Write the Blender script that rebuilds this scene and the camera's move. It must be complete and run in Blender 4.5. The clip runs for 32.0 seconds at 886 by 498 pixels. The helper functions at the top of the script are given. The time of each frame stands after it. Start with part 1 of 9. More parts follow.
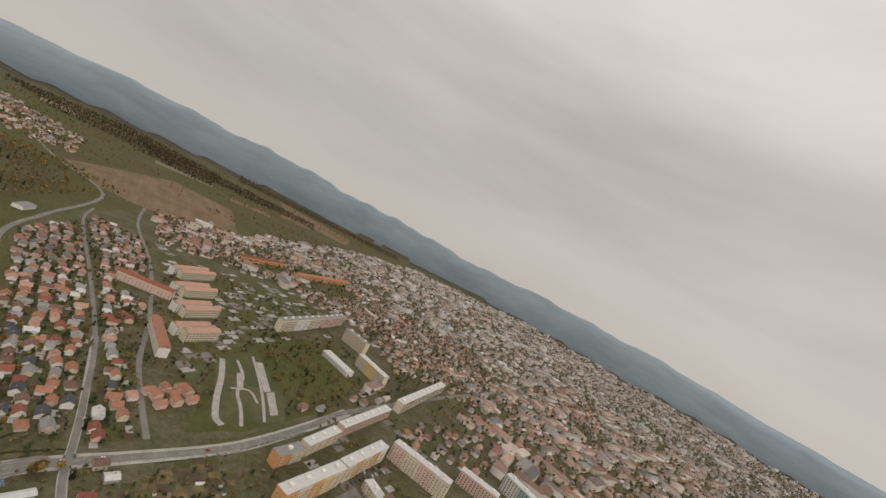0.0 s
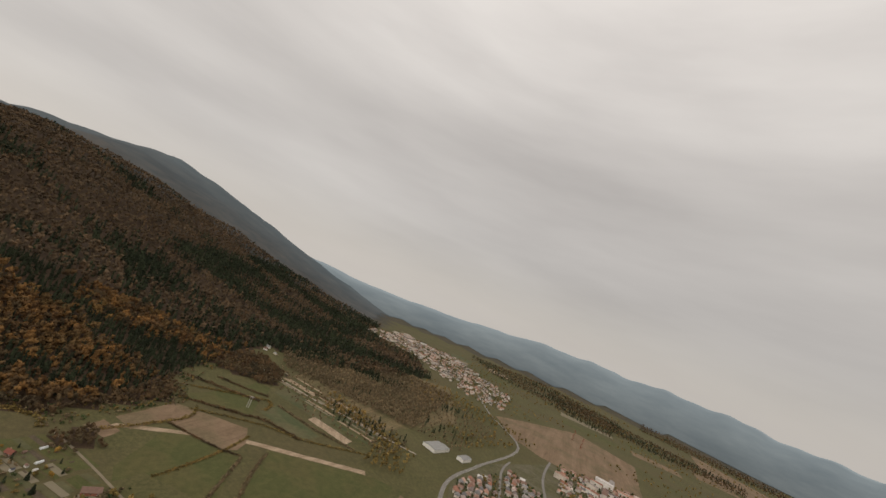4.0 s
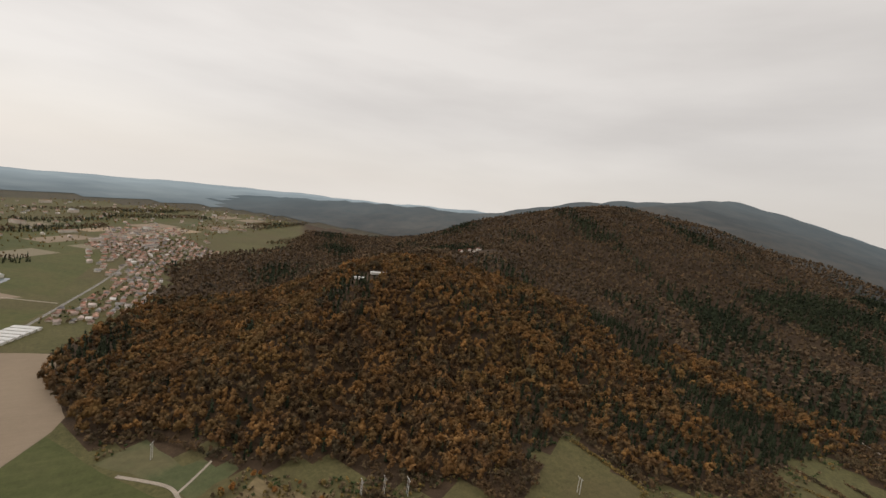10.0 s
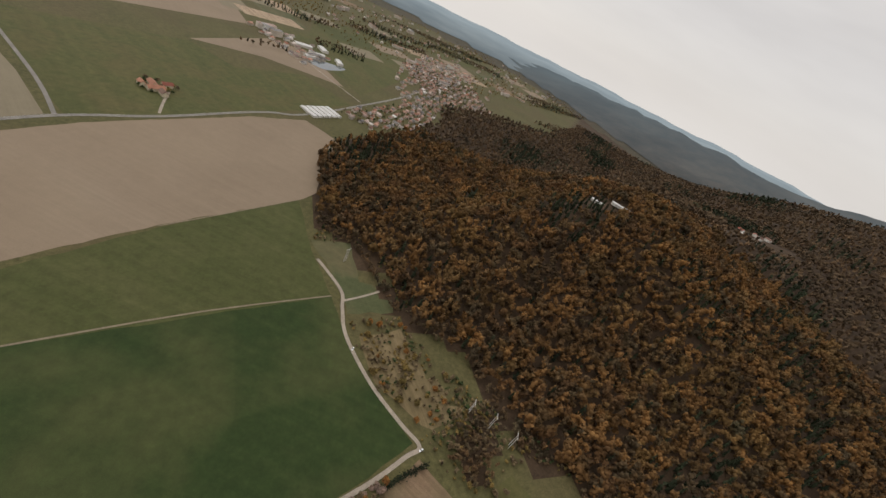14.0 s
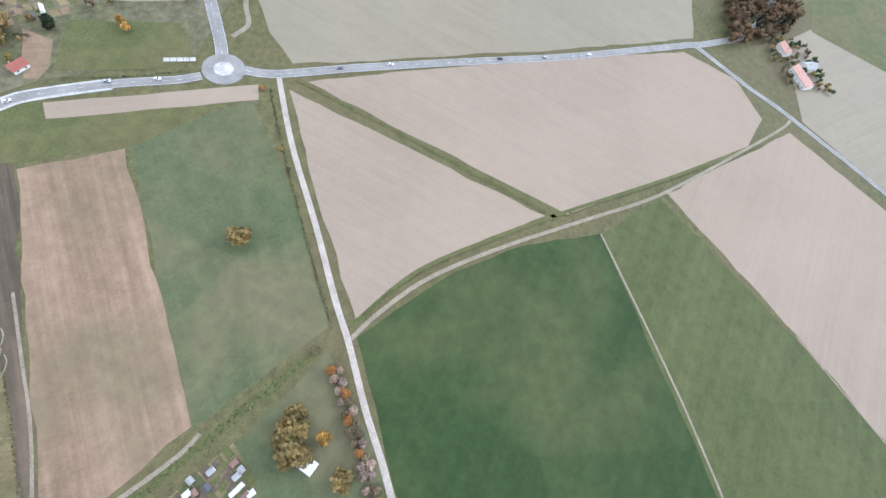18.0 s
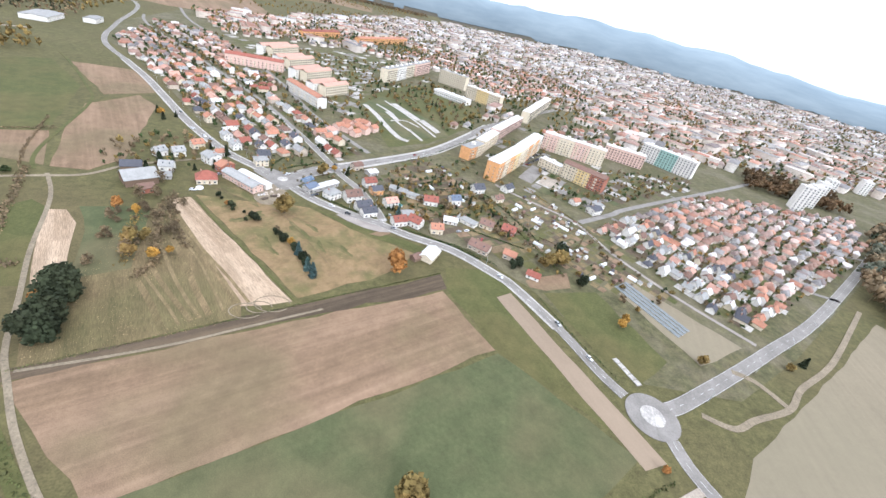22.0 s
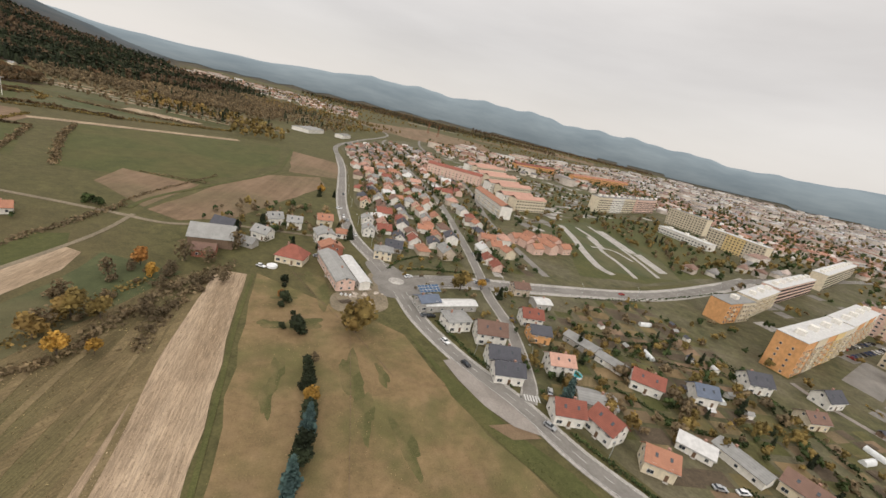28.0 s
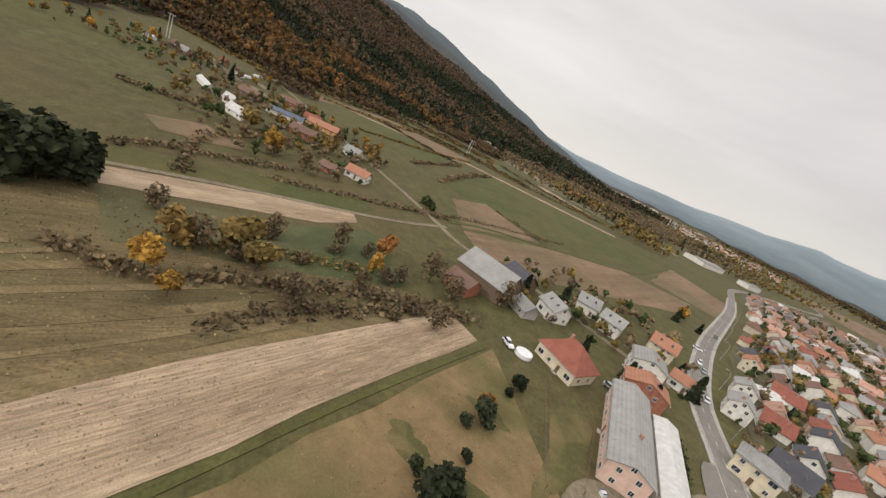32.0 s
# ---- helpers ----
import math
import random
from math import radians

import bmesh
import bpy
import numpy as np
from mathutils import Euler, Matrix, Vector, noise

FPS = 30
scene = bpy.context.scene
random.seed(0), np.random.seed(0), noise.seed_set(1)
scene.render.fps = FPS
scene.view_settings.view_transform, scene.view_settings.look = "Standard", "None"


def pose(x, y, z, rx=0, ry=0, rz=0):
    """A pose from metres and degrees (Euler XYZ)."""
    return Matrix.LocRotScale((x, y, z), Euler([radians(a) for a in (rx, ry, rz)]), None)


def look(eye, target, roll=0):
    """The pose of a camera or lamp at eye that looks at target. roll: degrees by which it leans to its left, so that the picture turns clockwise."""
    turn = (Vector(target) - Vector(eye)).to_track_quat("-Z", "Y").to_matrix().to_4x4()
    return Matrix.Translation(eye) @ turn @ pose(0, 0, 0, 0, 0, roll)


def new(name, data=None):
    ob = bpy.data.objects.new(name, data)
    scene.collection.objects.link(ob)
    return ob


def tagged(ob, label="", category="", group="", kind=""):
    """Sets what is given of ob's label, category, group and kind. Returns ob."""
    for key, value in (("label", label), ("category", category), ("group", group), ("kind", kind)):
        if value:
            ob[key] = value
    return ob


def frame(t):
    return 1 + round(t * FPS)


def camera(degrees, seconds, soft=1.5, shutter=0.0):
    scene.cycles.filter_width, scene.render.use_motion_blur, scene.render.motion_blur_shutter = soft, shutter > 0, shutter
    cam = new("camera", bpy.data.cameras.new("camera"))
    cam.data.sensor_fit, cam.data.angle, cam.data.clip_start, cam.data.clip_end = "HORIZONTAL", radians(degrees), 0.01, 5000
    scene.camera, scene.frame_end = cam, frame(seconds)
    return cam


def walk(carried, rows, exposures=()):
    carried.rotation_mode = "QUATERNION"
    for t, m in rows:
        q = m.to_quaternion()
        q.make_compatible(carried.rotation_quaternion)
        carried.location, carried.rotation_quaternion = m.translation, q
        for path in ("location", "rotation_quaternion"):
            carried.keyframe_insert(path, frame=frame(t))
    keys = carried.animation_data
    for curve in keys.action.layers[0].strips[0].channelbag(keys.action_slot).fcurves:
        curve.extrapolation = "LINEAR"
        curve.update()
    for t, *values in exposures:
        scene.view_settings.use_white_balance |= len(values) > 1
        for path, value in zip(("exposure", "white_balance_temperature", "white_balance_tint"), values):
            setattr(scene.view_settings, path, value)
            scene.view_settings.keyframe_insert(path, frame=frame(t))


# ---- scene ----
cam = camera(95.0, 32.0)
PATH = [
    (0, (80.72, -34.07, 268.77), (93.83, 65.06, 266.92), 27.85),
    (0.5, (81.04, -26.61, 269.13), (79.41, 73.38, 269.28), 25.36),
    (1, (81.01, -19.73, 268.82), (66.63, 79.13, 273.31), 21.56),
    (1.5, (81.50, -13.01, 268.54), (55.51, 83.04, 278.52), 18.05),
    (2, (81.95, -6.33, 268.98), (45.92, 85.83, 283.42), 14.95),
    (2.5, (81.97, 0.25, 269.41), (36.56, 87.23, 288.70), 14.24),
    (3, (81.98, 6.17, 270.78), (25.77, 86.45, 290.71), 16.19),
    (3.5, (81.68, 12.43, 273.05), (14.22, 84.24, 290.14), 19.25),
    (4, (80.55, 19.12, 276.57), (2.71, 80.80, 288.28), 21.81),
    (4.5, (77.46, 26.05, 280.95), (-8.89, 76.21, 286.16), 22.47),
    (5, (73.33, 33.38, 285.68), (-19.40, 70.79, 285.21), 20.21),
    (5.5, (67.67, 39.22, 289.23), (-28.51, 66.22, 284.79), 16.84),
    (6, (61.71, 44.14, 291.21), (-36.63, 60.30, 282.90), 17.81),
    (6.5, (53.85, 47.77, 292.86), (-45.28, 51.12, 280.18), 18.66),
    (7, (47.00, 49.30, 292.38), (-51.85, 38.46, 281.78), 18.07),
    (7.5, (39.86, 50.28, 292.32), (-57.23, 28.43, 282.49), 15.97),
    (8, (33.13, 50.71, 292.85), (-62.25, 21.87, 284.39), 12.23),
    (8.5, (25.66, 50.66, 294.02), (-67.48, 15.48, 284.64), 9.74),
    (9, (17.00, 49.35, 295.31), (-73.40, 7.93, 284.72), 8.14),
    (9.5, (7.93, 46.87, 296.64), (-79.67, 0.06, 285.02), 7.34),
    (10, (-1.08, 43.34, 298.11), (-86.30, -7.40, 285.32), 7.42),
    (10.5, (-9.98, 39.80, 299.75), (-94.12, -12.62, 286.63), 7.16),
    (11, (-19.60, 36.25, 301.09), (-103.19, -16.89, 287.36), 6.08),
    (11.5, (-29.20, 31.91, 301.28), (-112.91, -21.77, 290.72), 5.96),
    (12, (-37.76, 28.76, 300.09), (-121.61, -25.29, 293.20), 6.02),
    (12.5, (-44.87, 23.93, 298.01), (-127.26, -32.63, 294.39), 9.95),
    (13, (-55.02, 15.83, 299.82), (-129.29, -47.32, 277.52), 13.50),
    (13.5, (-63.47, 4.00, 298.05), (-125.27, -65.57, 261.42), 20.48),
    (14, (-68.60, -9.47, 293.54), (-114.54, -82.73, 243.31), 28.53),
    (14.5, (-71.82, -20.03, 285.37), (-102.08, -90.81, 221.53), 35.60),
    (15, (-74.82, -27.28, 276.84), (-90.07, -93.37, 203.35), 41.90),
    (15.5, (-77.89, -34.26, 270.18), (-79.98, -94.06, 190.05), 41.10),
    (16, (-80.54, -42.00, 264.00), (-72.53, -93.34, 178.56), 42.23),
    (16.5, (-82.21, -50.03, 257.49), (-66.64, -92.37, 168.24), 43.65),
    (17, (-82.41, -58.17, 250.28), (-60.42, -91.97, 158.77), 43.26),
    (17.5, (-80.54, -66.06, 241.99), (-51.46, -91.94, 149.88), 39.11),
    (18, (-76.22, -73.22, 232.25), (-37.62, -91.19, 141.77), 31.10),
    (18.5, (-70.47, -79.56, 221.88), (-23.27, -86.19, 133.97), 25.22),
    (19, (-62.82, -84.89, 210.99), (-9.08, -75.90, 127.14), 20.44),
    (19.5, (-54.61, -88.67, 200.15), (0.23, -60.22, 121.52), 16.59),
    (20, (-45.39, -89.56, 189.20), (3.28, -43.48, 114.99), 13.67),
    (20.5, (-36.96, -87.63, 178.39), (3.39, -27.35, 109.56), 13.27),
    (21, (-29.63, -84.23, 167.50), (1.51, -12.93, 104.67), 15.15),
    (21.5, (-23.49, -78.45, 157.31), (-0.51, 0.32, 100.14), 16.86),
    (22, (-17.02, -70.64, 147.34), (2.60, 12.38, 95.16), 14.02),
    (22.5, (-11.05, -61.29, 137.78), (8.01, 26.32, 93.48), 13.86),
    (23, (-6.66, -52.11, 130.50), (11.97, 40.97, 99.03), 13.49),
    (23.5, (-3.31, -42.89, 124.25), (14.01, 52.79, 100.92), 12.50),
    (24, (0.31, -31.89, 118.82), (13.40, 64.42, 95.28), 14.34),
    (24.5, (2.76, -19.36, 114.14), (7.58, 78.03, 91.99), 15.13),
    (25, (3.54, -5.53, 109.71), (2.52, 91.96, 87.48), 13.88),
    (25.5, (3.77, 7.76, 105.73), (-3.11, 104.72, 82.24), 13.73),
    (26, (3.45, 20.56, 101.47), (-8.00, 116.75, 76.62), 13.42),
    (26.5, (2.59, 32.97, 97.16), (-12.90, 128.18, 70.79), 13.09),
    (27, (0.86, 44.87, 92.65), (-18.74, 138.88, 64.74), 12.96),
    (27.5, (-1.20, 56.47, 88.40), (-25.95, 148.72, 58.78), 13.03),
    (28, (-3.91, 67.66, 84.21), (-35.35, 157.25, 52.83), 13.45),
    (28.5, (-6.99, 78.73, 79.99), (-45.13, 165.10, 47.05), 14.41),
    (29, (-10.77, 89.05, 75.86), (-54.97, 173.26, 44.96), 12.49),
    (29.5, (-14.91, 98.93, 71.94), (-63.44, 181.43, 42.96), 12.43),
    (30, (-19.56, 108.68, 68.20), (-75.56, 186.04, 38.53), 16.40),
    (30.5, (-25.43, 118.88, 63.57), (-91.64, 186.57, 31.41), 18.90),
    (31, (-32.63, 127.99, 58.32), (-108.17, 185.30, 26.55), 22.30),
    (31.5, (-40.62, 136.42, 53.50), (-124.28, 182.14, 23.33), 24.28),
    (32, (-50.36, 144.22, 48.49), (-140.44, 174.08, 16.96), 25.78),
]
# seconds, stops, kelvin, tint: the picture is darker towards the hill and brightens over the fields
EXPOSURES = [(0.0, 0.2, 6550, 10), (2.5, 0.26, 6550, 10), (4.5, 0.18, 6550, 10), (6.5, 0.26, 6550, 10), (9.0, 0.4, 6450, 10), (12.0, 0.3, 6450, 10), (13.0, 0.2, 6450, 10), (14.0, 0.36, 6300, 10), (15.0, 0.95, 5450, 8), (15.5, 1.12, 5300, 9), (17.5, 1.66, 4850, 9), (19.0, 1.86, 4950, 10),
             (20.0, 1.95, 5050, 11), (21.0, 1.96, 5200, 11), (22.0, 1.72, 5350, 11), (23.0, 1.33, 5750, 11), (24.0, 1.02, 6150, 10), (25.0, 0.78, 6350, 10), (28.0, 0.76, 6350, 10), (32.0, 0.74, 6350, 10)]
walk(cam, [(t, look(eye, target, roll)) for t, eye, target, roll in PATH], EXPOSURES)

# ---- world: a high overcast sky with streaks of cloud, and one weak, wide sun ----
world = bpy.data.worlds.new("overcast")
scene.world = world
world.use_nodes = True
wt = world.node_tree
wt.nodes.clear()
w_out = wt.nodes.new("ShaderNodeOutputWorld")
w_bg = wt.nodes.new("ShaderNodeBackground")
w_sky = wt.nodes.new("ShaderNodeTexSky")
w_sky.sky_type = "NISHITA"
w_sky.sun_disc = False
w_sky.sun_elevation = radians(32)
w_sky.sun_rotation = radians(150)
w_sky.altitude = 300
w_sky.dust_density = 3.0
w_scale = wt.nodes.new("ShaderNodeMix")
w_scale.data_type = "RGBA"
w_scale.blend_type = "MULTIPLY"
w_scale.inputs["Factor"].default_value = 1.0
w_scale.inputs["B"].default_value = (0.10, 0.10, 0.10, 1)
wt.links.new(w_sky.outputs["Color"], w_scale.inputs["A"])
# cloud deck: stretched streaks lying level
w_co = wt.nodes.new("ShaderNodeTexCoord")
w_sep = wt.nodes.new("ShaderNodeSeparateXYZ")
wt.links.new(w_co.outputs["Generated"], w_sep.inputs["Vector"])
w_map = wt.nodes.new("ShaderNodeMapping")
w_map.inputs["Rotation"].default_value = (radians(8), radians(5), radians(28))
w_map.inputs["Scale"].default_value = (1.0, 1.0, 5.0)
wt.links.new(w_co.outputs["Generated"], w_map.inputs["Vector"])
w_noise = wt.nodes.new("ShaderNodeTexNoise")
w_noise.inputs["Scale"].default_value = 1.3
w_noise.inputs["Detail"].default_value = 5.0
w_noise.inputs["Roughness"].default_value = 0.52
wt.links.new(w_map.outputs[0], w_noise.inputs["Vector"])
w_ramp = wt.nodes.new("ShaderNodeValToRGB")
w_ramp.color_ramp.elements[0].position = 0.32
w_ramp.color_ramp.elements[0].color = (0.63, 0.59, 0.555, 1)
w_ramp.color_ramp.elements[1].position = 0.66
w_ramp.color_ramp.elements[1].color = (0.79, 0.745, 0.70, 1)
wt.links.new(w_noise.outputs["Fac"], w_ramp.inputs["Fac"])
# a warmer, brighter band low over the hills
w_lowf = wt.nodes.new("ShaderNodeMapRange")
w_lowf.inputs["From Min"].default_value = 0.02
w_lowf.inputs["From Max"].default_value = 0.16
w_lowf.inputs["To Min"].default_value = 0.55
w_lowf.inputs["To Max"].default_value = 0.0
wt.links.new(w_sep.outputs["Z"], w_lowf.inputs["Value"])
w_band = wt.nodes.new("ShaderNodeMix")
w_band.data_type = "RGBA"
w_band.inputs["B"].default_value = (0.80, 0.74, 0.67, 1)
wt.links.new(w_lowf.outputs["Result"], w_band.inputs["Factor"])
wt.links.new(w_ramp.outputs["Color"], w_band.inputs["A"])
w_mix = wt.nodes.new("ShaderNodeMix")
w_mix.data_type = "RGBA"
w_mix.inputs["Factor"].default_value = 0.93
wt.links.new(w_scale.outputs["Result"], w_mix.inputs["A"])
wt.links.new(w_band.outputs["Result"], w_mix.inputs["B"])
# an overcast sky is brighter towards the zenith
w_zen = wt.nodes.new("ShaderNodeMapRange")
w_zen.inputs["From Min"].default_value = 0.35
w_zen.inputs["From Max"].default_value = 1.0
w_zen.inputs["To Min"].default_value = 1.0
w_zen.inputs["To Max"].default_value = 2.0
wt.links.new(w_sep.outputs["Z"], w_zen.inputs["Value"])
w_dome = wt.nodes.new("ShaderNodeVectorMath")
w_dome.operation = "SCALE"
wt.links.new(w_mix.outputs["Result"], w_dome.inputs[0])
# and towards the southern side, where the sun stands behind the cloud
w_south = wt.nodes.new("ShaderNodeMath")
w_south.operation = "MULTIPLY_ADD"
w_south.inputs[1].default_value = -0.16
w_south.inputs[2].default_value = 1.0
wt.links.new(w_sep.outputs["Y"], w_south.inputs[0])
w_both = wt.nodes.new("ShaderNodeMath")
w_both.operation = "MULTIPLY"
wt.links.new(w_zen.outputs["Result"], w_both.inputs[0])
wt.links.new(w_south.outputs[0], w_both.inputs[1])
wt.links.new(w_both.outputs[0], w_dome.inputs["Scale"])
wt.links.new(w_dome.outputs["Vector"], w_bg.inputs["Color"])
w_bg.inputs["Strength"].default_value = 0.74
wt.links.new(w_bg.outputs[0], w_out.inputs["Surface"])

sun = new("sun", bpy.data.lights.new("sun", "SUN"))
sun.data.energy = 0.7
sun.data.angle = radians(18)
sun.data.color = (1.0, 0.95, 0.88)
sun.matrix_world = look((0, 0, 900), (-450, 780, 338))

# ---- materials ----
def nodes_of(name, rough=0.9, spec=0.25):
    m = bpy.data.materials.new(name)
    m.use_nodes = True
    nt = m.node_tree
    b = nt.nodes["Principled BSDF"]
    b.inputs["Roughness"].default_value = rough
    b.inputs["Specular IOR Level"].default_value = spec
    return m, nt, b


def noise_fac(nt, scale, detail=4.0, coord="Object", stretch=(1, 1, 1), turn=0.0):
    co = nt.nodes.new("ShaderNodeTexCoord")
    mp = nt.nodes.new("ShaderNodeMapping")
    mp.inputs["Scale"].default_value = stretch
    mp.inputs["Rotation"].default_value = (0, 0, radians(turn))
    n = nt.nodes.new("ShaderNodeTexNoise")
    n.inputs["Scale"].default_value = scale
    n.inputs["Detail"].default_value = detail
    n.inputs["Roughness"].default_value = 0.6
    nt.links.new(co.outputs[coord], mp.inputs["Vector"])
    nt.links.new(mp.outputs[0], n.inputs["Vector"])
    return n.outputs["Fac"]


def ramp(nt, fac, stops):
    r = nt.nodes.new("ShaderNodeValToRGB")
    e = r.color_ramp.elements
    while len(e) < len(stops):
        e.new(0.5)
    for el, (p, c) in zip(e, stops):
        el.position = p
        el.color = (*c, 1)
    nt.links.new(fac, r.inputs["Fac"])
    return r.outputs["Color"]


def blend(nt, fac, a, b, mode="MIX"):
    x = nt.nodes.new("ShaderNodeMix")
    x.data_type = "RGBA"
    x.blend_type = mode
    for key, v in (("Factor", fac), ("A", a), ("B", b)):
        if isinstance(v, (int, float)):
            x.inputs[key].default_value = v
        elif isinstance(v, tuple):
            x.inputs[key].default_value = (*v, 1)
        else:
            nt.links.new(v, x.inputs[key])
    return x.outputs["Result"]


def bump(nt, b, fac, strength=0.4, dist=0.1):
    n = nt.nodes.new("ShaderNodeBump")
    n.inputs["Strength"].default_value = strength
    n.inputs["Distance"].default_value = dist
    nt.links.new(fac, n.inputs["Height"])
    nt.links.new(n.outputs["Normal"], b.inputs["Normal"])


def wave_fac(nt, scale, turn=0.0, distort=1.5, coord="Object", axis="X"):
    co = nt.nodes.new("ShaderNodeTexCoord")
    mp = nt.nodes.new("ShaderNodeMapping")
    mp.inputs["Rotation"].default_value = (0, 0, radians(turn))
    w = nt.nodes.new("ShaderNodeTexWave")
    w.bands_direction = axis
    w.inputs["Scale"].default_value = scale
    w.inputs["Distortion"].default_value = distort * 2.0
    w.inputs["Detail"].default_value = 2.0
    w.inputs["Detail Scale"].default_value = 1.2
    nt.links.new(co.outputs[coord], mp.inputs["Vector"])
    nt.links.new(mp.outputs[0], w.inputs["Vector"])
    return w.outputs["Fac"]


def surface(name, dark, mid, light, big=0.03, fine=0.8, rough=0.9, rows=None, relief=0.3, spec=0.2, rowmix=0.35, far=None, farmix=0.6, grit=0.22, patch=0.15, finemix=0.55, streak=0.0):
    """A surface that varies at two scales; rows: strips along the object's y, with that spacing in metres."""
    m, nt, b = nodes_of(name, rough, spec)
    c = ramp(nt, noise_fac(nt, big, 5.0), [(0.3, dark), (0.5, mid), (0.72, light)])
    f = noise_fac(nt, fine, 5.0)
    c = blend(nt, finemix, c, ramp(nt, f, [(0.3, tuple(v * 0.55 for v in mid)), (0.5, mid), (0.7, tuple(min(1, v * 1.5) for v in mid))]), "MIX")
    if rows:
        w = noise_fac(nt, 1.0 / rows, 3.0, stretch=(1, 0.035, 1))
        w2 = noise_fac(nt, 0.16 / rows, 2.0, stretch=(1, 0.06, 1))
        c = blend(nt, min(0.9, rowmix * 1.7), c, ramp(nt, w, [(0.32, tuple(v * 0.7 for v in dark)), (0.5, mid), (0.68, tuple(min(1, v * 1.2) for v in light))]))
        c = blend(nt, min(0.8, rowmix * 1.6), c, ramp(nt, w2, [(0.36, dark), (0.64, light)]))
    if far:
        c = blend(nt, ramp(nt, noise_fac(nt, big * 0.45, 3.0), [(0.45, (0, 0, 0)), (0.62, (farmix, farmix, farmix))]), c, far)
    if streak:
        w = noise_fac(nt, 2.6, 4.0, stretch=(1, 0.08, 1))
        c = blend(nt, 1.0, c, ramp(nt, w, [(0.40, (1 - streak,) * 3), (0.60, (1 + streak,) * 3)]), "MULTIPLY")
    c = blend(nt, 1.0, c, ramp(nt, noise_fac(nt, 0.11, 4.0), [(0.3, (1 - patch,) * 3), (0.7, (1 + patch,) * 3)]), "MULTIPLY")
    c = blend(nt, 1.0, c, ramp(nt, noise_fac(nt, fine * 4.5, 3.0), [(0.3, (1 - grit,) * 3), (0.7, (1 + grit,) * 3)]), "MULTIPLY")
    nt.links.new(c, b.inputs["Base Color"])
    if relief:
        bump(nt, b, f, relief, 0.25)
    return m


def plain(name, col, rough=0.6, metal=0.0, var=0.18, scale=0.6, spec=0.3, weather=0.0):
    """Paint, render, metal or plastic with slight mottling, and streaks of dirt where weather is set."""
    m, nt, b = nodes_of(name, rough, spec)
    b.inputs["Metallic"].default_value = metal
    f = noise_fac(nt, scale, 5.0)
    c = ramp(nt, f, [(0.25, tuple(v * (1 - var) for v in col)), (0.75, tuple(min(1, v * (1 + var)) for v in col))])
    if weather:
        s = noise_fac(nt, 0.9, 4.0, stretch=(1, 1, 0.18))
        c = blend(nt, ramp(nt, s, [(0.5, (0, 0, 0)), (0.75, (weather,) * 3)]), c, tuple(v * 0.45 for v in col))
    nt.links.new(c, b.inputs["Base Color"])
    return m


def tiled(name, col, pitch=0.34, rough=0.8, var=0.35):
    """Roof covering in courses, each house a little different."""
    m, nt, b = nodes_of(name, rough, 0.2)
    oi = nt.nodes.new("ShaderNodeObjectInfo")
    c = ramp(nt, oi.outputs["Random"], [(0.0, tuple(v * 0.72 for v in col)), (0.5, col), (1.0, tuple(min(1, v * 1.25) for v in col))])
    f = noise_fac(nt, 0.35, 5.0)
    c = blend(nt, 0.5, c, ramp(nt, f, [(0.3, tuple(v * (1 - var) for v in col)), (0.7, tuple(min(1, v * (1 + var)) for v in col))]))
    moss = noise_fac(nt, 0.9, 5.0)
    c = blend(nt, ramp(nt, moss, [(0.56, (0, 0, 0)), (0.74, (0.5, 0.5, 0.5))]), c, tuple(v * 0.4 for v in col))
    w = wave_fac(nt, 0.3142 / pitch, distort=0.4, axis="Z")
    c = blend(nt, 0.2, c, ramp(nt, w, [(0.0, tuple(v * 0.4 for v in col)), (0.5, col)]))
    nt.links.new(c, b.inputs["Base Color"])
    bump(nt, b, w, 0.35, 0.06)
    return m


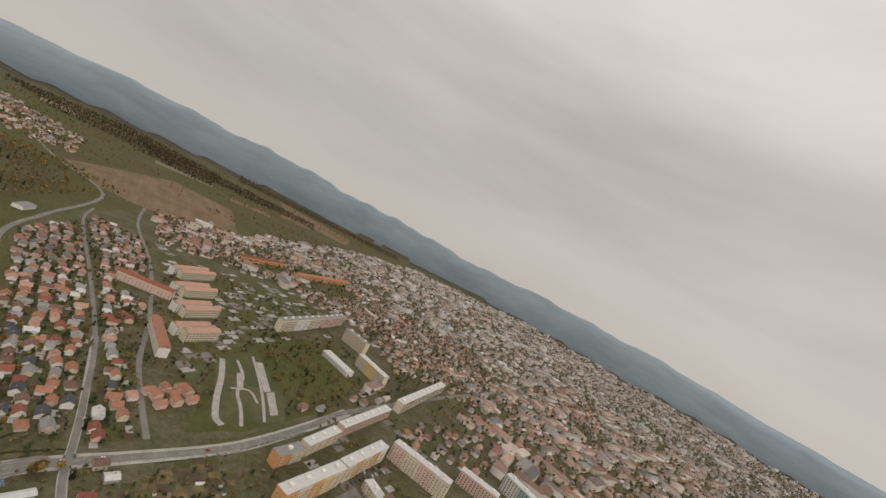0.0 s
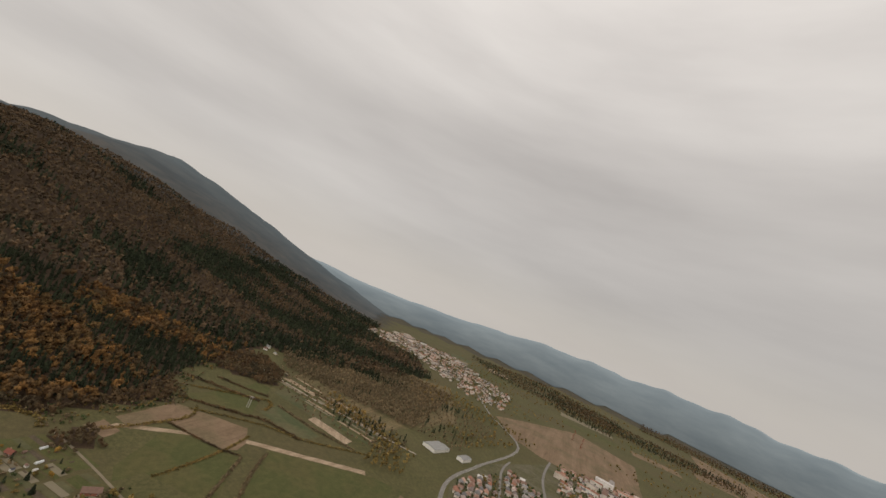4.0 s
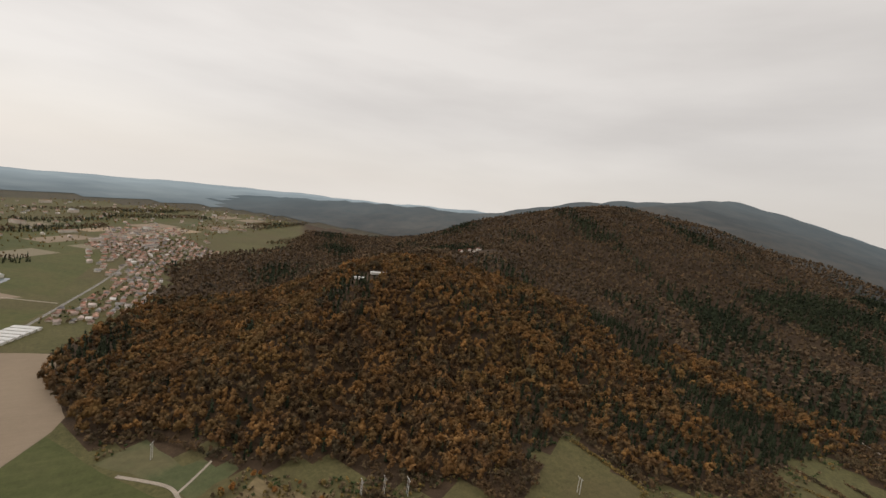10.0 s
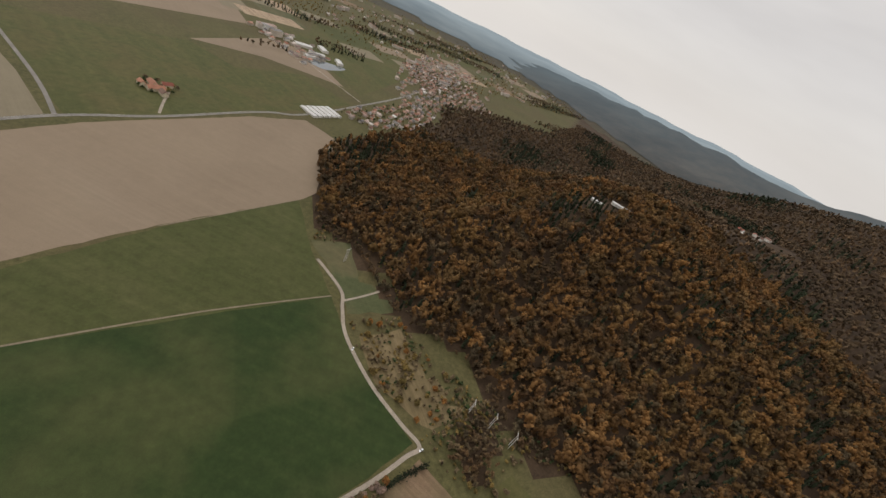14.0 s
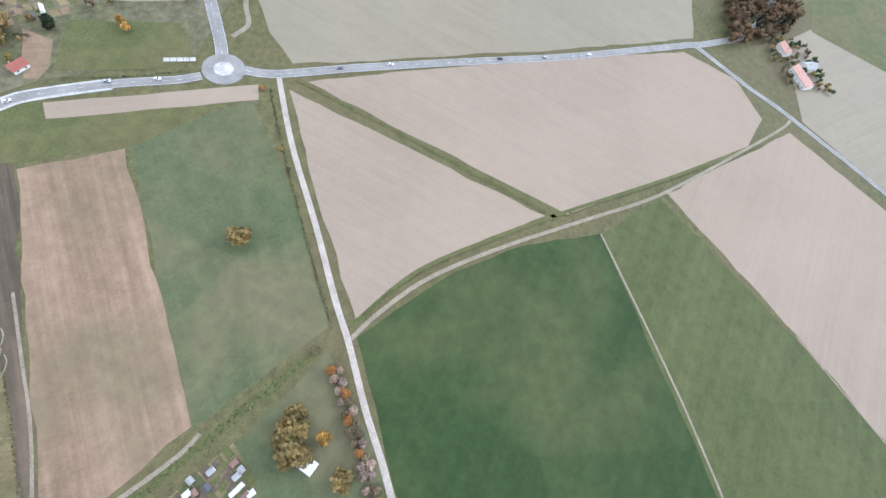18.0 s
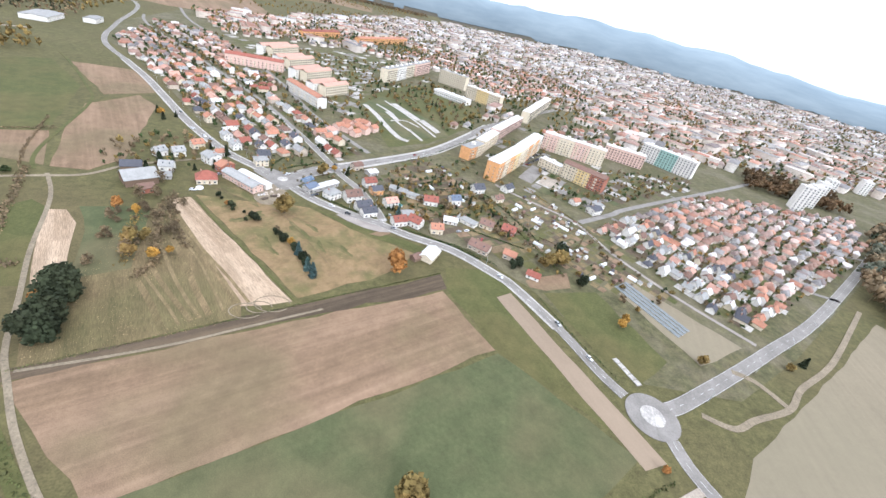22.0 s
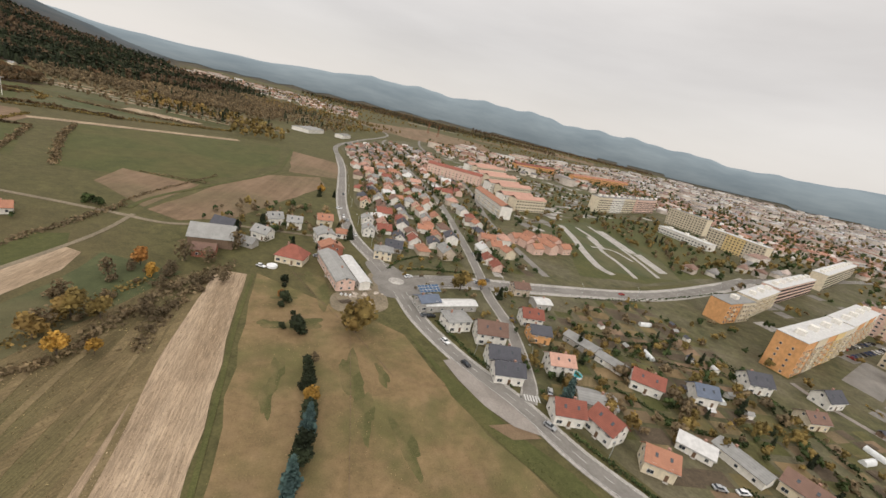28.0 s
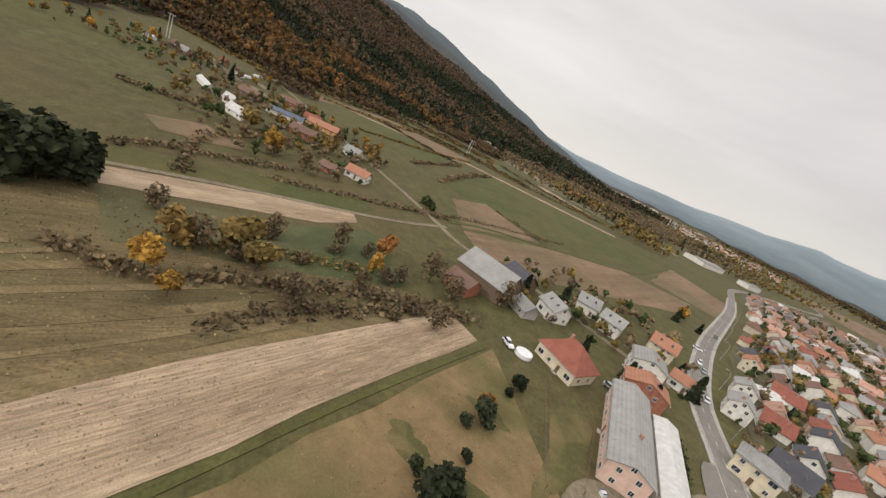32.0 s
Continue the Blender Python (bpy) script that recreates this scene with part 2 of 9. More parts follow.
def foliage(name, cols, cell=0.11, clump=0.45, rough=0.85, spread=0.48):
    """Leaves: a colour for each crown, and lighter and darker clumps in it."""
    m, nt, b = nodes_of(name, rough, 0.12)
    co = nt.nodes.new("ShaderNodeNewGeometry")
    v = nt.nodes.new("ShaderNodeTexVoronoi")
    v.inputs["Scale"].default_value = cell
    mp = nt.nodes.new("ShaderNodeMapping")
    mp.inputs["Scale"].default_value = (1, 1, 0.15)
    nt.links.new(co.outputs["Position"], mp.inputs["Vector"])
    nt.links.new(mp.outputs[0], v.inputs["Vector"])
    sep = nt.nodes.new("ShaderNodeSeparateColor")
    nt.links.new(v.outputs["Color"], sep.inputs["Color"])
    n = nt.nodes.new("ShaderNodeTexNoise")
    n.inputs["Scale"].default_value = 0.007
    n.inputs["Detail"].default_value = 3
    nt.links.new(co.outputs["Position"], n.inputs["Vector"])
    wide = nt.nodes.new("ShaderNodeMapRange")
    wide.inputs["From Min"].default_value = 0.35
    wide.inputs["From Max"].default_value = 0.65
    nt.links.new(n.outputs["Fac"], wide.inputs["Value"])
    mixv = nt.nodes.new("ShaderNodeMath")
    mixv.operation = "MULTIPLY_ADD"
    mixv.inputs[1].default_value = spread
    nt.links.new(sep.outputs["Red"], mixv.inputs[0])
    half = nt.nodes.new("ShaderNodeMath")
    half.operation = "MULTIPLY"
    half.inputs[1].default_value = 1 - spread
    nt.links.new(wide.outputs["Result"], half.inputs[0])
    nt.links.new(half.outputs[0], mixv.inputs[2])
    k = len(cols)
    c = ramp(nt, mixv.outputs[0], [(i / max(1, k - 1), col) for i, col in enumerate(cols)])
    c = blend(nt, 1.0, c, ramp(nt, sep.outputs["Green"], [(0.0, (0.66, 0.66, 0.66)), (0.5, (0.95, 0.95, 0.95)), (1.0, (1.3, 1.28, 1.24))]), "MULTIPLY")
    c = blend(nt, clump, c, blend(nt, 1.0, c, ramp(nt, co.outputs["Random Per Island"], [(0.0, (0.5, 0.5, 0.5)), (0.5, (0.95, 0.95, 0.95)), (1.0, (1.6, 1.6, 1.5))]), "MULTIPLY"))
    nt.links.new(c, b.inputs["Base Color"])
    b.inputs["Subsurface Weight"].default_value = 0.0
    return m


def island_paint(name, stops, rough=0.8):
    m, nt, b = nodes_of(name, rough, 0.2)
    g = nt.nodes.new("ShaderNodeNewGeometry")
    c = ramp(nt, g.outputs["Random Per Island"], stops)
    f = noise_fac(nt, 0.4, 4.0)
    c = blend(nt, 1.0, c, ramp(nt, f, [(0.25, (0.72, 0.72, 0.72)), (0.75, (1.15, 1.15, 1.15))]), "MULTIPLY")
    nt.links.new(c, b.inputs["Base Color"])
    return m


M = {}
M["grass"] = surface("grass", (0.053, 0.053, 0.019), (0.081, 0.074, 0.029), (0.110, 0.092, 0.042), 0.012, 0.25, far=(0.088, 0.069, 0.033))
M["meadow"] = surface("meadow", (0.046, 0.059, 0.023), (0.070, 0.079, 0.034), (0.100, 0.093, 0.046), 0.025, 0.5, rows=9, rowmix=0.1, far=(0.118, 0.096, 0.050), finemix=0.35, grit=0.14)
M["lawn"] = surface("lawn", (0.047, 0.055, 0.017), (0.071, 0.074, 0.024), (0.097, 0.089, 0.034), 0.03, 0.6, rows=14, rowmix=0.12, far=(0.099, 0.077, 0.032), farmix=0.4)
M["wheat"] = surface("winter_wheat", (0.017, 0.032, 0.008), (0.026, 0.042, 0.011), (0.042, 0.055, 0.017), 0.018, 0.35, rows=12, rowmix=0.14, far=(0.070, 0.072, 0.026), farmix=0.5, finemix=0.35, grit=0.14)
M["wheat_pale"] = surface("pale_wheat", (0.044, 0.053, 0.016), (0.060, 0.066, 0.021), (0.081, 0.080, 0.031), 0.02, 0.4, rows=7, rowmix=0.14, finemix=0.35, grit=0.14)
M["soil"] = surface("bare_soil", (0.187, 0.143, 0.098), (0.214, 0.164, 0.115), (0.242, 0.190, 0.136), 0.008, 0.7, rows=3, rowmix=0.08, far=(0.225, 0.172, 0.116), farmix=0.4, patch=0.035, grit=0.05, finemix=0.18, relief=0.08)
M["soil_green"] = surface("sprouting_soil", (0.160, 0.136, 0.090), (0.188, 0.158, 0.106), (0.220, 0.182, 0.124), 0.01, 0.5, rows=3, rowmix=0.1, far=(0.165, 0.145, 0.095), farmix=0.5, patch=0.035, grit=0.05, finemix=0.18, relief=0.08)
M["soil_brown"] = surface("ploughed_soil", (0.121, 0.083, 0.047), (0.179, 0.120, 0.073), (0.238, 0.162, 0.106), 0.03, 0.7, rows=3.5, rowmix=0.26, far=(0.109, 0.090, 0.046))
M["stubble"] = surface("stubble", (0.211, 0.151, 0.095), (0.302, 0.224, 0.148), (0.396, 0.304, 0.211), 0.08, 1.1, rows=1.5, rowmix=0.42, relief=0.6, grit=0.2, finemix=0.35, streak=0.2)
M["soil_dark"] = surface("dark_furrow", (0.045, 0.034, 0.022), (0.075, 0.056, 0.036), (0.12, 0.088, 0.055), 0.05, 0.9, rows=2.0, rowmix=0.3)
M["scrub_ground"] = surface("dry_scrub", (0.072, 0.060, 0.026), (0.130, 0.097, 0.047), (0.182, 0.132, 0.070), 0.03, 0.45, rows=3.0, rowmix=0.42, relief=0.5, streak=0.16, far=(0.082, 0.077, 0.031), farmix=0.6)
M["leaf_litter"] = surface("leaf_litter", (0.030, 0.020, 0.012), (0.050, 0.032, 0.018), (0.080, 0.050, 0.026), 0.03, 0.5, relief=0.6)
M["gravel"] = surface("pale_gravel", (0.24, 0.202, 0.158), (0.29, 0.248, 0.198), (0.34, 0.296, 0.242), 0.05, 1.5)
M["asphalt"] = surface("worn_asphalt", (0.150, 0.138, 0.122), (0.185, 0.171, 0.152), (0.225, 0.209, 0.188), 0.05, 1.2, rough=0.85, finemix=0.3, grit=0.1)
M["concrete"] = surface("concrete", (0.27, 0.252, 0.228), (0.335, 0.315, 0.285), (0.40, 0.375, 0.34), 0.1, 1.0)
M["marking"] = plain("road_paint", (0.50, 0.49, 0.46), 0.7)
M["yard"] = surface("town_ground", (0.050, 0.055, 0.022), (0.082, 0.076, 0.036), (0.130, 0.104, 0.060), 0.05, 0.22, far=(0.155, 0.130, 0.095), farmix=0.4)
M["far_forest"] = surface("distant_woodland", (0.040, 0.038, 0.026), (0.060, 0.052, 0.034), (0.085, 0.066, 0.040), 0.006, 0.05, relief=0.8)


def hazy(name, col, haze_glow, near, far):
    """Far-off hills; the air's veil is painted as emission that grows with distance."""
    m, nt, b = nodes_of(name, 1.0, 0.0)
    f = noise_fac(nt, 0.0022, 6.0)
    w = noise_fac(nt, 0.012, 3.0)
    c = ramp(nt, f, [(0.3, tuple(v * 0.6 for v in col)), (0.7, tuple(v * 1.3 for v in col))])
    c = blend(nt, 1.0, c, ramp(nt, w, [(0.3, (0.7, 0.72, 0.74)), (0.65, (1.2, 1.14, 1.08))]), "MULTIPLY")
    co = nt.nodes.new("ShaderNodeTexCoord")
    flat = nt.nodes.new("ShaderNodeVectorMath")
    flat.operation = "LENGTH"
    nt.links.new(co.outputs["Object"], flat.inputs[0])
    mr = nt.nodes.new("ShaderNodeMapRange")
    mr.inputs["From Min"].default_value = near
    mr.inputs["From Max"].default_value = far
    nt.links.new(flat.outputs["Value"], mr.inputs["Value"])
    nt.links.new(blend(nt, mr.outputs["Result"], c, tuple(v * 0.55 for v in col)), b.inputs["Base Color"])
    g = ramp(nt, mr.outputs["Result"], [(0.0, (0.0, 0.0, 0.0)), (0.35, tuple(v * 0.42 for v in haze_glow)), (1.0, haze_glow)])
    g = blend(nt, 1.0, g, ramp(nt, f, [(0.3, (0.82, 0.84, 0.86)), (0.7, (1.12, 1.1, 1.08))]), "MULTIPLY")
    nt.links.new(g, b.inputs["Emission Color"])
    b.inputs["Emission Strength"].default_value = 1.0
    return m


M["paddock_green"] = surface("paddock_green_grass", (0.062, 0.062, 0.022), (0.092, 0.086, 0.033), (0.130, 0.106, 0.047), 0.12, 0.7, far=(0.155, 0.112, 0.056), farmix=0.7, finemix=0.4, grit=0.15)
# both hill materials glow faintly to stand in for distance haze
M["haze_mid"] = hazy("ridge_painted_haze", (0.075, 0.060, 0.045), (0.060, 0.086, 0.100), 1800, 3900)
M["haze_hill"] = hazy("hills_painted_haze", (0.045, 0.052, 0.054), (0.220, 0.254, 0.266), 2400, 4700)
M["paddock"] = surface("paddock_grass", (0.118, 0.092, 0.040), (0.190, 0.130, 0.066), (0.222, 0.155, 0.086), 0.085, 0.5, rows=6, rowmix=0.06, far=(0.088, 0.088, 0.031), farmix=0.75, finemix=0.3, grit=0.12)

M["paving"] = surface("worn_paving", (0.195, 0.172, 0.150), (0.235, 0.208, 0.182), (0.275, 0.248, 0.220), 0.08, 1.2, finemix=0.3, grit=0.12)
M["dirt"] = surface("trodden_dirt", (0.135, 0.11, 0.072), (0.185, 0.152, 0.104), (0.24, 0.20, 0.14), 0.06, 0.9)
M["mown"] = surface("mown_dry_grass", (0.105, 0.082, 0.038), (0.150, 0.112, 0.056), (0.195, 0.148, 0.080), 0.06, 0.6, rows=1.2, rowmix=0.3)

# ---- helpers for shapes ----
def mesh(name, verts, faces, mats, slots=None, smooth=False):
    me = bpy.data.meshes.new(name)
    me.from_pydata([tuple(v) for v in verts], [], faces)
    for m in mats if isinstance(mats, (list, tuple)) else [mats]:
        me.materials.append(m)
    if slots:
        me.polygons.foreach_set("material_index", slots)
    if smooth:
        me.polygons.foreach_set("use_smooth", [True] * len(me.polygons))
    me.update()
    return me


def quick_mesh(name, verts, loops, size, mat):
    """A mesh of many alike faces (all with `size` corners) from arrays."""
    me = bpy.data.meshes.new(name)
    n = len(loops) // size
    me.vertices.add(len(verts))
    me.vertices.foreach_set("co", np.asarray(verts, dtype=np.float32).ravel())
    me.loops.add(len(loops))
    me.loops.foreach_set("vertex_index", np.asarray(loops, dtype=np.int32))
    me.polygons.add(n)
    me.polygons.foreach_set("loop_start", np.arange(n, dtype=np.int32) * size)
    me.polygons.foreach_set("loop_total", np.full(n, size, dtype=np.int32))
    for m in mat if isinstance(mat, (list, tuple)) else [mat]:
        me.materials.append(m)
    me.update(calc_edges=True)
    return me


def part(name, data, parent, label="", m=None):
    ob = new(name, data)
    ob.parent = parent
    if m is not None:
        ob.matrix_basis = m
    if label:
        tagged(ob, label)
    return ob


def thing(name, x, y, z=0.0, rz=0.0, label="", category="", group="", kind=""):
    ob = new(name)
    ob.empty_display_size = 0.5
    ob.matrix_basis = pose(x, y, z, 0, 0, rz)
    return tagged(ob, label, category, group, kind)


def box_vf(x0, x1, y0, y1, z0, z1, at=0):
    v = [(x0, y0, z0), (x1, y0, z0), (x1, y1, z0), (x0, y1, z0), (x0, y0, z1), (x1, y0, z1), (x1, y1, z1), (x0, y1, z1)]
    f = [(3, 2, 1, 0), (4, 5, 6, 7), (0, 1, 5, 4), (1, 2, 6, 5), (2, 3, 7, 6), (3, 0, 4, 7)]
    return v, [tuple(i + at for i in q) for q in f]


def boxes(name, dims, mat):
    V, F = [], []
    for d in dims:
        v, f = box_vf(*d, at=len(V))
        V += v
        F += f
    return mesh(name, V, F, mat)


def tube(path, radii, sides=6, at=0):
    V, F = [], []
    for i, (p, r) in enumerate(zip(path, radii)):
        for s in range(sides):
            a = 2 * math.pi * s / sides
            V.append((p[0] + r * math.cos(a), p[1] + r * math.sin(a), p[2]))
    for i in range(len(path) - 1):
        for s in range(sides):
            a, b = i * sides + s, i * sides + (s + 1) % sides
            F.append((at + a, at + b, at + b + sides, at + a + sides))
    return V, F


# ---- the lie of the land ----
# the wooded spur: x, y, crest height, reach to the north, reach to the south
SPUR = [(-200, -490, 0, 45, 60), (-330, -440, 48, 150, 200), (-480, -420, 95, 300, 330), (-640, -445, 151, 480, 430), (-900, -470, 144, 720, 560), (-1250, -430, 151, 960, 800), (-1750, -380, 298, 1280, 1150), (-2350, -230, 354, 1600, 1600),
        (-2990, 0, 433, 1850, 2000), (-3600, 250, 527, 2000, 2300), (-4300, 450, 510, 2000, 2500), (-5200, 700, 550, 2000, 2500)]
# the high ridge that bends away to the south behind it
BACK = [(-3600, 250, 527, 1200, 1200), (-3250, -780, 380, 1200, 1200), (-2900, -1350, 197, 1100, 1100), (-2750, -2200, 169, 1000, 1000), (-2300, -3600, 64, 1000, 1000)]
# heights of the far range round the valley, by compass bearing
RANGE = [(0, 225), (8, 200), (17, 195), (30, 225), (40, 195), (52, 130), (66, 105), (90, 80), (130, 70), (165, 100), (188, 60), (201, 60), (214, 90), (228, 118), (240, 150), (262, 250), (285, 195), (296, 148), (304, 115), (312, 125),
         (322, 199), (333, 244), (342, 250), (351, 243), (360, 225)]


def land(x, y, split=False):
    """Height of the ground, for arrays or numbers."""
    x, y = np.asarray(x, dtype=float), np.asarray(y, dtype=float)
    best = np.zeros(np.broadcast(x, y).shape)
    for crest in (SPUR, BACK):
        total = np.zeros(best.shape)
        rise = np.zeros(best.shape)
        for (ax, ay, az, an, as_), (bx, by, bz, bn, bs) in zip(crest, crest[1:]):
            dx, dy = bx - ax, by - ay
            s = np.clip(((x - ax) * dx + (y - ay) * dy) / (dx * dx + dy * dy), 0, 1)
            d = np.hypot(x - ax - s * dx, y - ay - s * dy)
            side = (dx * (y - ay) - dy * (x - ax)) < 0
            reach = np.where(side, an + (bn - an) * s, as_ + (bs - as_) * s)
            p = np.clip(1 - d / reach, 0, 1)
            shape = np.where(side, 0.75 * p + 0.25 * p * p * (3 - 2 * p), 0.35 * p + 0.65 * p * p * (3 - 2 * p))
            w = (100.0 / (d + 25.0)) ** 9
            total += w
            rise += w * (az + (bz - az) * s) * shape
        rise = rise / total
        best = np.maximum(best, rise)
    bumps = 9 * np.sin(x * 0.011 + 1.3) * np.sin(y * 0.013 + 0.4) + 4 * np.sin(x * 0.031 + y * 0.017)
    best = best + bumps * np.clip(best / 90, 0, 1)
    r = np.hypot(x, y)
    b = np.degrees(np.arctan2(x, y)) % 360
    top = np.interp(b, [q[0] for q in RANGE], [q[1] for q in RANGE]) * (1 + 0.05 * np.sin(b * 0.35) + 0.05 * np.sin(b * 0.83 + 1) + 0.025 * np.sin(b * 2.1))
    rise = np.clip((r - 2900) / 1500, 0, 1)
    south = np.clip((r - 2900) / 1700, 0, 1)
    rise = np.where((b > 170) & (b < 262), south, rise)
    ring = top * rise * rise * (3 - 2 * rise)
    return (best, ring) if split else np.maximum(best, ring)


def steps(stops):
    out = []
    for (a, b, d) in stops:
        out += list(np.arange(a, b, d))
    return np.array(out + [stops[-1][1]])


gx = steps([(-5100, -2600, 110), (-2600, -1100, 50), (-1100, 300, 22), (300, 1400, 60), (1400, 5100, 150)])
gy = steps([(-5100, -2200, 150), (-2200, -1000, 60), (-1000, 700, 22), (700, 1600, 60), (1600, 5100, 130)])
GX, GY = np.meshgrid(gx, gy)
GZ = land(GX, GY)
nx, ny = len(gx), len(gy)
ii = (np.arange(ny - 1)[:, None] * nx + np.arange(nx - 1)[None, :]).ravel()
quads = np.c_[ii, ii + 1, ii + nx + 1, ii + nx]
ground = new("ground", quick_mesh("ground", np.c_[GX.ravel(), GY.ravel(), GZ.ravel()], quads.ravel(), 4, [M["grass"], M["far_forest"], M["leaf_litter"]]))
cz = (GZ[:-1, :-1] + GZ[1:, 1:]).ravel() / 2
cr = np.hypot((GX[:-1, :-1] + GX[1:, 1:]) / 2, (GY[:-1, :-1] + GY[1:, 1:]) / 2).ravel()
ground.data.polygons.foreach_set("material_index", np.where((cz > 3) & (cr > 2200), 1, np.where((cz > 12), 2, 0)).astype(np.int32))
ground.data.polygons.foreach_set("use_smooth", np.ones(len(ground.data.polygons), dtype=bool))
near_h, ring_h = land((GX[:-1, :-1] + GX[1:, 1:]) / 2, (GY[:-1, :-1] + GY[1:, 1:]) / 2, True)
own = (near_h > ring_h).ravel()
far = (cr > 2950) & (cz > 12) & ~own
mid = (cr > 2150) & (cz > 12) & own
# backdrop hills and ridge; their haze is a glow in the material
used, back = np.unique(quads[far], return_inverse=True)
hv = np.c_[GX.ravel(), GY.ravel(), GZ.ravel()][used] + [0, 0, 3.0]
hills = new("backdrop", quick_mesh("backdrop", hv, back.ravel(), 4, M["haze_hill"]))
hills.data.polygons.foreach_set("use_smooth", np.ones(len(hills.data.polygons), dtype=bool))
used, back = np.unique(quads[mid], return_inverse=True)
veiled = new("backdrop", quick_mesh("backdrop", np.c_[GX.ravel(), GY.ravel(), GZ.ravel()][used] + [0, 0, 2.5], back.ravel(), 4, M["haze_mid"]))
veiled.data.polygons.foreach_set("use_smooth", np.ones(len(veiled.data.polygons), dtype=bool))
tagged(veiled, "grey-brown wooded ridge with haze painted in", "hills", kind="structure")
tagged(hills, "distant wooded hills with blue-grey haze painted in", "hills", kind="structure")
tagged(ground, "autumn valley floor of grass rising into wooded hills", "ground", kind="structure")


# ---- fields ----
def smooth_line(pts, n=6, closed=False):
    P = [Vector((*p, 0)) for p in pts]
    out = []
    last = len(P) if closed else len(P) - 1
    for i in range(last):
        if closed:
            a, b, c, d = P[i - 1], P[i], P[(i + 1) % len(P)], P[(i + 2) % len(P)]
        else:
            a, b, c, d = P[max(0, i - 1)], P[i], P[i + 1], P[min(len(P) - 1, i + 2)]
        for k in range(n):
            t = k / n
            q = 0.5 * ((2 * b) + (c - a) * t + (2 * a - 5 * b + 4 * c - d) * t * t + (3 * b - a - 3 * c + d) * t ** 3)
            out.append((q.x, q.y))
    if not closed:
        out.append((P[-1].x, P[-1].y))
    return out


field_count = [0]


def field(name, pts, mat, z=0.06, turn=0.0, label="", category="field", curved=False, ragged=0.0):
    """A field laid on the ground; its rows run along its own y axis, turned by `turn` degrees."""
    field_count[0] += 1
    z += 0.0006 * field_count[0]
    cx, cy = sum(p[0] for p in pts) / len(pts), sum(p[1] for p in pts) / len(pts)
    line = smooth_line(pts, 5, True) if curved else pts
    if ragged and not curved:
        fine = []
        for a, b in zip(line, line[1:] + line[:1]):
            n = max(1, int(math.hypot(b[0] - a[0], b[1] - a[1]) / 12))
            fine += [(a[0] + (b[0] - a[0]) * i / n + random.uniform(-ragged, ragged) * (i > 0), a[1] + (b[1] - a[1]) * i / n + random.uniform(-ragged, ragged) * (i > 0)) for i in range(n)]
        line = fine
    inv = Matrix.Rotation(-radians(turn), 3, "Z")
    bm = bmesh.new()
    vs = [bm.verts.new(inv @ Vector((x - cx, y - cy, 0))) for x, y in line]
    face = bm.faces.new(vs)
    if face.normal.z < 0 or face.calc_area() and (face.normal_update() or face.normal.z < 0):
        face.normal_flip()
    bmesh.ops.triangulate(bm, faces=bm.faces[:])
    me = bpy.data.meshes.new(name)
    bm.to_mesh(me)
    bm.free()
    me.materials.append(mat)
    ob = new(name, me)
    ob.matrix_basis = pose(cx, cy, z, 0, 0, turn)
    return tagged(ob, label or name.replace("_", " "), category, kind="structure")


field("field", [(-37.4, -74.1), (-20.8, -92.7), (8.1, -126.8), (34.1, -174.9), (51.9, -232.6), (-59.3, -279), (-168, -315), (-180, -255.9), (-195.6, -215.7), (-224.4, -157.4), (-183.5, -133.6), (-131.4, -111.9)], M["wheat"], turn=63, label="dark green field of young winter wheat", ragged=0.8)
field("field", [(51.9, -232.6), (91.4, -286.9), (-5.9, -381), (-136.8, -484), (-149.9, -386), (-168, -315)], M["wheat_pale"], 0.07, turn=63, label="paler green strip of winter wheat", ragged=0.8)
field("field", [(96.7, -294.1), (144.3, -369), (190.4, -441), (103.1, -549), (-59.9, -701), (-149.6, -756), (-183.8, -726), (-209.7, -700), (-178, -628), (-168, -560), (-160, -512), (-142, -489), (-5.1, -385)], M["soil"], turn=60, label="large bare field of pale brown soil", ragged=1.0)
field("field", [(123, -5.9), (58.8, -190.4), (35, -148.2), (5.2, -101.7), (-27.2, -72.2), (43.3, -38.5)], M["soil"], 0.07, turn=-22, label="triangular bare field of pale soil", ragged=0.8)
field("field", [(132.4, -16.4), (186.8, -140.2), (262, -341), (243.5, -393), (199.1, -413), (160.8, -386), (62.8, -207)], M["soil"], 0.07, turn=-20, label="large triangular bare field of pale soil", ragged=0.8)
field("field", [(274, 69.1), (169.6, 17), (145.6, -3.7), (160.5, -46), (225.8, -215.7), (285.1, -356), (346, -367), (443, -336), (537, -270.2), (486, -145.9), (471, -91.9), (435, 14.8), (390, 130.3)], M["soil_green"], turn=-20, label="broad field of soil with sprouting crop", ragged=1.0)
field("field", [(121.2, -557), (178.1, -637), (313.7, -823), (68.2, -976), (-17.9, -914), (-150.5, -1017), (-249.3, -920), (-146.6, -801), (-40.5, -699), (34.2, -627)], M["lawn"], turn=30, label="green meadow beside the country road")
field("field", [(207.4, -462), (135, -547), (191.8, -638), (329.8, -816), (471, -870), (442, -645), (318.5, -476)], M["soil_green"], turn=30, label="pale tan field beyond the road")
field("field", [(71.7, -992), (-60.1, -1042), (-151.6, -1039), (-243.4, -1032), (-156.8, -1234), (-61, -1208)], M["soil"], 0.1, turn=30, label="bare tan field near the village")
field("field", [(-495, -1383), (-282.9, -1014), (-157.2, -1252), (-193.6, -1736), (-508, -1946)], M["lawn"], 0.05, turn=20, label="distant green fields by the village")
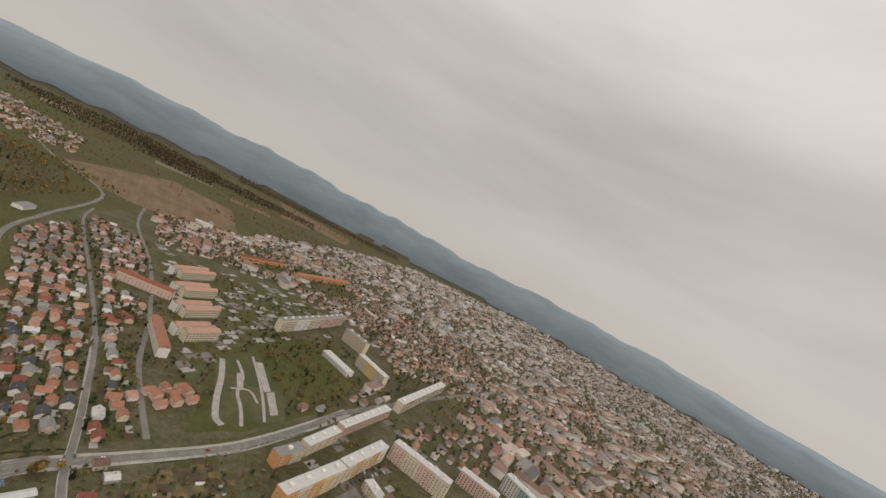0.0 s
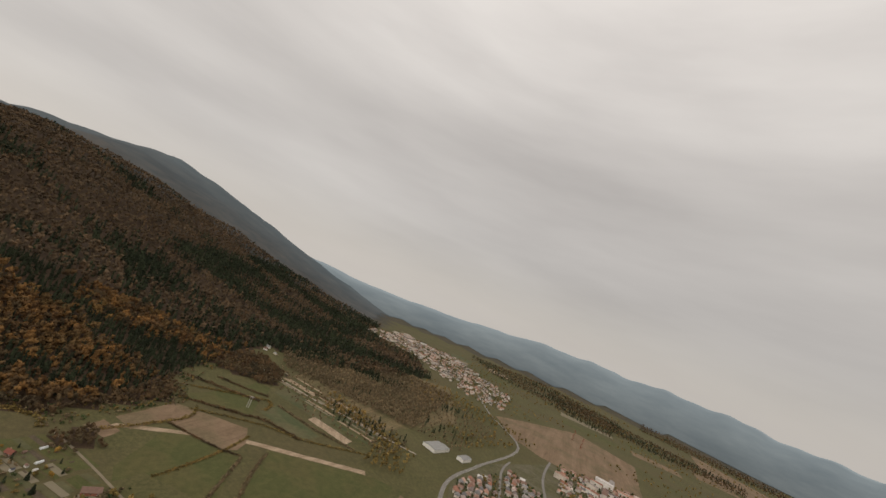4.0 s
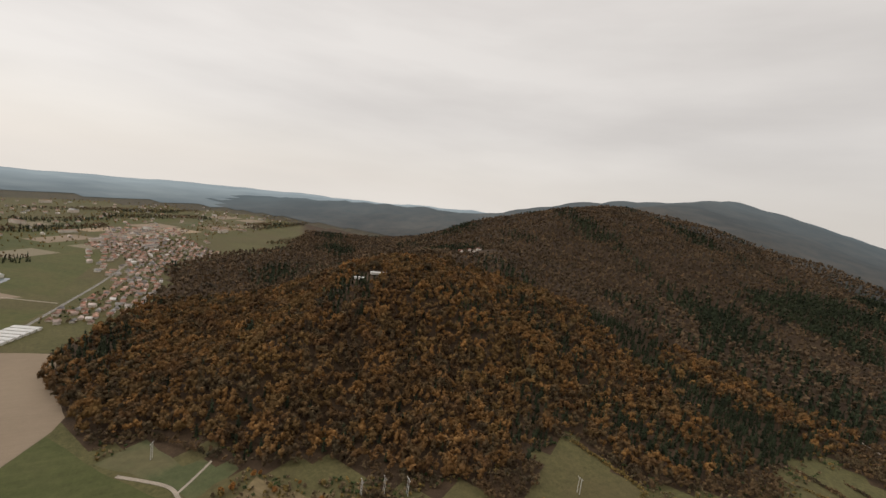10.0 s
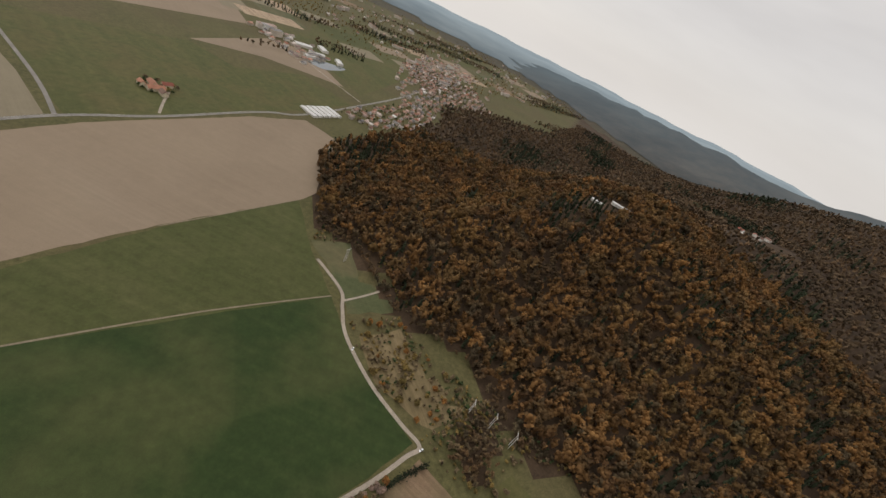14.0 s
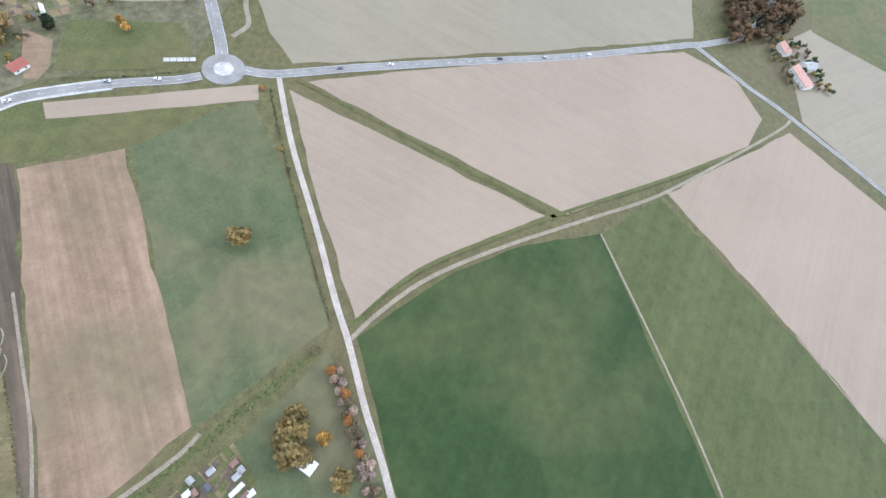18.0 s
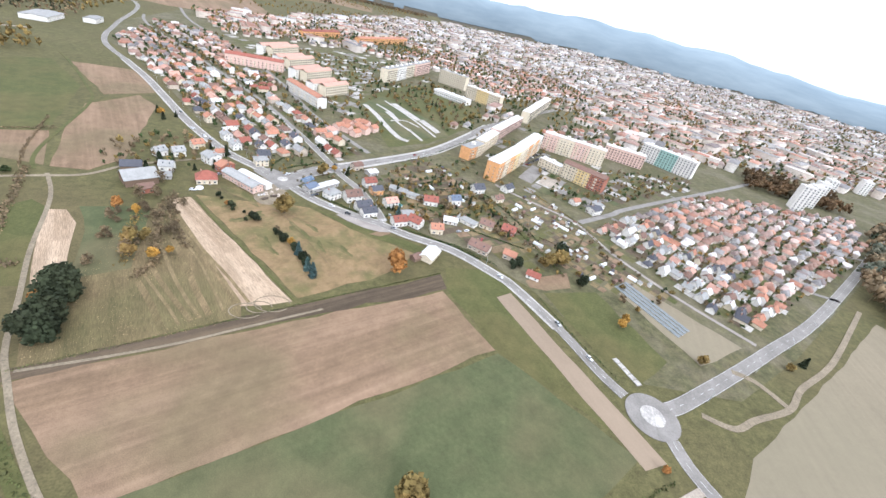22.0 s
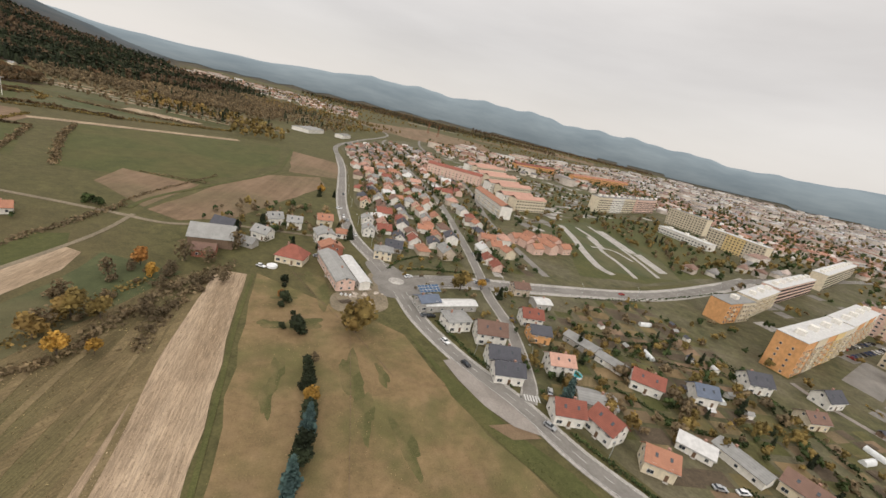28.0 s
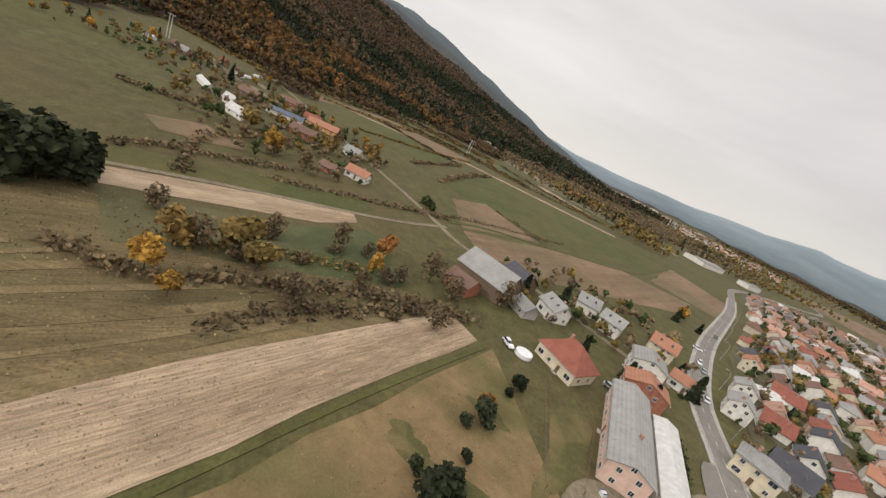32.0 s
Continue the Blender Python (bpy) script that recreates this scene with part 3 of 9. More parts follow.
field("field", [(-12.1, -1279), (367, -905), (873, -1071), (645, -1631), (139.6, -1775)], M["soil"], 0.05, turn=20, label="distant tan fields")
field("field", [(-135.6, 38), (-68.6, 70.5), (33.2, 116.8), (56.7, 72.2), (-86.7, -3.6)], M["soil_brown"], turn=-61, label="brown ploughed field", ragged=1.2)
field("field", [(-139.3, 44.8), (-46.2, 92.8), (33.7, 133.6), (36.2, 119.4), (-67.4, 72.5), (-136.8, 39)], M["soil_dark"], 0.08, turn=-61, label="dark ploughed headland strip", ragged=1.5)
field("field", [(57.7, 70.3), (109, 15.4), (37.6, -28.3), (-33.3, -58), (-81.7, -11.3), (-87.8, -3.7)], M["meadow"], 0.07, turn=-61, label="meadow of mown grass with a lone tree", ragged=1.0)
field("field", [(37.9, 141.3), (70.5, 143.9), (77.7, 125.2), (111.7, 18.1), (58.7, 70.3), (36.2, 118.5)], M["lawn"], turn=-22, label="green grass strip below the road", ragged=1.0)
field("field", [(67.2, 116.1), (77.7, 121.7), (121.6, 13.6), (109.3, 10.5)], M["soil"], 0.10, turn=20, label="narrow bare strip beside the road", ragged=0.6)
field("field", [(-134.5, 43.1), (-152.2, 73.5), (-150.9, 149.6), (-143.4, 180.7), (-105.7, 137.8), (-71.2, 89.8), (-67.3, 77.3)], M["scrub_ground"], turn=25, label="rough dry grass with mower lines", ragged=1.2)
field("field", [(-131.8, 190), (-143, 183.8), (-75.4, 95.5), (-71.3, 88.8), (-48.3, 95.7), (-81.6, 133.2)], M["stubble"], 0.09, turn=39, label="strip of pale maize stubble", ragged=0.9)
field("field", [(-130.1, 194), (-86.4, 195.3), (-56.6, 196.9), (-37.1, 183.1), (1.6, 162.4), (17.9, 153.6), (-9.7, 120.2), (-46, 98.5), (-78.2, 134.1)], M["paddock"], turn=39, label="grass paddock with a row of firs", ragged=2.2)
def blob(cx, cy, rx, ry, turn):
    """An uneven rounded outline."""
    c, s, a, b = math.cos(radians(turn)), math.sin(radians(turn)), random.uniform(0, 6), random.uniform(0, 6)
    pts = []
    for k in range(28):
        q = k * math.tau / 28
        f = 1 + 0.20 * math.sin(3 * q + a) + 0.13 * math.sin(5 * q + b) + random.uniform(-0.10, 0.10)
        u, v = rx * f * math.cos(q), ry * f * math.sin(q)
        pts.append((cx + u * c - v * s, cy + u * s + v * c))
    return pts


for cx, cy, rx, ry, turn, h in ((-104, 203, 17, 4.0, -38, 0.085), (-89, 175, 9, 3.6, 55, 0.09), (-97, 168, 4, 2.4, 40, 0.095), (-57, 163, 13, 3.6, -48, 0.085), (-45, 152, 9, 3.0, -55, 0.09), (-50, 170, 6, 1.6, -45, 0.1), (-76, 151, 7, 2.0, -50, 0.09), (-30, 150, 10, 2.6, -42, 0.09), (-107, 186, 5, 1.6, 45, 0.095), (-70, 141, 8, 1.8, -50, 0.1)):
    field("grass_patch", blob(cx, cy, rx, ry, turn), M["paddock_green"], h, turn=turn, label="patch of greener grass in the dry paddock", category="grass")
field("bare_patch", [(92, 137), (128, 152), (124, 134), (104, 128), (93, 130)], M["soil_brown"], 0.16, turn=20, label="bare tan plot beside the gardens", category="ground", ragged=1.0)
field("bare_patch", [(-4, 179), (2.5, 176), (-5, 170), (-13, 171)], M["soil_brown"], 0.12, turn=20, label="bare brown earth beside the lay-by", category="ground", ragged=1.0)
field("field", [(-56.4, 199.6), (-36.8, 187.6), (-5.6, 173.4), (27.1, 160.9), (18.9, 154.5), (-27.5, 176)], M["lawn"], 0.09, turn=-30, label="green verge below the road", ragged=2.6)
field("field", [(-159.9, 89.8), (-151.1, 96.2), (-161.4, 119.1), (-172.1, 144), (-184, 156.5), (-192.9, 154.7), (-183.1, 133.4), (-173.9, 114.9)], M["stubble"], 0.09, turn=28, label="narrow strip of pale stubble", ragged=0.6)
field("field", [(-177.1, 87.3), (-195.8, 118.3), (-211.9, 152.4), (-205.4, 163.3), (-192.7, 155.9), (-182.1, 131.2), (-174, 113.9), (-162.3, 89.7)], M["lawn"], 0.08, turn=28, label="strip of green grass", ragged=0.8)
field("field", [(-148.7, 97.3), (-164.3, 137.3), (-180.8, 161.8), (-148, 172.6), (-142.8, 157.6), (-128.9, 109.8)], M["meadow"], 0.08, turn=28, label="grass strip with bushes", ragged=0.8)
field("field", [(-217, 75.7), (-205.5, 85.6), (-217.6, 110.8), (-233.9, 90.8)], M["soil_brown"], 0.09, turn=28, label="brown garden beds beside the hedge", ragged=0.8)
field("field", [(-201.1, 208.4), (-222.7, 206.2), (-251.7, 271), (-272.1, 333), (-251.3, 382), (-224.9, 356), (-191.4, 231.8)], M["soil_brown"], turn=30, label="bare brown field behind the barn", ragged=1.0)
field("field", [(-274.6, 366), (-257.1, 383), (-237.5, 405), (-287.2, 472), (-354, 457)], M["soil_brown"], 0.07, turn=30, label="brown field beside the road", ragged=1.0)
field("field", [(-283.9, 236.7), (-316.6, 210), (-457, 291.3), (-394, 436), (-371, 454), (-302.2, 381), (-259.5, 268.8)], M["lawn"], turn=32, label="green field bounded by a track", ragged=1.0)
field("field", [(-279.5, 211.7), (-303.8, 241.9), (-256.9, 262.5), (-226.3, 206.7)], M["soil_brown"], 0.09, turn=30, label="small tan plot between hedges", ragged=0.8)
field("field", [(-411, 130.2), (-489, 191.4), (-434, 246.8), (-340, 200.5)], M["lawn"], 0.07, turn=35, label="green pasture near the farm", ragged=0.8)
field("field", [(-493, 109.8), (-500, 118.6), (-487, 255.6), (-412, 428), (-401, 423), (-476, 255.1)], M["stubble"], 0.08, turn=20, label="long pale strip of stubble", ragged=0.8)
field("field", [(-516, 68), (-532, 90), (-482, 123), (-464, 107)], M["soil_brown"], 0.09, turn=20, label="small brown plot at the forest edge", ragged=0.8)
field("field", [(-517, 117), (-573, 186), (-551, 190), (-520, 177), (-487, 132)], M["soil_brown"], 0.09, turn=20, label="brown plot at the forest edge", ragged=0.8)
field("field", [(-575, 189), (-515, 278), (-470, 265), (-452, 249), (-452, 228), (-511, 177)], M["soil_brown"], 0.10, turn=35, label="brown ploughed plot", ragged=0.8)
field("field", [(-680, 197), (-699, 231), (-617, 320), (-565, 298), (-558, 276), (-599, 193)], M["lawn"], 0.08, turn=40, label="green pasture by the power pole", ragged=1.0)
field("field", [(-734, 241), (-755, 269), (-688, 364), (-645, 341), (-700, 271)], M["lawn"], 0.08, turn=40, label="green pasture at the forest edge", ragged=1.0)
field("field", [(-553, -46), (-529, 6), (-463, 59), (-441, 61), (-402, 10), (-329, 20), (-270, -20), (-295, -29), (-382, -56), (-422, -45), (-474, -56)], M["lawn"], turn=30, label="green meadow running up to the forest", ragged=1.5)
field("field", [(-332, -129), (-362, -125), (-363, -95), (-361, -65), (-293, -32), (-242, -72), (-242, -96), (-308, -125)], M["lawn"], turn=40, label="strip of green grass below the forest", ragged=1.0)
field("field", [(-279, -87), (-309, -67), (-332, -72), (-339, -64), (-288, -39), (-248, -66)], M["soil_brown"], 0.09, turn=40, label="brown ploughed plot below the meadow", ragged=1.0)
field("field", [(-227.1, -144.4), (-251, -108.5), (-219.9, -89.2), (-168.9, -81.7), (-152, -97.8)], M["soil_brown"], 0.08, turn=40, label="brown plot beside the gravel track", ragged=1.0)
field("field", [(-409, 117), (-495, 172), (-452, 228), (-434, 217), (-383, 116)], M["lawn"], 0.07, turn=20, label="green field beside the brown plots", ragged=0.8)
field("field", [(-577, 311), (-608, 352), (-507, 393), (-491, 352)], M["meadow"], 0.07, turn=55, label="strip of dry grass beside the railway", ragged=0.8)
field("field", [(-669, 363), (-700, 397), (-545, 509), (-522, 438)], M["meadow"], 0.07, turn=55, label="long strip of dry grass along the railway", ragged=0.8)
field("field", [(-568, 395), (-581, 414), (-500, 452), (-488, 432)], M["stubble"], 0.10, turn=60, label="narrow strip of pale stubble by the railway", ragged=0.6)
field("field", [(-771, 425), (-930, 640), (-1000, 903), (-950, 1100), (-632, 834), (-549, 530)], M["scrub_ground"], 0.05, turn=30, label="rough scrubby ground beside the railway", ragged=3.0)
field("field", [(-150.2, -404), (-202.3, -411), (-235.3, -348), (-234.3, -300.3), (-182.4, -292.5), (-179.2, -329)], M["meadow"], turn=10, label="grass clearing below the forest", ragged=2)
field("field", [(-248, -283), (-298, -247), (-313, -206), (-274, -179), (-245, -168), (-236, -172), (-200, -213), (-192, -265), (-220, -270)], M["mown"], turn=10, label="dry tan clearing below the forest", ragged=2)
field("field", [(-233.4, -22.4), (-291.2, -30.8), (-215.7, 18.7), (-175, 42.9)], M["soil_brown"], 0.07, turn=50, label="brown plot by the stream", ragged=1)
field("field", [(-95, -23.6), (-46.8, -60), (-105.5, -98.6), (-162.5, -81.7), (-133.9, -48.1)], M["meadow"], 0.07, turn=60, label="orchard grass round a hut", ragged=1)
field("field", [(-117.1, -1.2), (-92.8, -23.5), (-130.8, -53.6), (-172.4, -32.9)], M["scrub_ground"], 0.09, turn=50, label="allotment ground with beds", category="allotment", ragged=1)
field("field", [(-746, 1125), (-735, 1283), (-700, 1560), (-476, 1560), (-283, 1157), (-397, 1065), (-496, 1021), (-591, 1023)], M["soil_brown"], 0.08, turn=30, label="wide brown field beyond the houses", ragged=2.0)
field("field", [(-647, 2700), (-113, 2500), (-102, 2188), (-443, 2194)], M["soil_brown"], 0.08, turn=30, label="distant brown field")
# the patchwork of fields on the plains further off
patch_mats = ["soil", "lawn", "wheat_pale", "soil_green", "meadow", "soil_brown", "lawn", "stubble"]
for (cx, cy, rz, nu, nv, du, dv) in [(-198.9, -1572, 25, 5, 4, 210, 150), (429, -1367, 30, 4, 4, 230, 160), (-971, -2025, 20, 5, 4, 220, 150), (-491, 2041, 30, 3, 2, 240, 160), (128.3, -2428, 15, 6, 3, 240, 170), (897, -699, -20, 4, 3, 240, 170), (-1504, 1825, 40, 3, 3, 220, 150)]:
    ca, sa = math.cos(radians(rz)), math.sin(radians(rz))
    for i in range(nu):
        for j in range(nv):
            if random.random() < 0.25:
                continue
            u, v = (i - nu / 2) * du + random.uniform(-20, 20), (j - nv / 2) * dv + random.uniform(-14, 14)
            w, h = du * random.uniform(0.55, 0.95), dv * random.uniform(0.5, 0.92)
            pts = [(cx + (u + a * w / 2) * ca - (v + b * h / 2) * sa, cy + (u + a * w / 2) * sa + (v + b * h / 2) * ca) for a, b in ((-1, -1), (1, -1), (1, 1), (-1, 1))]
            field("field", pts, M[random.choice(patch_mats)], 0.1, turn=rz, label="distant field in the patchwork of the plain")
# the built-up ground
field("town_ground", [(-99, 257.7), (-51.4, 277.1), (-11.6, 305.3), (61.5, 383), (152.4, 528), (484, 912), (1363, 1856), (2296, 2295), (3300, 1900), (2380, 881), (984, 444), (549, 248.7), (264.1, 84.2), (190, 48.2), (135.6, 55.9), (91.9, 129.6), (59.8, 164.2), (3.4, 192), (-54.6, 221.6)], M["yard"], 0.03, label="gardens and yards of the town", category="ground")
field("town_ground", [(-99, 257.7), (-185.6, 344), (-277.9, 474), (-394, 597), (-449, 739), (-461, 1026), (-370, 1167), (29.4, 1926), (899, 2897), (2097, 2597), (1363, 1856), (484, 912), (152.4, 528), (-11.6, 305.3)], M["yard"], 0.03, label="gardens and yards of the town", category="ground")
field("field", [(542, -300.7), (639, -377), (698, -427), (650, -494), (529, -437), (467, -366)], M["soil_brown"], 0.07, turn=20, label="brown field behind the wood edge", ragged=1)
field("field", [(176.5, 153.7), (225.5, 89.5), (181.2, 71.4), (160.4, 133.2)], M["soil_green"], 0.09, turn=-25, label="bare tan plot beside the garden frames", ragged=1)
field("field", [(101.1, 125.5), (142, 132.1), (160, 72.8), (131.9, 55.3), (117.1, 74)], M["lawn"], 0.08, turn=-25, label="green plot beside the road", ragged=1)
field("green_park", [(-28.1, 456), (-55.6, 496), (0.3, 662), (86.8, 731), (143, 600), (112.2, 490), (44, 386), (-1.7, 352)], M["lawn"], 0.07, turn=40, label="green beside the sports ground", category="park", ragged=1)


# ---- roads ----
def road(name, pts, width, mat, z=0.14, n=6, label="", category="road", verge=None, dashes=False, edges=False):
    line = smooth_line(pts, n)
    z += 0.12
    L, R = [], []
    for i, p in enumerate(line):
        a, b = line[max(0, i - 1)], line[min(len(line) - 1, i + 1)]
        d = Vector((b[0] - a[0], b[1] - a[1])).normalized()
        L.append((p[0] - d.y * width / 2, p[1] + d.x * width / 2))
        R.append((p[0] + d.y * width / 2, p[1] - d.x * width / 2))
    V, F = [], []
    h = [float(v) for v in land(np.array([p[0] for p in line]), np.array([p[1] for p in line]))]
    for l, r, g in zip(L, R, h):
        V += [(l[0], l[1], g - 0.1), (l[0], l[1], g + z), (r[0], r[1], g + z), (r[0], r[1], g - 0.1)]
    for i in range(len(line) - 1):
        a, b = 4 * i, 4 * i + 4
        F += [(a + 1, a + 2, b + 2, b + 1), (a, a + 1, b + 1, b), (a + 2, a + 3, b + 3, b + 2)]
    ob = tagged(new(name, mesh(name, V, F, mat)), label or name, category, kind="structure")

    def stripe(offset, w, gap, pname):
        V, F, run = [], [], 0.0
        for i in range(len(line) - 1):
            a, b = Vector(line[i]), Vector(line[i + 1])
            d = (b - a).normalized()
            length, s = (b - a).length, 0.0
            nn = Vector((-d.y, d.x))
            while s < length:
                e = min(length, s + (3.0 if gap else length))
                if not gap or int((run + s) / 3.0) % 3 == 0:
                    k = len(V)
                    for q in (a + d * s + nn * (offset - w / 2), a + d * e + nn * (offset - w / 2), a + d * e + nn * (offset + w / 2), a + d * s + nn * (offset + w / 2)):
                        V.append((q.x, q.y, h[i] + z + 0.03))
                    F.append((k, k + 1, k + 2, k + 3))
                s = e
            run += length
        part(pname, mesh(pname, V, F, M["marking"]), ob)
    if dashes:
        stripe(0, 0.16, True, "centre_line")
    if edges:
        stripe(width / 2 - 0.25, 0.14, False, "edge_line")
        stripe(-width / 2 + 0.25, 0.14, False, "edge_line")
    return ob


road("road", [(119.3, 47.9), (112, 61.5), (99.6, 93.5), (81.5, 128.5), (70.4, 141.3), (44.5, 163.4), (14.2, 175.6), (-5.8, 186.6), (-34, 198.1), (-57.5, 211.8), (-76.9, 228.7)], 6.4, M["asphalt"], dashes=True, edges=True, label="grey asphalt main road with white lines")
road("road", [(-90.7, 241.5), (-107.9, 253.5), (-135.8, 273.2), (-164.4, 303.2), (-194.1, 339), (-229.8, 387), (-276.3, 449), (-326.8, 509), (-376, 566), (-408, 626), (-440, 718), (-539, 981), (-753, 1104), (-949, 1247)], 6.4, M["asphalt"], dashes=True, edges=True, label="grey asphalt main road past the houses")
road("road", [(-78, 242.2), (-66.6, 257.3), (-41.4, 280.7), (-19.4, 299.1), (45.8, 361), (103, 446), (141.6, 512), (299.5, 702), (468, 889), (819, 1308), (1472, 1967)], 9.0, M["asphalt"], z=0.15, dashes=True, edges=True, label="broad asphalt avenue into the town")
road("road", [(131.2, 24.3), (133.7, 4), (153.8, -45.5), (181.4, -118.7), (216.8, -215.2), (249.4, -292.7), (272.6, -347), (285.5, -378), (322.4, -435), (428, -504), (692, -627)], 7.0, M["asphalt"], dashes=True, edges=True, label="grey asphalt country road with white lines")
road("road", [(274.9, -355), (260.6, -375), (235.6, -408), (207.5, -451), (126.6, -550), (41.9, -617), (-43.7, -703), (-91.8, -745), (-148.9, -783), (-275, -941), (-448, -1178), (-670, -1546)], 5.5, M["asphalt"], z=0.13, label="narrow country road to the village", edges=True)
road("road", [(139.4, 40.6), (160.7, 48.8), (241.8, 86.3), (360, 146.5), (667, 332), (881, 479), (1398, 880)], 8.0, M["asphalt"], dashes=True, edges=True, label="asphalt road towards the tower blocks")
road("road", [(126.6, -550), (173.5, -635), (276.6, -786)], 4.5, M["asphalt"], z=0.12, label="side road between fields")
road("road", [(-4.6, 190), (-7.7, 203.5), (-22.6, 235.4), (-42.1, 263.1), (-57.9, 291.7), (-84.5, 336), (-149.2, 436), (-278.2, 596), (-415, 762), (-462, 850)], 4.8, M["asphalt"], z=0.18, label="residential street")
road("road", [(-21, 324.4), (-54.1, 368), (-96.2, 430), (-147.1, 530), (-257.3, 707), (-393, 882), (-472, 1031)], 5.5, M["asphalt"], z=0.18, label="residential street between flats")
road("road", [(105.6, 295.3), (114.5, 284), (139.6, 262.6), (168.6, 234.7), (182, 188), (206.3, 139.9), (239.7, 93.1)], 3.4, M["paving"], z=0.12, label="pale lane beside the allotments")
road("road", [(173.5, 236.8), (220.2, 265.1), (264.2, 294.1), (516, 436), (643, 514)], 6.0, M["asphalt"], z=0.13, label="street at the edge of the estate")
road("road", [(215.7, 255.9), (290.2, 197.1), (383, 156.7)], 4.5, M["asphalt"], z=0.14, label="estate street")
road("road", [(341, 346), (450, 262.2), (531, 243.3)], 4.5, M["asphalt"], z=0.14, label="estate street")
road("farm_track", [(131, 2.3), (79.5, -16.4), (26.9, -40.3), (-17.6, -59.1), (-40.8, -70.1), (-74, -83.7), (-101.6, -96.8), (-136.6, -110.9), (-184, -130.1), (-216, -146.9), (-229.7, -154.4), (-216.3, -175.6), (-195.5, -213.8), (-179, -264), (-178.5, -299.1), (-178.9, -326.1), (-156.5, -371)], 3.6, M["gravel"], z=0.16, label="pale gravel farm track", category="track")
road("farm_track", [(-38.7, -71.1), (-22.3, -84.5), (2.5, -112), (30, -158.6), (62.6, -224.6), (92.5, -284.7), (140.1, -357), (189.2, -428), (205.7, -447)], 2.6, M["dirt"], z=0.13, label="pale dirt track along the green field", category="track")
road("farm_track", [(-178.8, -309.1), (-205.8, -321.5), (-231.4, -335)], 2.6, M["gravel"], z=0.13, label="short gravel track to the forest", category="track")
road("farm_track", [(-137, 261.1), (-168.9, 237.2), (-186.7, 222.2), (-199.7, 201.4), (-224, 190.1), (-257.9, 174.2), (-313.3, 145.9), (-408, 99.6), (-471, 64.3)], 2.8, M["dirt"], z=0.14, label="dusty farm lane", category="track")
road("farm_track", [(-227.5, 199.8), (-243.6, 231.1), (-271.3, 339), (-300.3, 386), (-354, 455), (-382, 487)], 2.6, M["lawn"], z=0.12, label="grassy field track", category="track")
road("farm_track", [(157.8, 38.8), (171.9, 31.7), (189.2, 37.2), (218.1, 44.6), (240.7, 59), (273.6, 73.7), (306, 91.6), (390, 144.6)], 3.4, M["dirt"], z=0.16, label="pale gravel lane beside the road", category="track")
road("farm_track", [(217.9, 46.5), (211.4, 62.1), (200.5, 69)], 4.0, M["dirt"], z=0.17, label="gravel link to the road", category="track")
road("farm_track", [(-276.1, -961), (-202.2, -1067), (-136.3, -1167)], 3.0, M["gravel"], z=0.14, label="farm track near the pond", category="track")
road("farm_track", [(48.2, -703), (47.8, -668), (44.6, -625)], 3.5, M["gravel"], z=0.14, label="drive to the farmstead", category="track")
road("farm_track", [(-89.7, -7.7), (-100.3, -0.3), (-119.7, 20.2), (-134.4, 39.1), (-145.3, 54.5), (-159.1, 82.6), (-176.2, 116), (-198.6, 167.4), (-218, 196.5)], 2.2, M["dirt"], z=0.05, label="trodden dirt track along the stream", category="track")
road("farm_track", [(-135.7, 44), (-110.3, 53.3), (-87.5, 63.1), (-64.1, 75.4), (-32.5, 91.9)], 1.4, M["dirt"], z=0.055, label="trodden dirt track beside the ploughed field", category="track")
road("grass_margin", [(-144.1, 185), (-109, 138.9), (-76.4, 96.5), (-71.2, 89.8)], 1.7, M["mown"], z=0.04, label="rank brown grass margin of the stubble", category="margin")
road("grass_margin", [(-130.4, 192), (-104.4, 160.6), (-80.4, 134.2), (-47.2, 96.6)], 1.3, M["lawn"], z=0.045, label="green grass margin of the stubble", category="margin")
for pts, w in (([(131.8, -8.5), (118, -46.4), (100.7, -92.1), (82.9, -136.1), (58.7, -199.1)], 3.0), ([(-30.3, -71.2), (5.3, -103.8), (35, -151.4), (61.8, -200.4), (113.1, -301.1), (166.1, -396)], 2.6), ([(-159.6, 57.9), (-123, 17), (-72.6, -29.6), (-45, -56)], 4.5)):
    road("grass_bank", pts, w, M["lawn"], z=0.02, label="rank green grass of the ditch", category="ditch")
for k_, off in enumerate((3.5, 8, 12, 17, 22, 28, 34, 40)):
    pts = []
    for i in range(5):
        s_ = 0.12 + off * 0.013 + (0.97 - 0.12 - off * 0.013) * i / 4
        w_ = off + 2.2 * math.sin(s_ * 5 + k_)
        pts.append((-137 + 72 * s_ - 0.79 * w_, 183 - 93 * s_ - 0.61 * w_))
    road("mown_strip", pts, (1.6, 2.6, 1.2, 3.0, 1.8, 2.4, 1.4, 2.8)[k_], M["mown" if k_ % 2 == 0 else "scrub_ground"], z=0.01 + 0.004 * k_, label="curved strip of mown dry grass", category="grass strip")
road("field_margin", [(51.9, -232.6), (-59, -279), (-168, -315)], 1.6, M["dirt"], z=0.05, n=3, label="pale worn line between the wheat fields", category="margin")
road("field_margin", [(-5, -383), (-70, -433), (-139, -487)], 1.2, M["dirt"], z=0.05, n=3, label="pale worn line along the wheat", category="margin")
road("railway_bed", [(-900, 310), (-810, 362), (-738, 404), (-664, 443), (-605, 485), (-548, 520), (-470, 575)], 4.0, M["gravel"], z=0.3, label="railway track bed with ballast", category="railway")


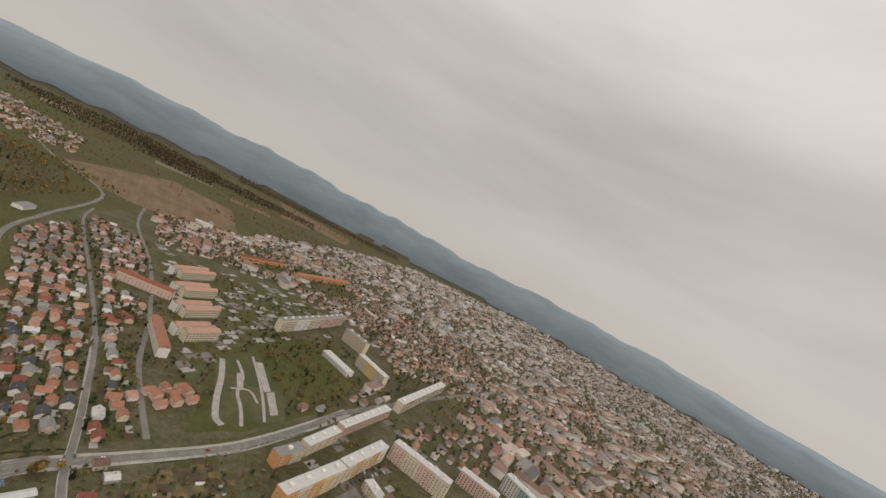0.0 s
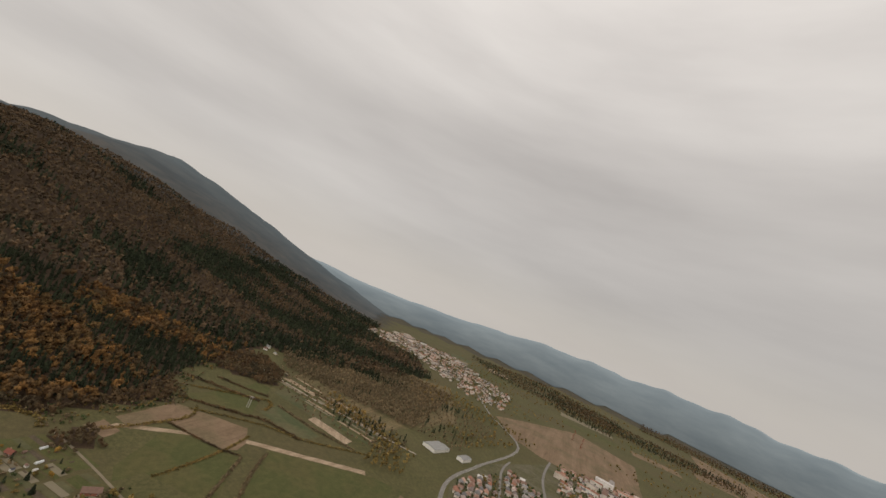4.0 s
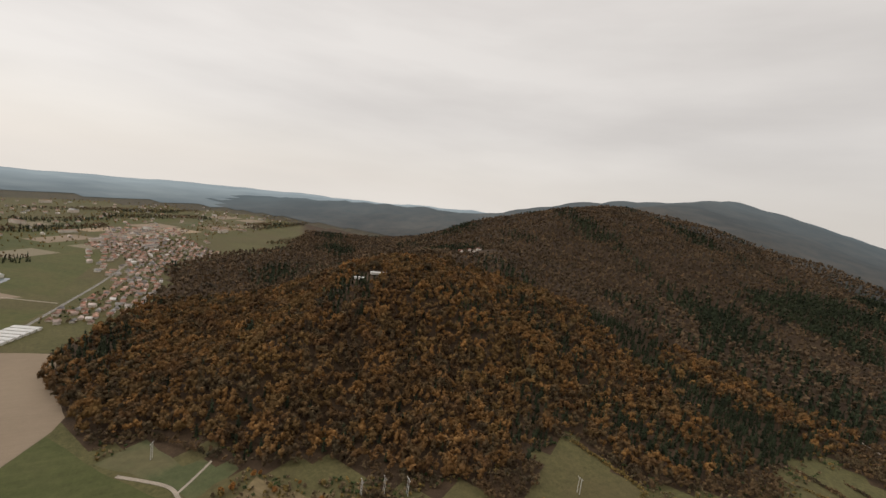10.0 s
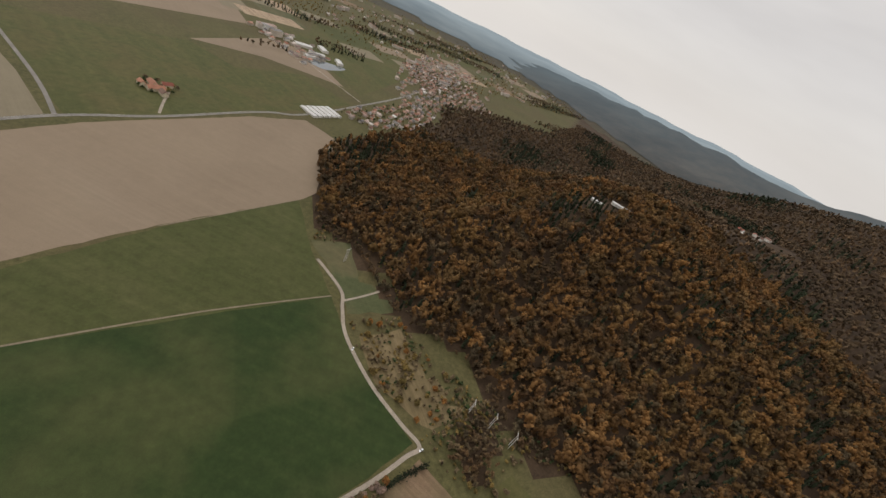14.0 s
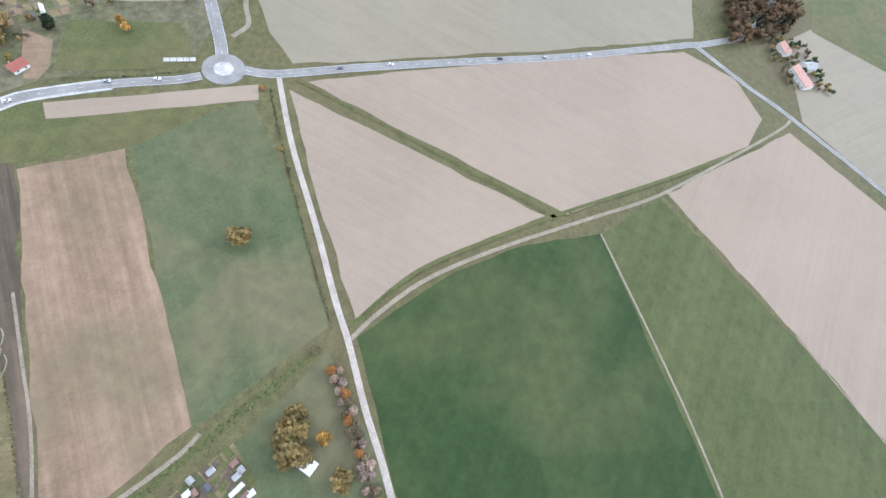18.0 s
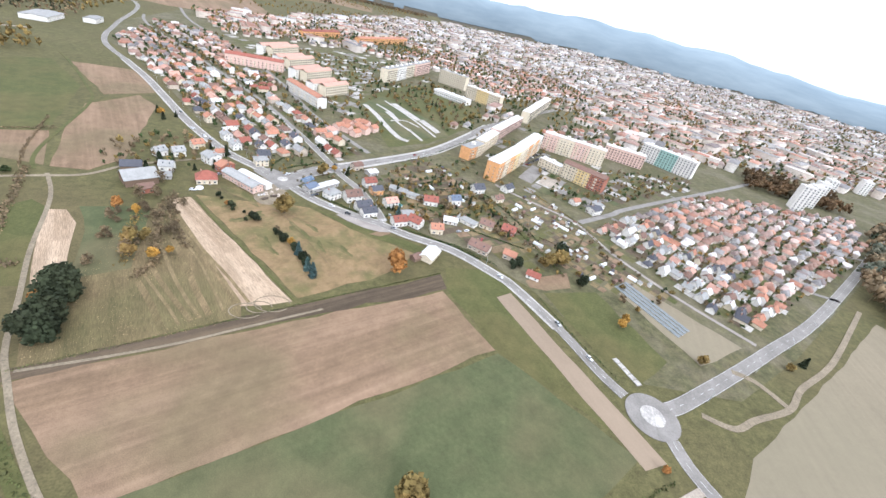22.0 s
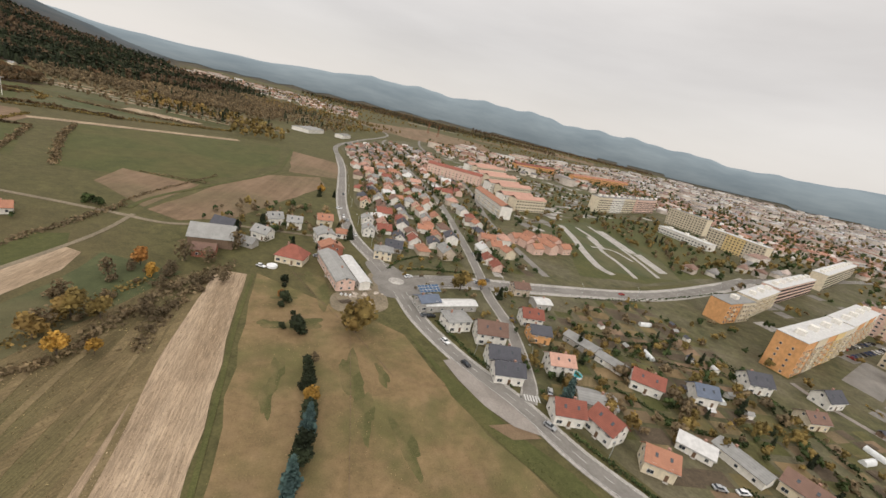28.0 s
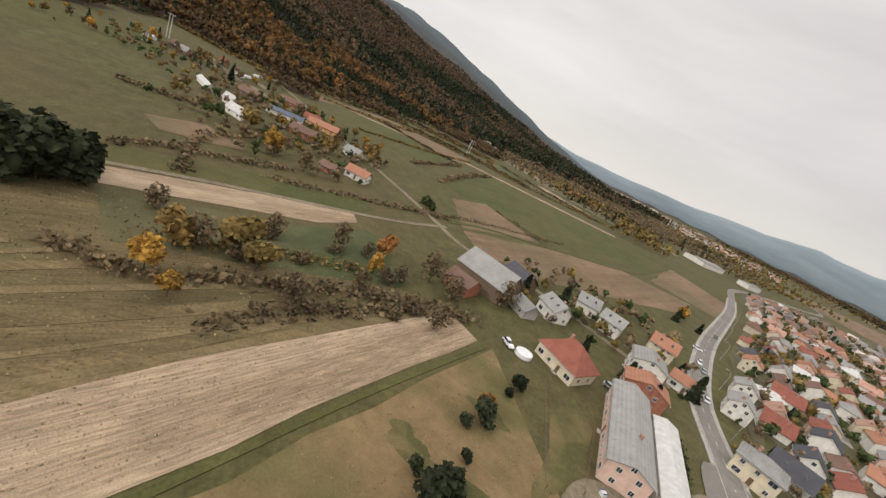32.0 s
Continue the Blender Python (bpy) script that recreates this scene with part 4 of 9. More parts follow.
def roundabout(x, y, r_out, r_in, label):
    ob = thing("roundabout", x, y, 0.12, 0, label, "roundabout", kind="structure")
    n = 40
    V, F = [], []
    for i in range(n):
        a = 2 * math.pi * i / n
        c, s = math.cos(a), math.sin(a)
        V += [(r_out * c, r_out * s, 0.0), (r_out * c, r_out * s, 0.2), (r_in * c, r_in * s, 0.2)]
    for i in range(n):
        a, b = 3 * i, 3 * ((i + 1) % n)
        F += [(a, b, b + 1, a + 1), (a + 1, b + 1, b + 2, a + 2)]
    part("carriageway", mesh("carriageway", V, F, M["asphalt"]), ob)
    for nm, ra, rb, za, zb, mt in (("kerb", r_in, r_in - 1.6, 0.34, 0.38, M["concrete"]), ("island", r_in - 1.6, 0.05, 0.4, 0.9, M["concrete"])):
        V, F = [], []
        for i in range(n):
            a = 2 * math.pi * i / n
            c, s = math.cos(a), math.sin(a)
            V += [(ra * c, ra * s, 0.1), (ra * c, ra * s, za), (rb * c, rb * s, zb)]
        for i in range(n):
            a, b = 3 * i, 3 * ((i + 1) % n)
            F += [(a, b, b + 1, a + 1), (a + 1, b + 1, b + 2, a + 2)]
        part(nm, mesh(nm, V, F, mt), ob)
    return ob


for line, w in (([(99.6, 93.5), (81.5, 128.5), (70.4, 141.3), (44.5, 163.4), (14.2, 175.6), (-5.8, 186.6), (-34, 198.1), (-57.5, 211.8), (-74.9, 227.4)], 8.6), ([(-92.7, 242.9), (-107.9, 253.5), (-135.8, 273.2), (-164.4, 303.2), (-194.1, 339), (-229.8, 387), (-276.3, 449), (-326.8, 509)], 8.6),
                ([(-78, 242.2), (-66.6, 257.3), (-41.4, 280.7), (-19.4, 299.1), (45.8, 361), (103, 446), (141.6, 512)], 15.0), ([(-4.6, 190), (-7.7, 203.5), (-22.6, 235.4), (-42.1, 263.1), (-57.9, 291.7), (-84.5, 336), (-149.2, 436)], 6.2)):
    road("pavement", line, w, M["concrete"], z=0.11, label="pale pavement along the road", category="pavement")
field("road_junction", [(-73.2, 223.4), (-62.9, 251), (-53.9, 266.3), (-63.7, 272), (-81.5, 250.6), (-98.2, 253.7), (-107.6, 245.5), (-91.6, 231), (-81.9, 219.9)], M["asphalt"], 0.19, label="worn asphalt of the junction", category="road", curved=True)
field("forecourt", [(-85.6, 226.2), (-97.6, 235.9), (-93, 217), (-96, 203), (-88, 193), (-78, 197), (-72.5, 210.5)], M["dirt"], 0.16, label="dusty gravel forecourt", category="yard", curved=True)
field("forecourt", [(-1.1, 181.6), (-6.9, 183.8), (-35.2, 194.8), (-37.5, 191.8), (-28.5, 185), (-17, 178.5), (-6, 175.5), (2, 177)], M["paving"], 0.15, label="pale paved lay-by along the road", category="yard")
roundabout(128.5, 36.8, 13.2, 6.0, "roundabout with a pale gravel island")
roundabout(-83.6, 237.4, 12.0, 4.0, "small asphalt roundabout with a low island")

# ---- woods ----
def island_soup(V, T, mat, name):
    return quick_mesh(name, np.concatenate(V), np.concatenate(T), 3, mat)


ICO_V = np.array([(0, 0, 1), (0.894, 0, 0.447), (0.276, 0.851, 0.447), (-0.724, 0.526, 0.447), (-0.724, -0.526, 0.447), (0.276, -0.851, 0.447),
                  (0.724, 0.526, -0.447), (-0.276, 0.851, -0.447), (-0.894, 0, -0.447), (-0.276, -0.851, -0.447), (0.724, -0.526, -0.447), (0, 0, -1)])
ICO_T = np.array([0, 1, 2, 0, 2, 3, 0, 3, 4, 0, 4, 5, 0, 5, 1, 1, 6, 2, 2, 7, 3, 3, 8, 4, 4, 9, 5, 5, 10, 1, 2, 6, 7, 3, 7, 8, 4, 8, 9, 5, 9, 10, 1, 10, 6, 6, 11, 7, 7, 11, 8, 8, 11, 9, 9, 11, 10, 10, 11, 6])
rng = np.random.default_rng(7)


def leaf_quads(centres, size, up=0.35):
    """Small bent leaf clumps at the given places: two triangles each."""
    n = len(centres)
    a = rng.normal(size=(n, 3))
    a /= np.linalg.norm(a, axis=1, keepdims=True)
    b = np.cross(a, rng.normal(size=(n, 3)))
    b /= np.linalg.norm(b, axis=1, keepdims=True)
    a[:, 2] *= 1 - up
    s = size * rng.uniform(0.6, 1.35, (n, 1))
    c = np.cross(a, b) * s * 0.3
    v = np.stack([centres - a * s, centres - b * s * 0.8 + c, centres + a * s, centres + b * s * 0.8 + c], 1).reshape(-1, 3)
    i = np.arange(n)[:, None] * 4
    t = np.concatenate([i + [0, 1, 2], i + [0, 2, 3]], 1).ravel()
    return v, t


def crown_cloud(r, h, n, size, lobes=6, core=True, base=0.0):
    """A crown of leaf clumps round several lobes: uneven outline with gaps."""
    V, T, at = [], [], 0
    cs = []
    for k in range(lobes):
        a = 2 * math.pi * (k + rng.uniform(-0.3, 0.3)) / max(1, lobes - 1)
        q = 0.0 if k == 0 else r * rng.uniform(0.42, 0.62)
        cs.append((q * math.cos(a), q * math.sin(a), base + h * (0.62 if k == 0 else rng.uniform(0.25, 0.7)), r * rng.uniform(0.45, 0.62), h * rng.uniform(0.26, 0.38)))
    for cx, cy, cz, rr, hh in cs:
        m = n // lobes
        d = rng.normal(size=(m, 3))
        d /= np.linalg.norm(d, axis=1, keepdims=True)
        d *= rng.uniform(0.72, 1.08, (m, 1))
        v, t = leaf_quads(d * [rr, rr, hh] + [cx, cy, cz], size)
        V.append(v)
        T.append(t + at)
        at += len(v)
        if core:
            v = ICO_V * [rr * 0.74, rr * 0.74, hh * 0.74] * rng.uniform(0.8, 1.15, (12, 1)) + [cx, cy, cz]
            V.append(v)
            T.append(ICO_T + at)
            at += 12
    return np.concatenate(V), np.concatenate(T)


def fir_cloud(r, h, n, size, base=0.4):
    """A fir: drooping clumps in whorls round a spire."""
    z = base + (h - base) * rng.uniform(0, 1, n) ** 1.35
    rr = r * (1 - (z - base) / (h - base)) ** 0.85 * rng.uniform(0.55, 1.08, n) * (0.82 + 0.18 * np.sin(z * 5.2))
    a = rng.uniform(0, 2 * math.pi, n)
    v, t = leaf_quads(np.c_[rr * np.cos(a), rr * np.sin(a), z - rr * 0.22], size, 0.5)
    ring = 7
    cv = [(0.0, 0.0, h)]
    for k in range(ring):
        b = 2 * math.pi * k / ring
        q = r * rng.uniform(0.55, 0.72)
        cv.append((q * math.cos(b), q * math.sin(b), base + 0.2))
    ct = np.array([(0, 1 + k, 1 + (k + 1) % ring) for k in range(ring)]).ravel()
    return np.concatenate([v, cv]), np.concatenate([t, ct + len(v)])


M["autumn"] = foliage("autumn_forest_leaves", [(0.054, 0.043, 0.025), (0.156, 0.084, 0.031), (0.098, 0.053, 0.023), (0.066, 0.049, 0.027), (0.188, 0.097, 0.033), (0.112, 0.070, 0.030), (0.152, 0.089, 0.032), (0.058, 0.050, 0.027)], 0.05, 0.3, spread=0.55)
# far crowns: distance haze put into the leaf colour, greyer than the near ones
M["autumn_far"] = foliage("haze_greyed_autumn_leaves", [(0.050, 0.046, 0.036), (0.112, 0.074, 0.042), (0.082, 0.060, 0.038), (0.122, 0.078, 0.044), (0.066, 0.056, 0.040)], 0.045, 0.35, spread=0.55)
M["autumn_edge"] = foliage("wood_edge_leaves", [(0.045, 0.042, 0.026), (0.092, 0.066, 0.036), (0.118, 0.072, 0.036), (0.070, 0.054, 0.032), (0.100, 0.064, 0.034)], 0.07, 0.35, spread=0.5)
M["mixed_wood"] = foliage("mixed_wood_leaves", [(0.105, 0.122, 0.088), (0.165, 0.128, 0.076), (0.190, 0.134, 0.076), (0.110, 0.126, 0.092), (0.150, 0.128, 0.082)], 0.05, 0.25, spread=0.45)
M["conifer"] = foliage("dark_conifer_needles", [(0.018, 0.024, 0.013), (0.027, 0.034, 0.018), (0.040, 0.046, 0.024)], 0.12, 0.5)
M["blue_fir"] = foliage("blue_green_fir_needles", [(0.050, 0.085, 0.080), (0.075, 0.115, 0.108)], 0.12, 0.5)
M["yellow"] = foliage("yellow_autumn_leaves", [(0.26, 0.150, 0.034), (0.34, 0.195, 0.042)], 0.2, 0.5)
M["orange"] = foliage("orange_autumn_leaves", [(0.20, 0.098, 0.032), (0.27, 0.125, 0.036)], 0.2, 0.5)
M["olive"] = foliage("olive_brown_leaves", [(0.118, 0.094, 0.034), (0.175, 0.124, 0.042), (0.210, 0.136, 0.048)], 0.2, 0.5)
M["bare"] = foliage("bare_brown_twigs", [(0.108, 0.084, 0.050), (0.156, 0.116, 0.068), (0.190, 0.136, 0.074)], 0.2, 0.5)
M["green_bush"] = foliage("dark_green_shrub", [(0.034, 0.050, 0.020), (0.060, 0.078, 0.028)], 0.2, 0.5)
M["pale"] = foliage("pale_pinkish_twigs", [(0.20, 0.145, 0.115), (0.26, 0.185, 0.145), (0.30, 0.205, 0.12)], 0.2, 0.5)
M["bark"] = plain("bark", (0.085, 0.065, 0.048), 0.95, var=0.4, scale=3)

FOREST = [(-168, -638), (-161, -525), (-155, -464), (-208, -412), (-228, -380), (-242, -302), (-312, -236), (-346, -150), (-376, -104), (-468, -66), (-556, -50), (-540, 5), (-524, 66), (-600, 140), (-687, 198), (-784, 277), (-878, 342),
          (-965, 440), (-893, 530), (-908, 732), (-1010, 1050), (-1279, 1180), (-1602, 1096), (-2323, 1766), (-3400, 2100), (-3600, -2600), (-1900, -2300), (-1480, -1700), (-1074, -1344), (-796, -1298), (-548, -1168), (-501, -1013), (-403, -889), (-295, -788), (-209, -706)]


def inside(poly, x, y):
    r = np.zeros(len(x), dtype=bool)
    for (ax, ay), (bx, by) in zip(poly, poly[1:] + poly[:1]):
        if ay != by:
            r ^= ((ay > y) != (by > y)) & (x < (bx - ax) * (y - ay) / (by - ay) + ax)
    return r


def scatter(poly, gap, jitter=0.45):
    xs, ys = [p[0] for p in poly], [p[1] for p in poly]
    X, Y = np.meshgrid(np.arange(min(xs), max(xs), gap), np.arange(min(ys), max(ys), gap * 0.87))
    X = X + (np.arange(X.shape[0]) % 2)[:, None] * gap / 2
    X = (X + rng.uniform(-jitter, jitter, X.shape) * gap).ravel()
    Y = (Y + rng.uniform(-jitter, jitter, Y.shape) * gap).ravel()
    k = inside(poly, X, Y)
    return X[k], Y[k]


def plant(name, X, Y, protos, mat, lo, hi, label, sink=0.0, category="forest"):
    """Many trees in one mesh: each a turned and scaled copy of one of the shapes."""
    if not len(X):
        return
    Z = land(X, Y)
    V, T, at = [], [], 0
    for x, y, z in zip(X, Y, Z):
        v, t = protos[rng.integers(len(protos))]
        a = rng.uniform(0, 6.283)
        s = rng.uniform(lo, hi)
        c, d = math.cos(a) * s, math.sin(a) * s
        V.append(np.c_[v[:, 0] * c - v[:, 1] * d + x, v[:, 0] * d + v[:, 1] * c + y, v[:, 2] * s * rng.uniform(0.88, 1.14) + z - sink])
        T.append(t + at)
        at += len(v)
    return tagged(new(name, island_soup(V, T, mat, name)), label, category, kind="stuff")


def patchy(X, Y, s, seed):
    return np.sin(X * s + seed) * np.sin(Y * s * 1.2 + seed * 2.1) + 0.6 * np.sin(X * s * 2.3 - Y * s * 1.7 + seed) + rng.uniform(-0.7, 0.7, len(X))


def clear_of(X, Y, spots):
    k = np.ones(len(X), dtype=bool)
    for x, y, r in spots:
        k &= np.hypot(X - x, Y - y) > r
    return k


def trunked(v, t, h, r=0.22):
    tv = np.array([(r, 0, 0), (-r / 2, r * 0.87, 0), (-r / 2, -r * 0.87, 0), (0, 0, h)])
    return np.concatenate([v, tv]), np.concatenate([t, np.array([0, 1, 3, 1, 2, 3, 2, 0, 3]) + len(v)])


near_crowns = [trunked(*crown_cloud(5.6, 12.5, 36, 1.7, 3, True, 3.0), 9.0) for _ in range(9)]
mid_crowns = [crown_cloud(6.0, 13, 6, 2.8, 1, True, 2.0) for _ in range(6)]
near_firs = [fir_cloud(3.0, 16, 26, 1.6, 1.5) for _ in range(4)]
CLEARINGS = [(-576, -445, 26), (-557, -463, 18), (-1068, -487, 70), (-1106, -520, 60)]
X, Y = scatter(FOREST, 9.8)
k = (np.hypot(X, Y) < 980) & clear_of(X, Y, CLEARINGS)
X, Y = X[k], Y[k]
fir = (patchy(X, Y, 0.012, 1.0) > 1.05 - 1.0 * ((X < -560) & (Y > -130))) | (rng.uniform(size=len(X)) < 0.06)
plant("forest", X[~fir], Y[~fir], near_crowns, M["autumn"], 0.7, 1.3, "dense autumn forest of orange and brown trees on the hillside")
plant("forest", X[fir], Y[fir], near_firs, M["conifer"], 0.75, 1.15, "dark conifers mixed into the autumn forest")
X, Y = scatter(FOREST, 13.5)
r_ = np.hypot(X, Y)
k = (r_ >= 980) & (r_ < 2350) & clear_of(X, Y, CLEARINGS)
X, Y = X[k], Y[k]
fir = (patchy(X, Y, 0.008, 2.0) > 0.9 - 1.1 * ((land(X, Y) < 120) & (Y > 100)))
plant("forest", X[~fir], Y[~fir], mid_crowns, M["autumn_far"], 1.0, 1.5, "distant autumn woodland on the ridge")
plant("forest", X[fir], Y[fir], [fir_cloud(4.2, 18, 10, 3.0, 1.0) for _ in range(3)], M["conifer"], 0.9, 1.3, "distant dark conifers on the ridge")
# other woods
WOODS = [([(642, 343), (425, 173), (399, 113), (431, 47), (472, -58), (512, -193), (600, -330), (728, -422), (879, -442), (913, -154), (864, 6), (759, 163), (730, 268)], 9.5, "mixed wood beside the open field"),
         ([(659, -503), (738, -444), (900, -478), (797, -608), (634, -574)], 9.5, "mixed wood behind the brown field"),
         ([(584, 513), (531, 438), (657, 383), (725, 468)], 9.5, "small wood by the tower blocks"),
         ([(285.5, -394), (319.7, -466), (371, -509), (431, -476), (353, -402)], 8.0, "copse by the road fork"),
         ([(-996, 489), (-839, 438), (-634, 592), (-572, 644), (-841, 1011), (-1029, 925)], 9.3, "thin brown scrub woodland beside the railway"),
         ([(-1041, 1937), (-271.8, 2132), (-332, 2371), (-1298, 2267)], 16.0, "distant strip of dark wood"),
         ([(-329.3, -1347), (-175.6, -1323), (-193.1, -1398), (-348, -1438)], 14.0, "distant strip of dark wood on the plain"),
         ([(-688, -1890), (-327.6, -1814), (-343, -1927), (-711, -2019)], 14.0, "distant strip of dark wood on the plain"),
         ([(31.1, -1554), (430, -1510), (454, -1591), (55.3, -1660)], 14.0, "distant strip of dark wood on the plain"),
         ([(-1273, -2223), (-792, -2244), (-814, -2361), (-1300, -2358)], 15.0, "distant strip of dark wood on the plain"),
         ([(-270.9, -2182), (370, -2280), (398, -2423), (-265.8, -2354)], 15.0, "distant strip of dark wood on the plain"),
         ([(-446, 484), (-569, 405), (-686, 367), (-847, 428), (-708, 517), (-514, 589)], 15.0, "thin brown scrub woodland along the field strips"),
         ([(-475, 678), (-572, 644), (-831, 1011), (-592, 945)], 14.0, "thin brown scrub woodland behind the factory"),
         ([(-1838, 2100), (-1500, 2500), (-900, 2400), (-697, 1828), (-1093, 1862), (-1404, 1842)], 18.0, "distant strip of dark wood behind the village"),
         ([(-894, 2612), (205.7, 2703), (202.9, 2952), (-998, 2905)], 18.0, "distant wooded rise")]
WOODS += [(blob(cx, cy, rx, ry, turn), 15.0, "distant patch of dark wood on the plain") for cx, cy, rx, ry, turn in
          ((-1250, -1500, 180, 60, 30), (-1500, -2000, 260, 80, 20), (-600, -2150, 200, 50, 10), (-150, -1650, 140, 40, 15), (300, -1900, 220, 50, -5), (700, -1400, 160, 45, 20), (-1000, -2550, 350, 70, 5), (200, -2700, 400, 70, -5), (900, -2300, 300, 70, 0), (-60, -1130, 60, 16, 40))]
for poly, gap, text in WOODS:
    X, Y = scatter(poly, gap)
    fir = patchy(X, Y, 0.012, gap) > (0.2 if "dark" in text else 0.75 if "mixed" in text else 1.1)
    plant("wood", X[~fir], Y[~fir], (mid_crowns if gap > 9.6 else near_crowns), M["bare"] if "scrub" in text else M["mixed_wood"] if "mixed" in text else M["autumn_edge"], 0.45 if "scrub" in text else 0.9 if "mixed" in text else 0.7, 0.8 if "scrub" in text else 1.25 if "mixed" in text else 1.1, text, category="wood")
    plant("wood", X[fir], Y[fir], near_firs, M["conifer"], 0.6, 1.0, text, category="wood")


# dense scrub along the foot of the forest
scrub_shapes = [crown_cloud(2.4, 3.6, 16, 0.9, 2, True, 0.0) for _ in range(6)]
MARGINS = [[(-242, -302), (-312, -236), (-346, -150), (-325, -140), (-312, -200), (-298, -245), (-250, -284)], [(-346, -150), (-376, -104), (-468, -66), (-430, -48), (-382, -58), (-364, -70), (-366, -126), (-335, -131)], [(-155, -470), (-208, -412), (-242, -302), (-232, -300), (-200, -400), (-152, -440)],
           [(-556, -50), (-540, 5), (-524, 66), (-500, 60), (-522, 8), (-545, -40)], [(-524, 66), (-600, 140), (-687, 198), (-600, 190), (-578, 180), (-535, 92), (-517, 66)], [(-462, 62), (-440, 64), (-440, 112), (-462, 104), (-480, 92)], [(-304, -143), (-277, -112), (-250, -146), (-262, -168), (-296, -180)],
           [(-755, 272), (-784, 277), (-878, 342), (-880, 400), (-780, 420), (-690, 368)]]
gcx, gcy = ((GX[:-1, :-1] + GX[1:, 1:]) / 2).ravel(), ((GY[:-1, :-1] + GY[1:, 1:]) / 2).ravel()
shade = inside(FOREST, gcx, gcy)
for poly in MARGINS:
    shade |= inside(poly, gcx, gcy)
ground.data.polygons.foreach_set("material_index", np.where((cz > 3) & (cr > 2200), 1, np.where(shade | (cz > 12), 2, 0)).astype(np.int32))
for poly in MARGINS:
    X, Y = scatter(poly, 7.5)
    plant("wood", X, Y, near_crowns, M["autumn_edge"], 0.4, 0.75, "dark leafless trees along the forest margin", category="wood")
for poly in ([(-183.2, -283.3), (-236.4, -294.1), (-263.3, -244.8), (-304.1, -202.9), (-340, -155.4), (-257.9, -119.4), (-235.6, -153.9), (-201.2, -215)], [(-240.3, -147.6), (-322.5, -144.8), (-379, -112.3), (-409, -78.5), (-423, -98.5), (-338, -168.3), (-285.1, -209.4)],
             [(-408, -75.6), (-490, -64.3), (-535, -41.8), (-504, 41.7), (-475, 49.8), (-489, 73), (-528, 67.4), (-559, -44.3), (-485, -82.9), (-406, -103.2)], [(-528, 63.4), (-489, 73), (-527, 126.6), (-578, 205.4), (-654, 214.1), (-757, 240.1), (-615, 168)],
             [(-655, 218.2), (-729, 260.3), (-769, 301.3), (-731, 397), (-847, 428), (-828, 311.2), (-745, 229.7)], [(-153.1, -404), (-204.2, -412), (-239.1, -350), (-238.2, -301.7), (-256.4, -299), (-254.9, -357), (-212.6, -422), (-158, -459)]):
    X, Y = scatter(poly, 5.4)
    k = patchy(X, Y, 0.05, 3.0) > -0.35
    X, Y = X[k], Y[k]
    w_ = rng.integers(4, size=len(X))
    for i, mt in enumerate(("bare", "olive", "bare", "green_bush")):
        plant("scrub", X[w_ == i], Y[w_ == i], scrub_shapes, M[mt], 0.5, 1.25, "dense brown scrub at the foot of the forest", category="scrub")


# ---- single trees ----
def tree_kind(name, crown, mat, trunk_h, trunk_r, label, category="tree", limbs=5):
    v, t = crown
    cm = quick_mesh("crown", v, t, 3, mat)
    V, F = tube([(0, 0, -0.2), (0.05, 0, trunk_h * 0.5), (0, 0.08, trunk_h)], [trunk_r, trunk_r * 0.75, trunk_r * 0.35], 6)
    for k in range(limbs):
        a = 2 * math.pi * k / limbs + 0.4
        z0 = trunk_h * (0.45 + 0.08 * k)
        q = trunk_h * 0.38
        v2, f2 = tube([(0, 0, z0), (q * 0.5 * math.cos(a), q * 0.5 * math.sin(a), z0 + q * 0.5), (q * math.cos(a), q * math.sin(a), z0 + q * 0.9)], [trunk_r * 0.4, trunk_r * 0.26, trunk_r * 0.08], 4, len(V))
        V += v2
        F += f2
    tm = mesh("trunk", V, F, M["bark"])
    return (name, tm, cm, label, category)


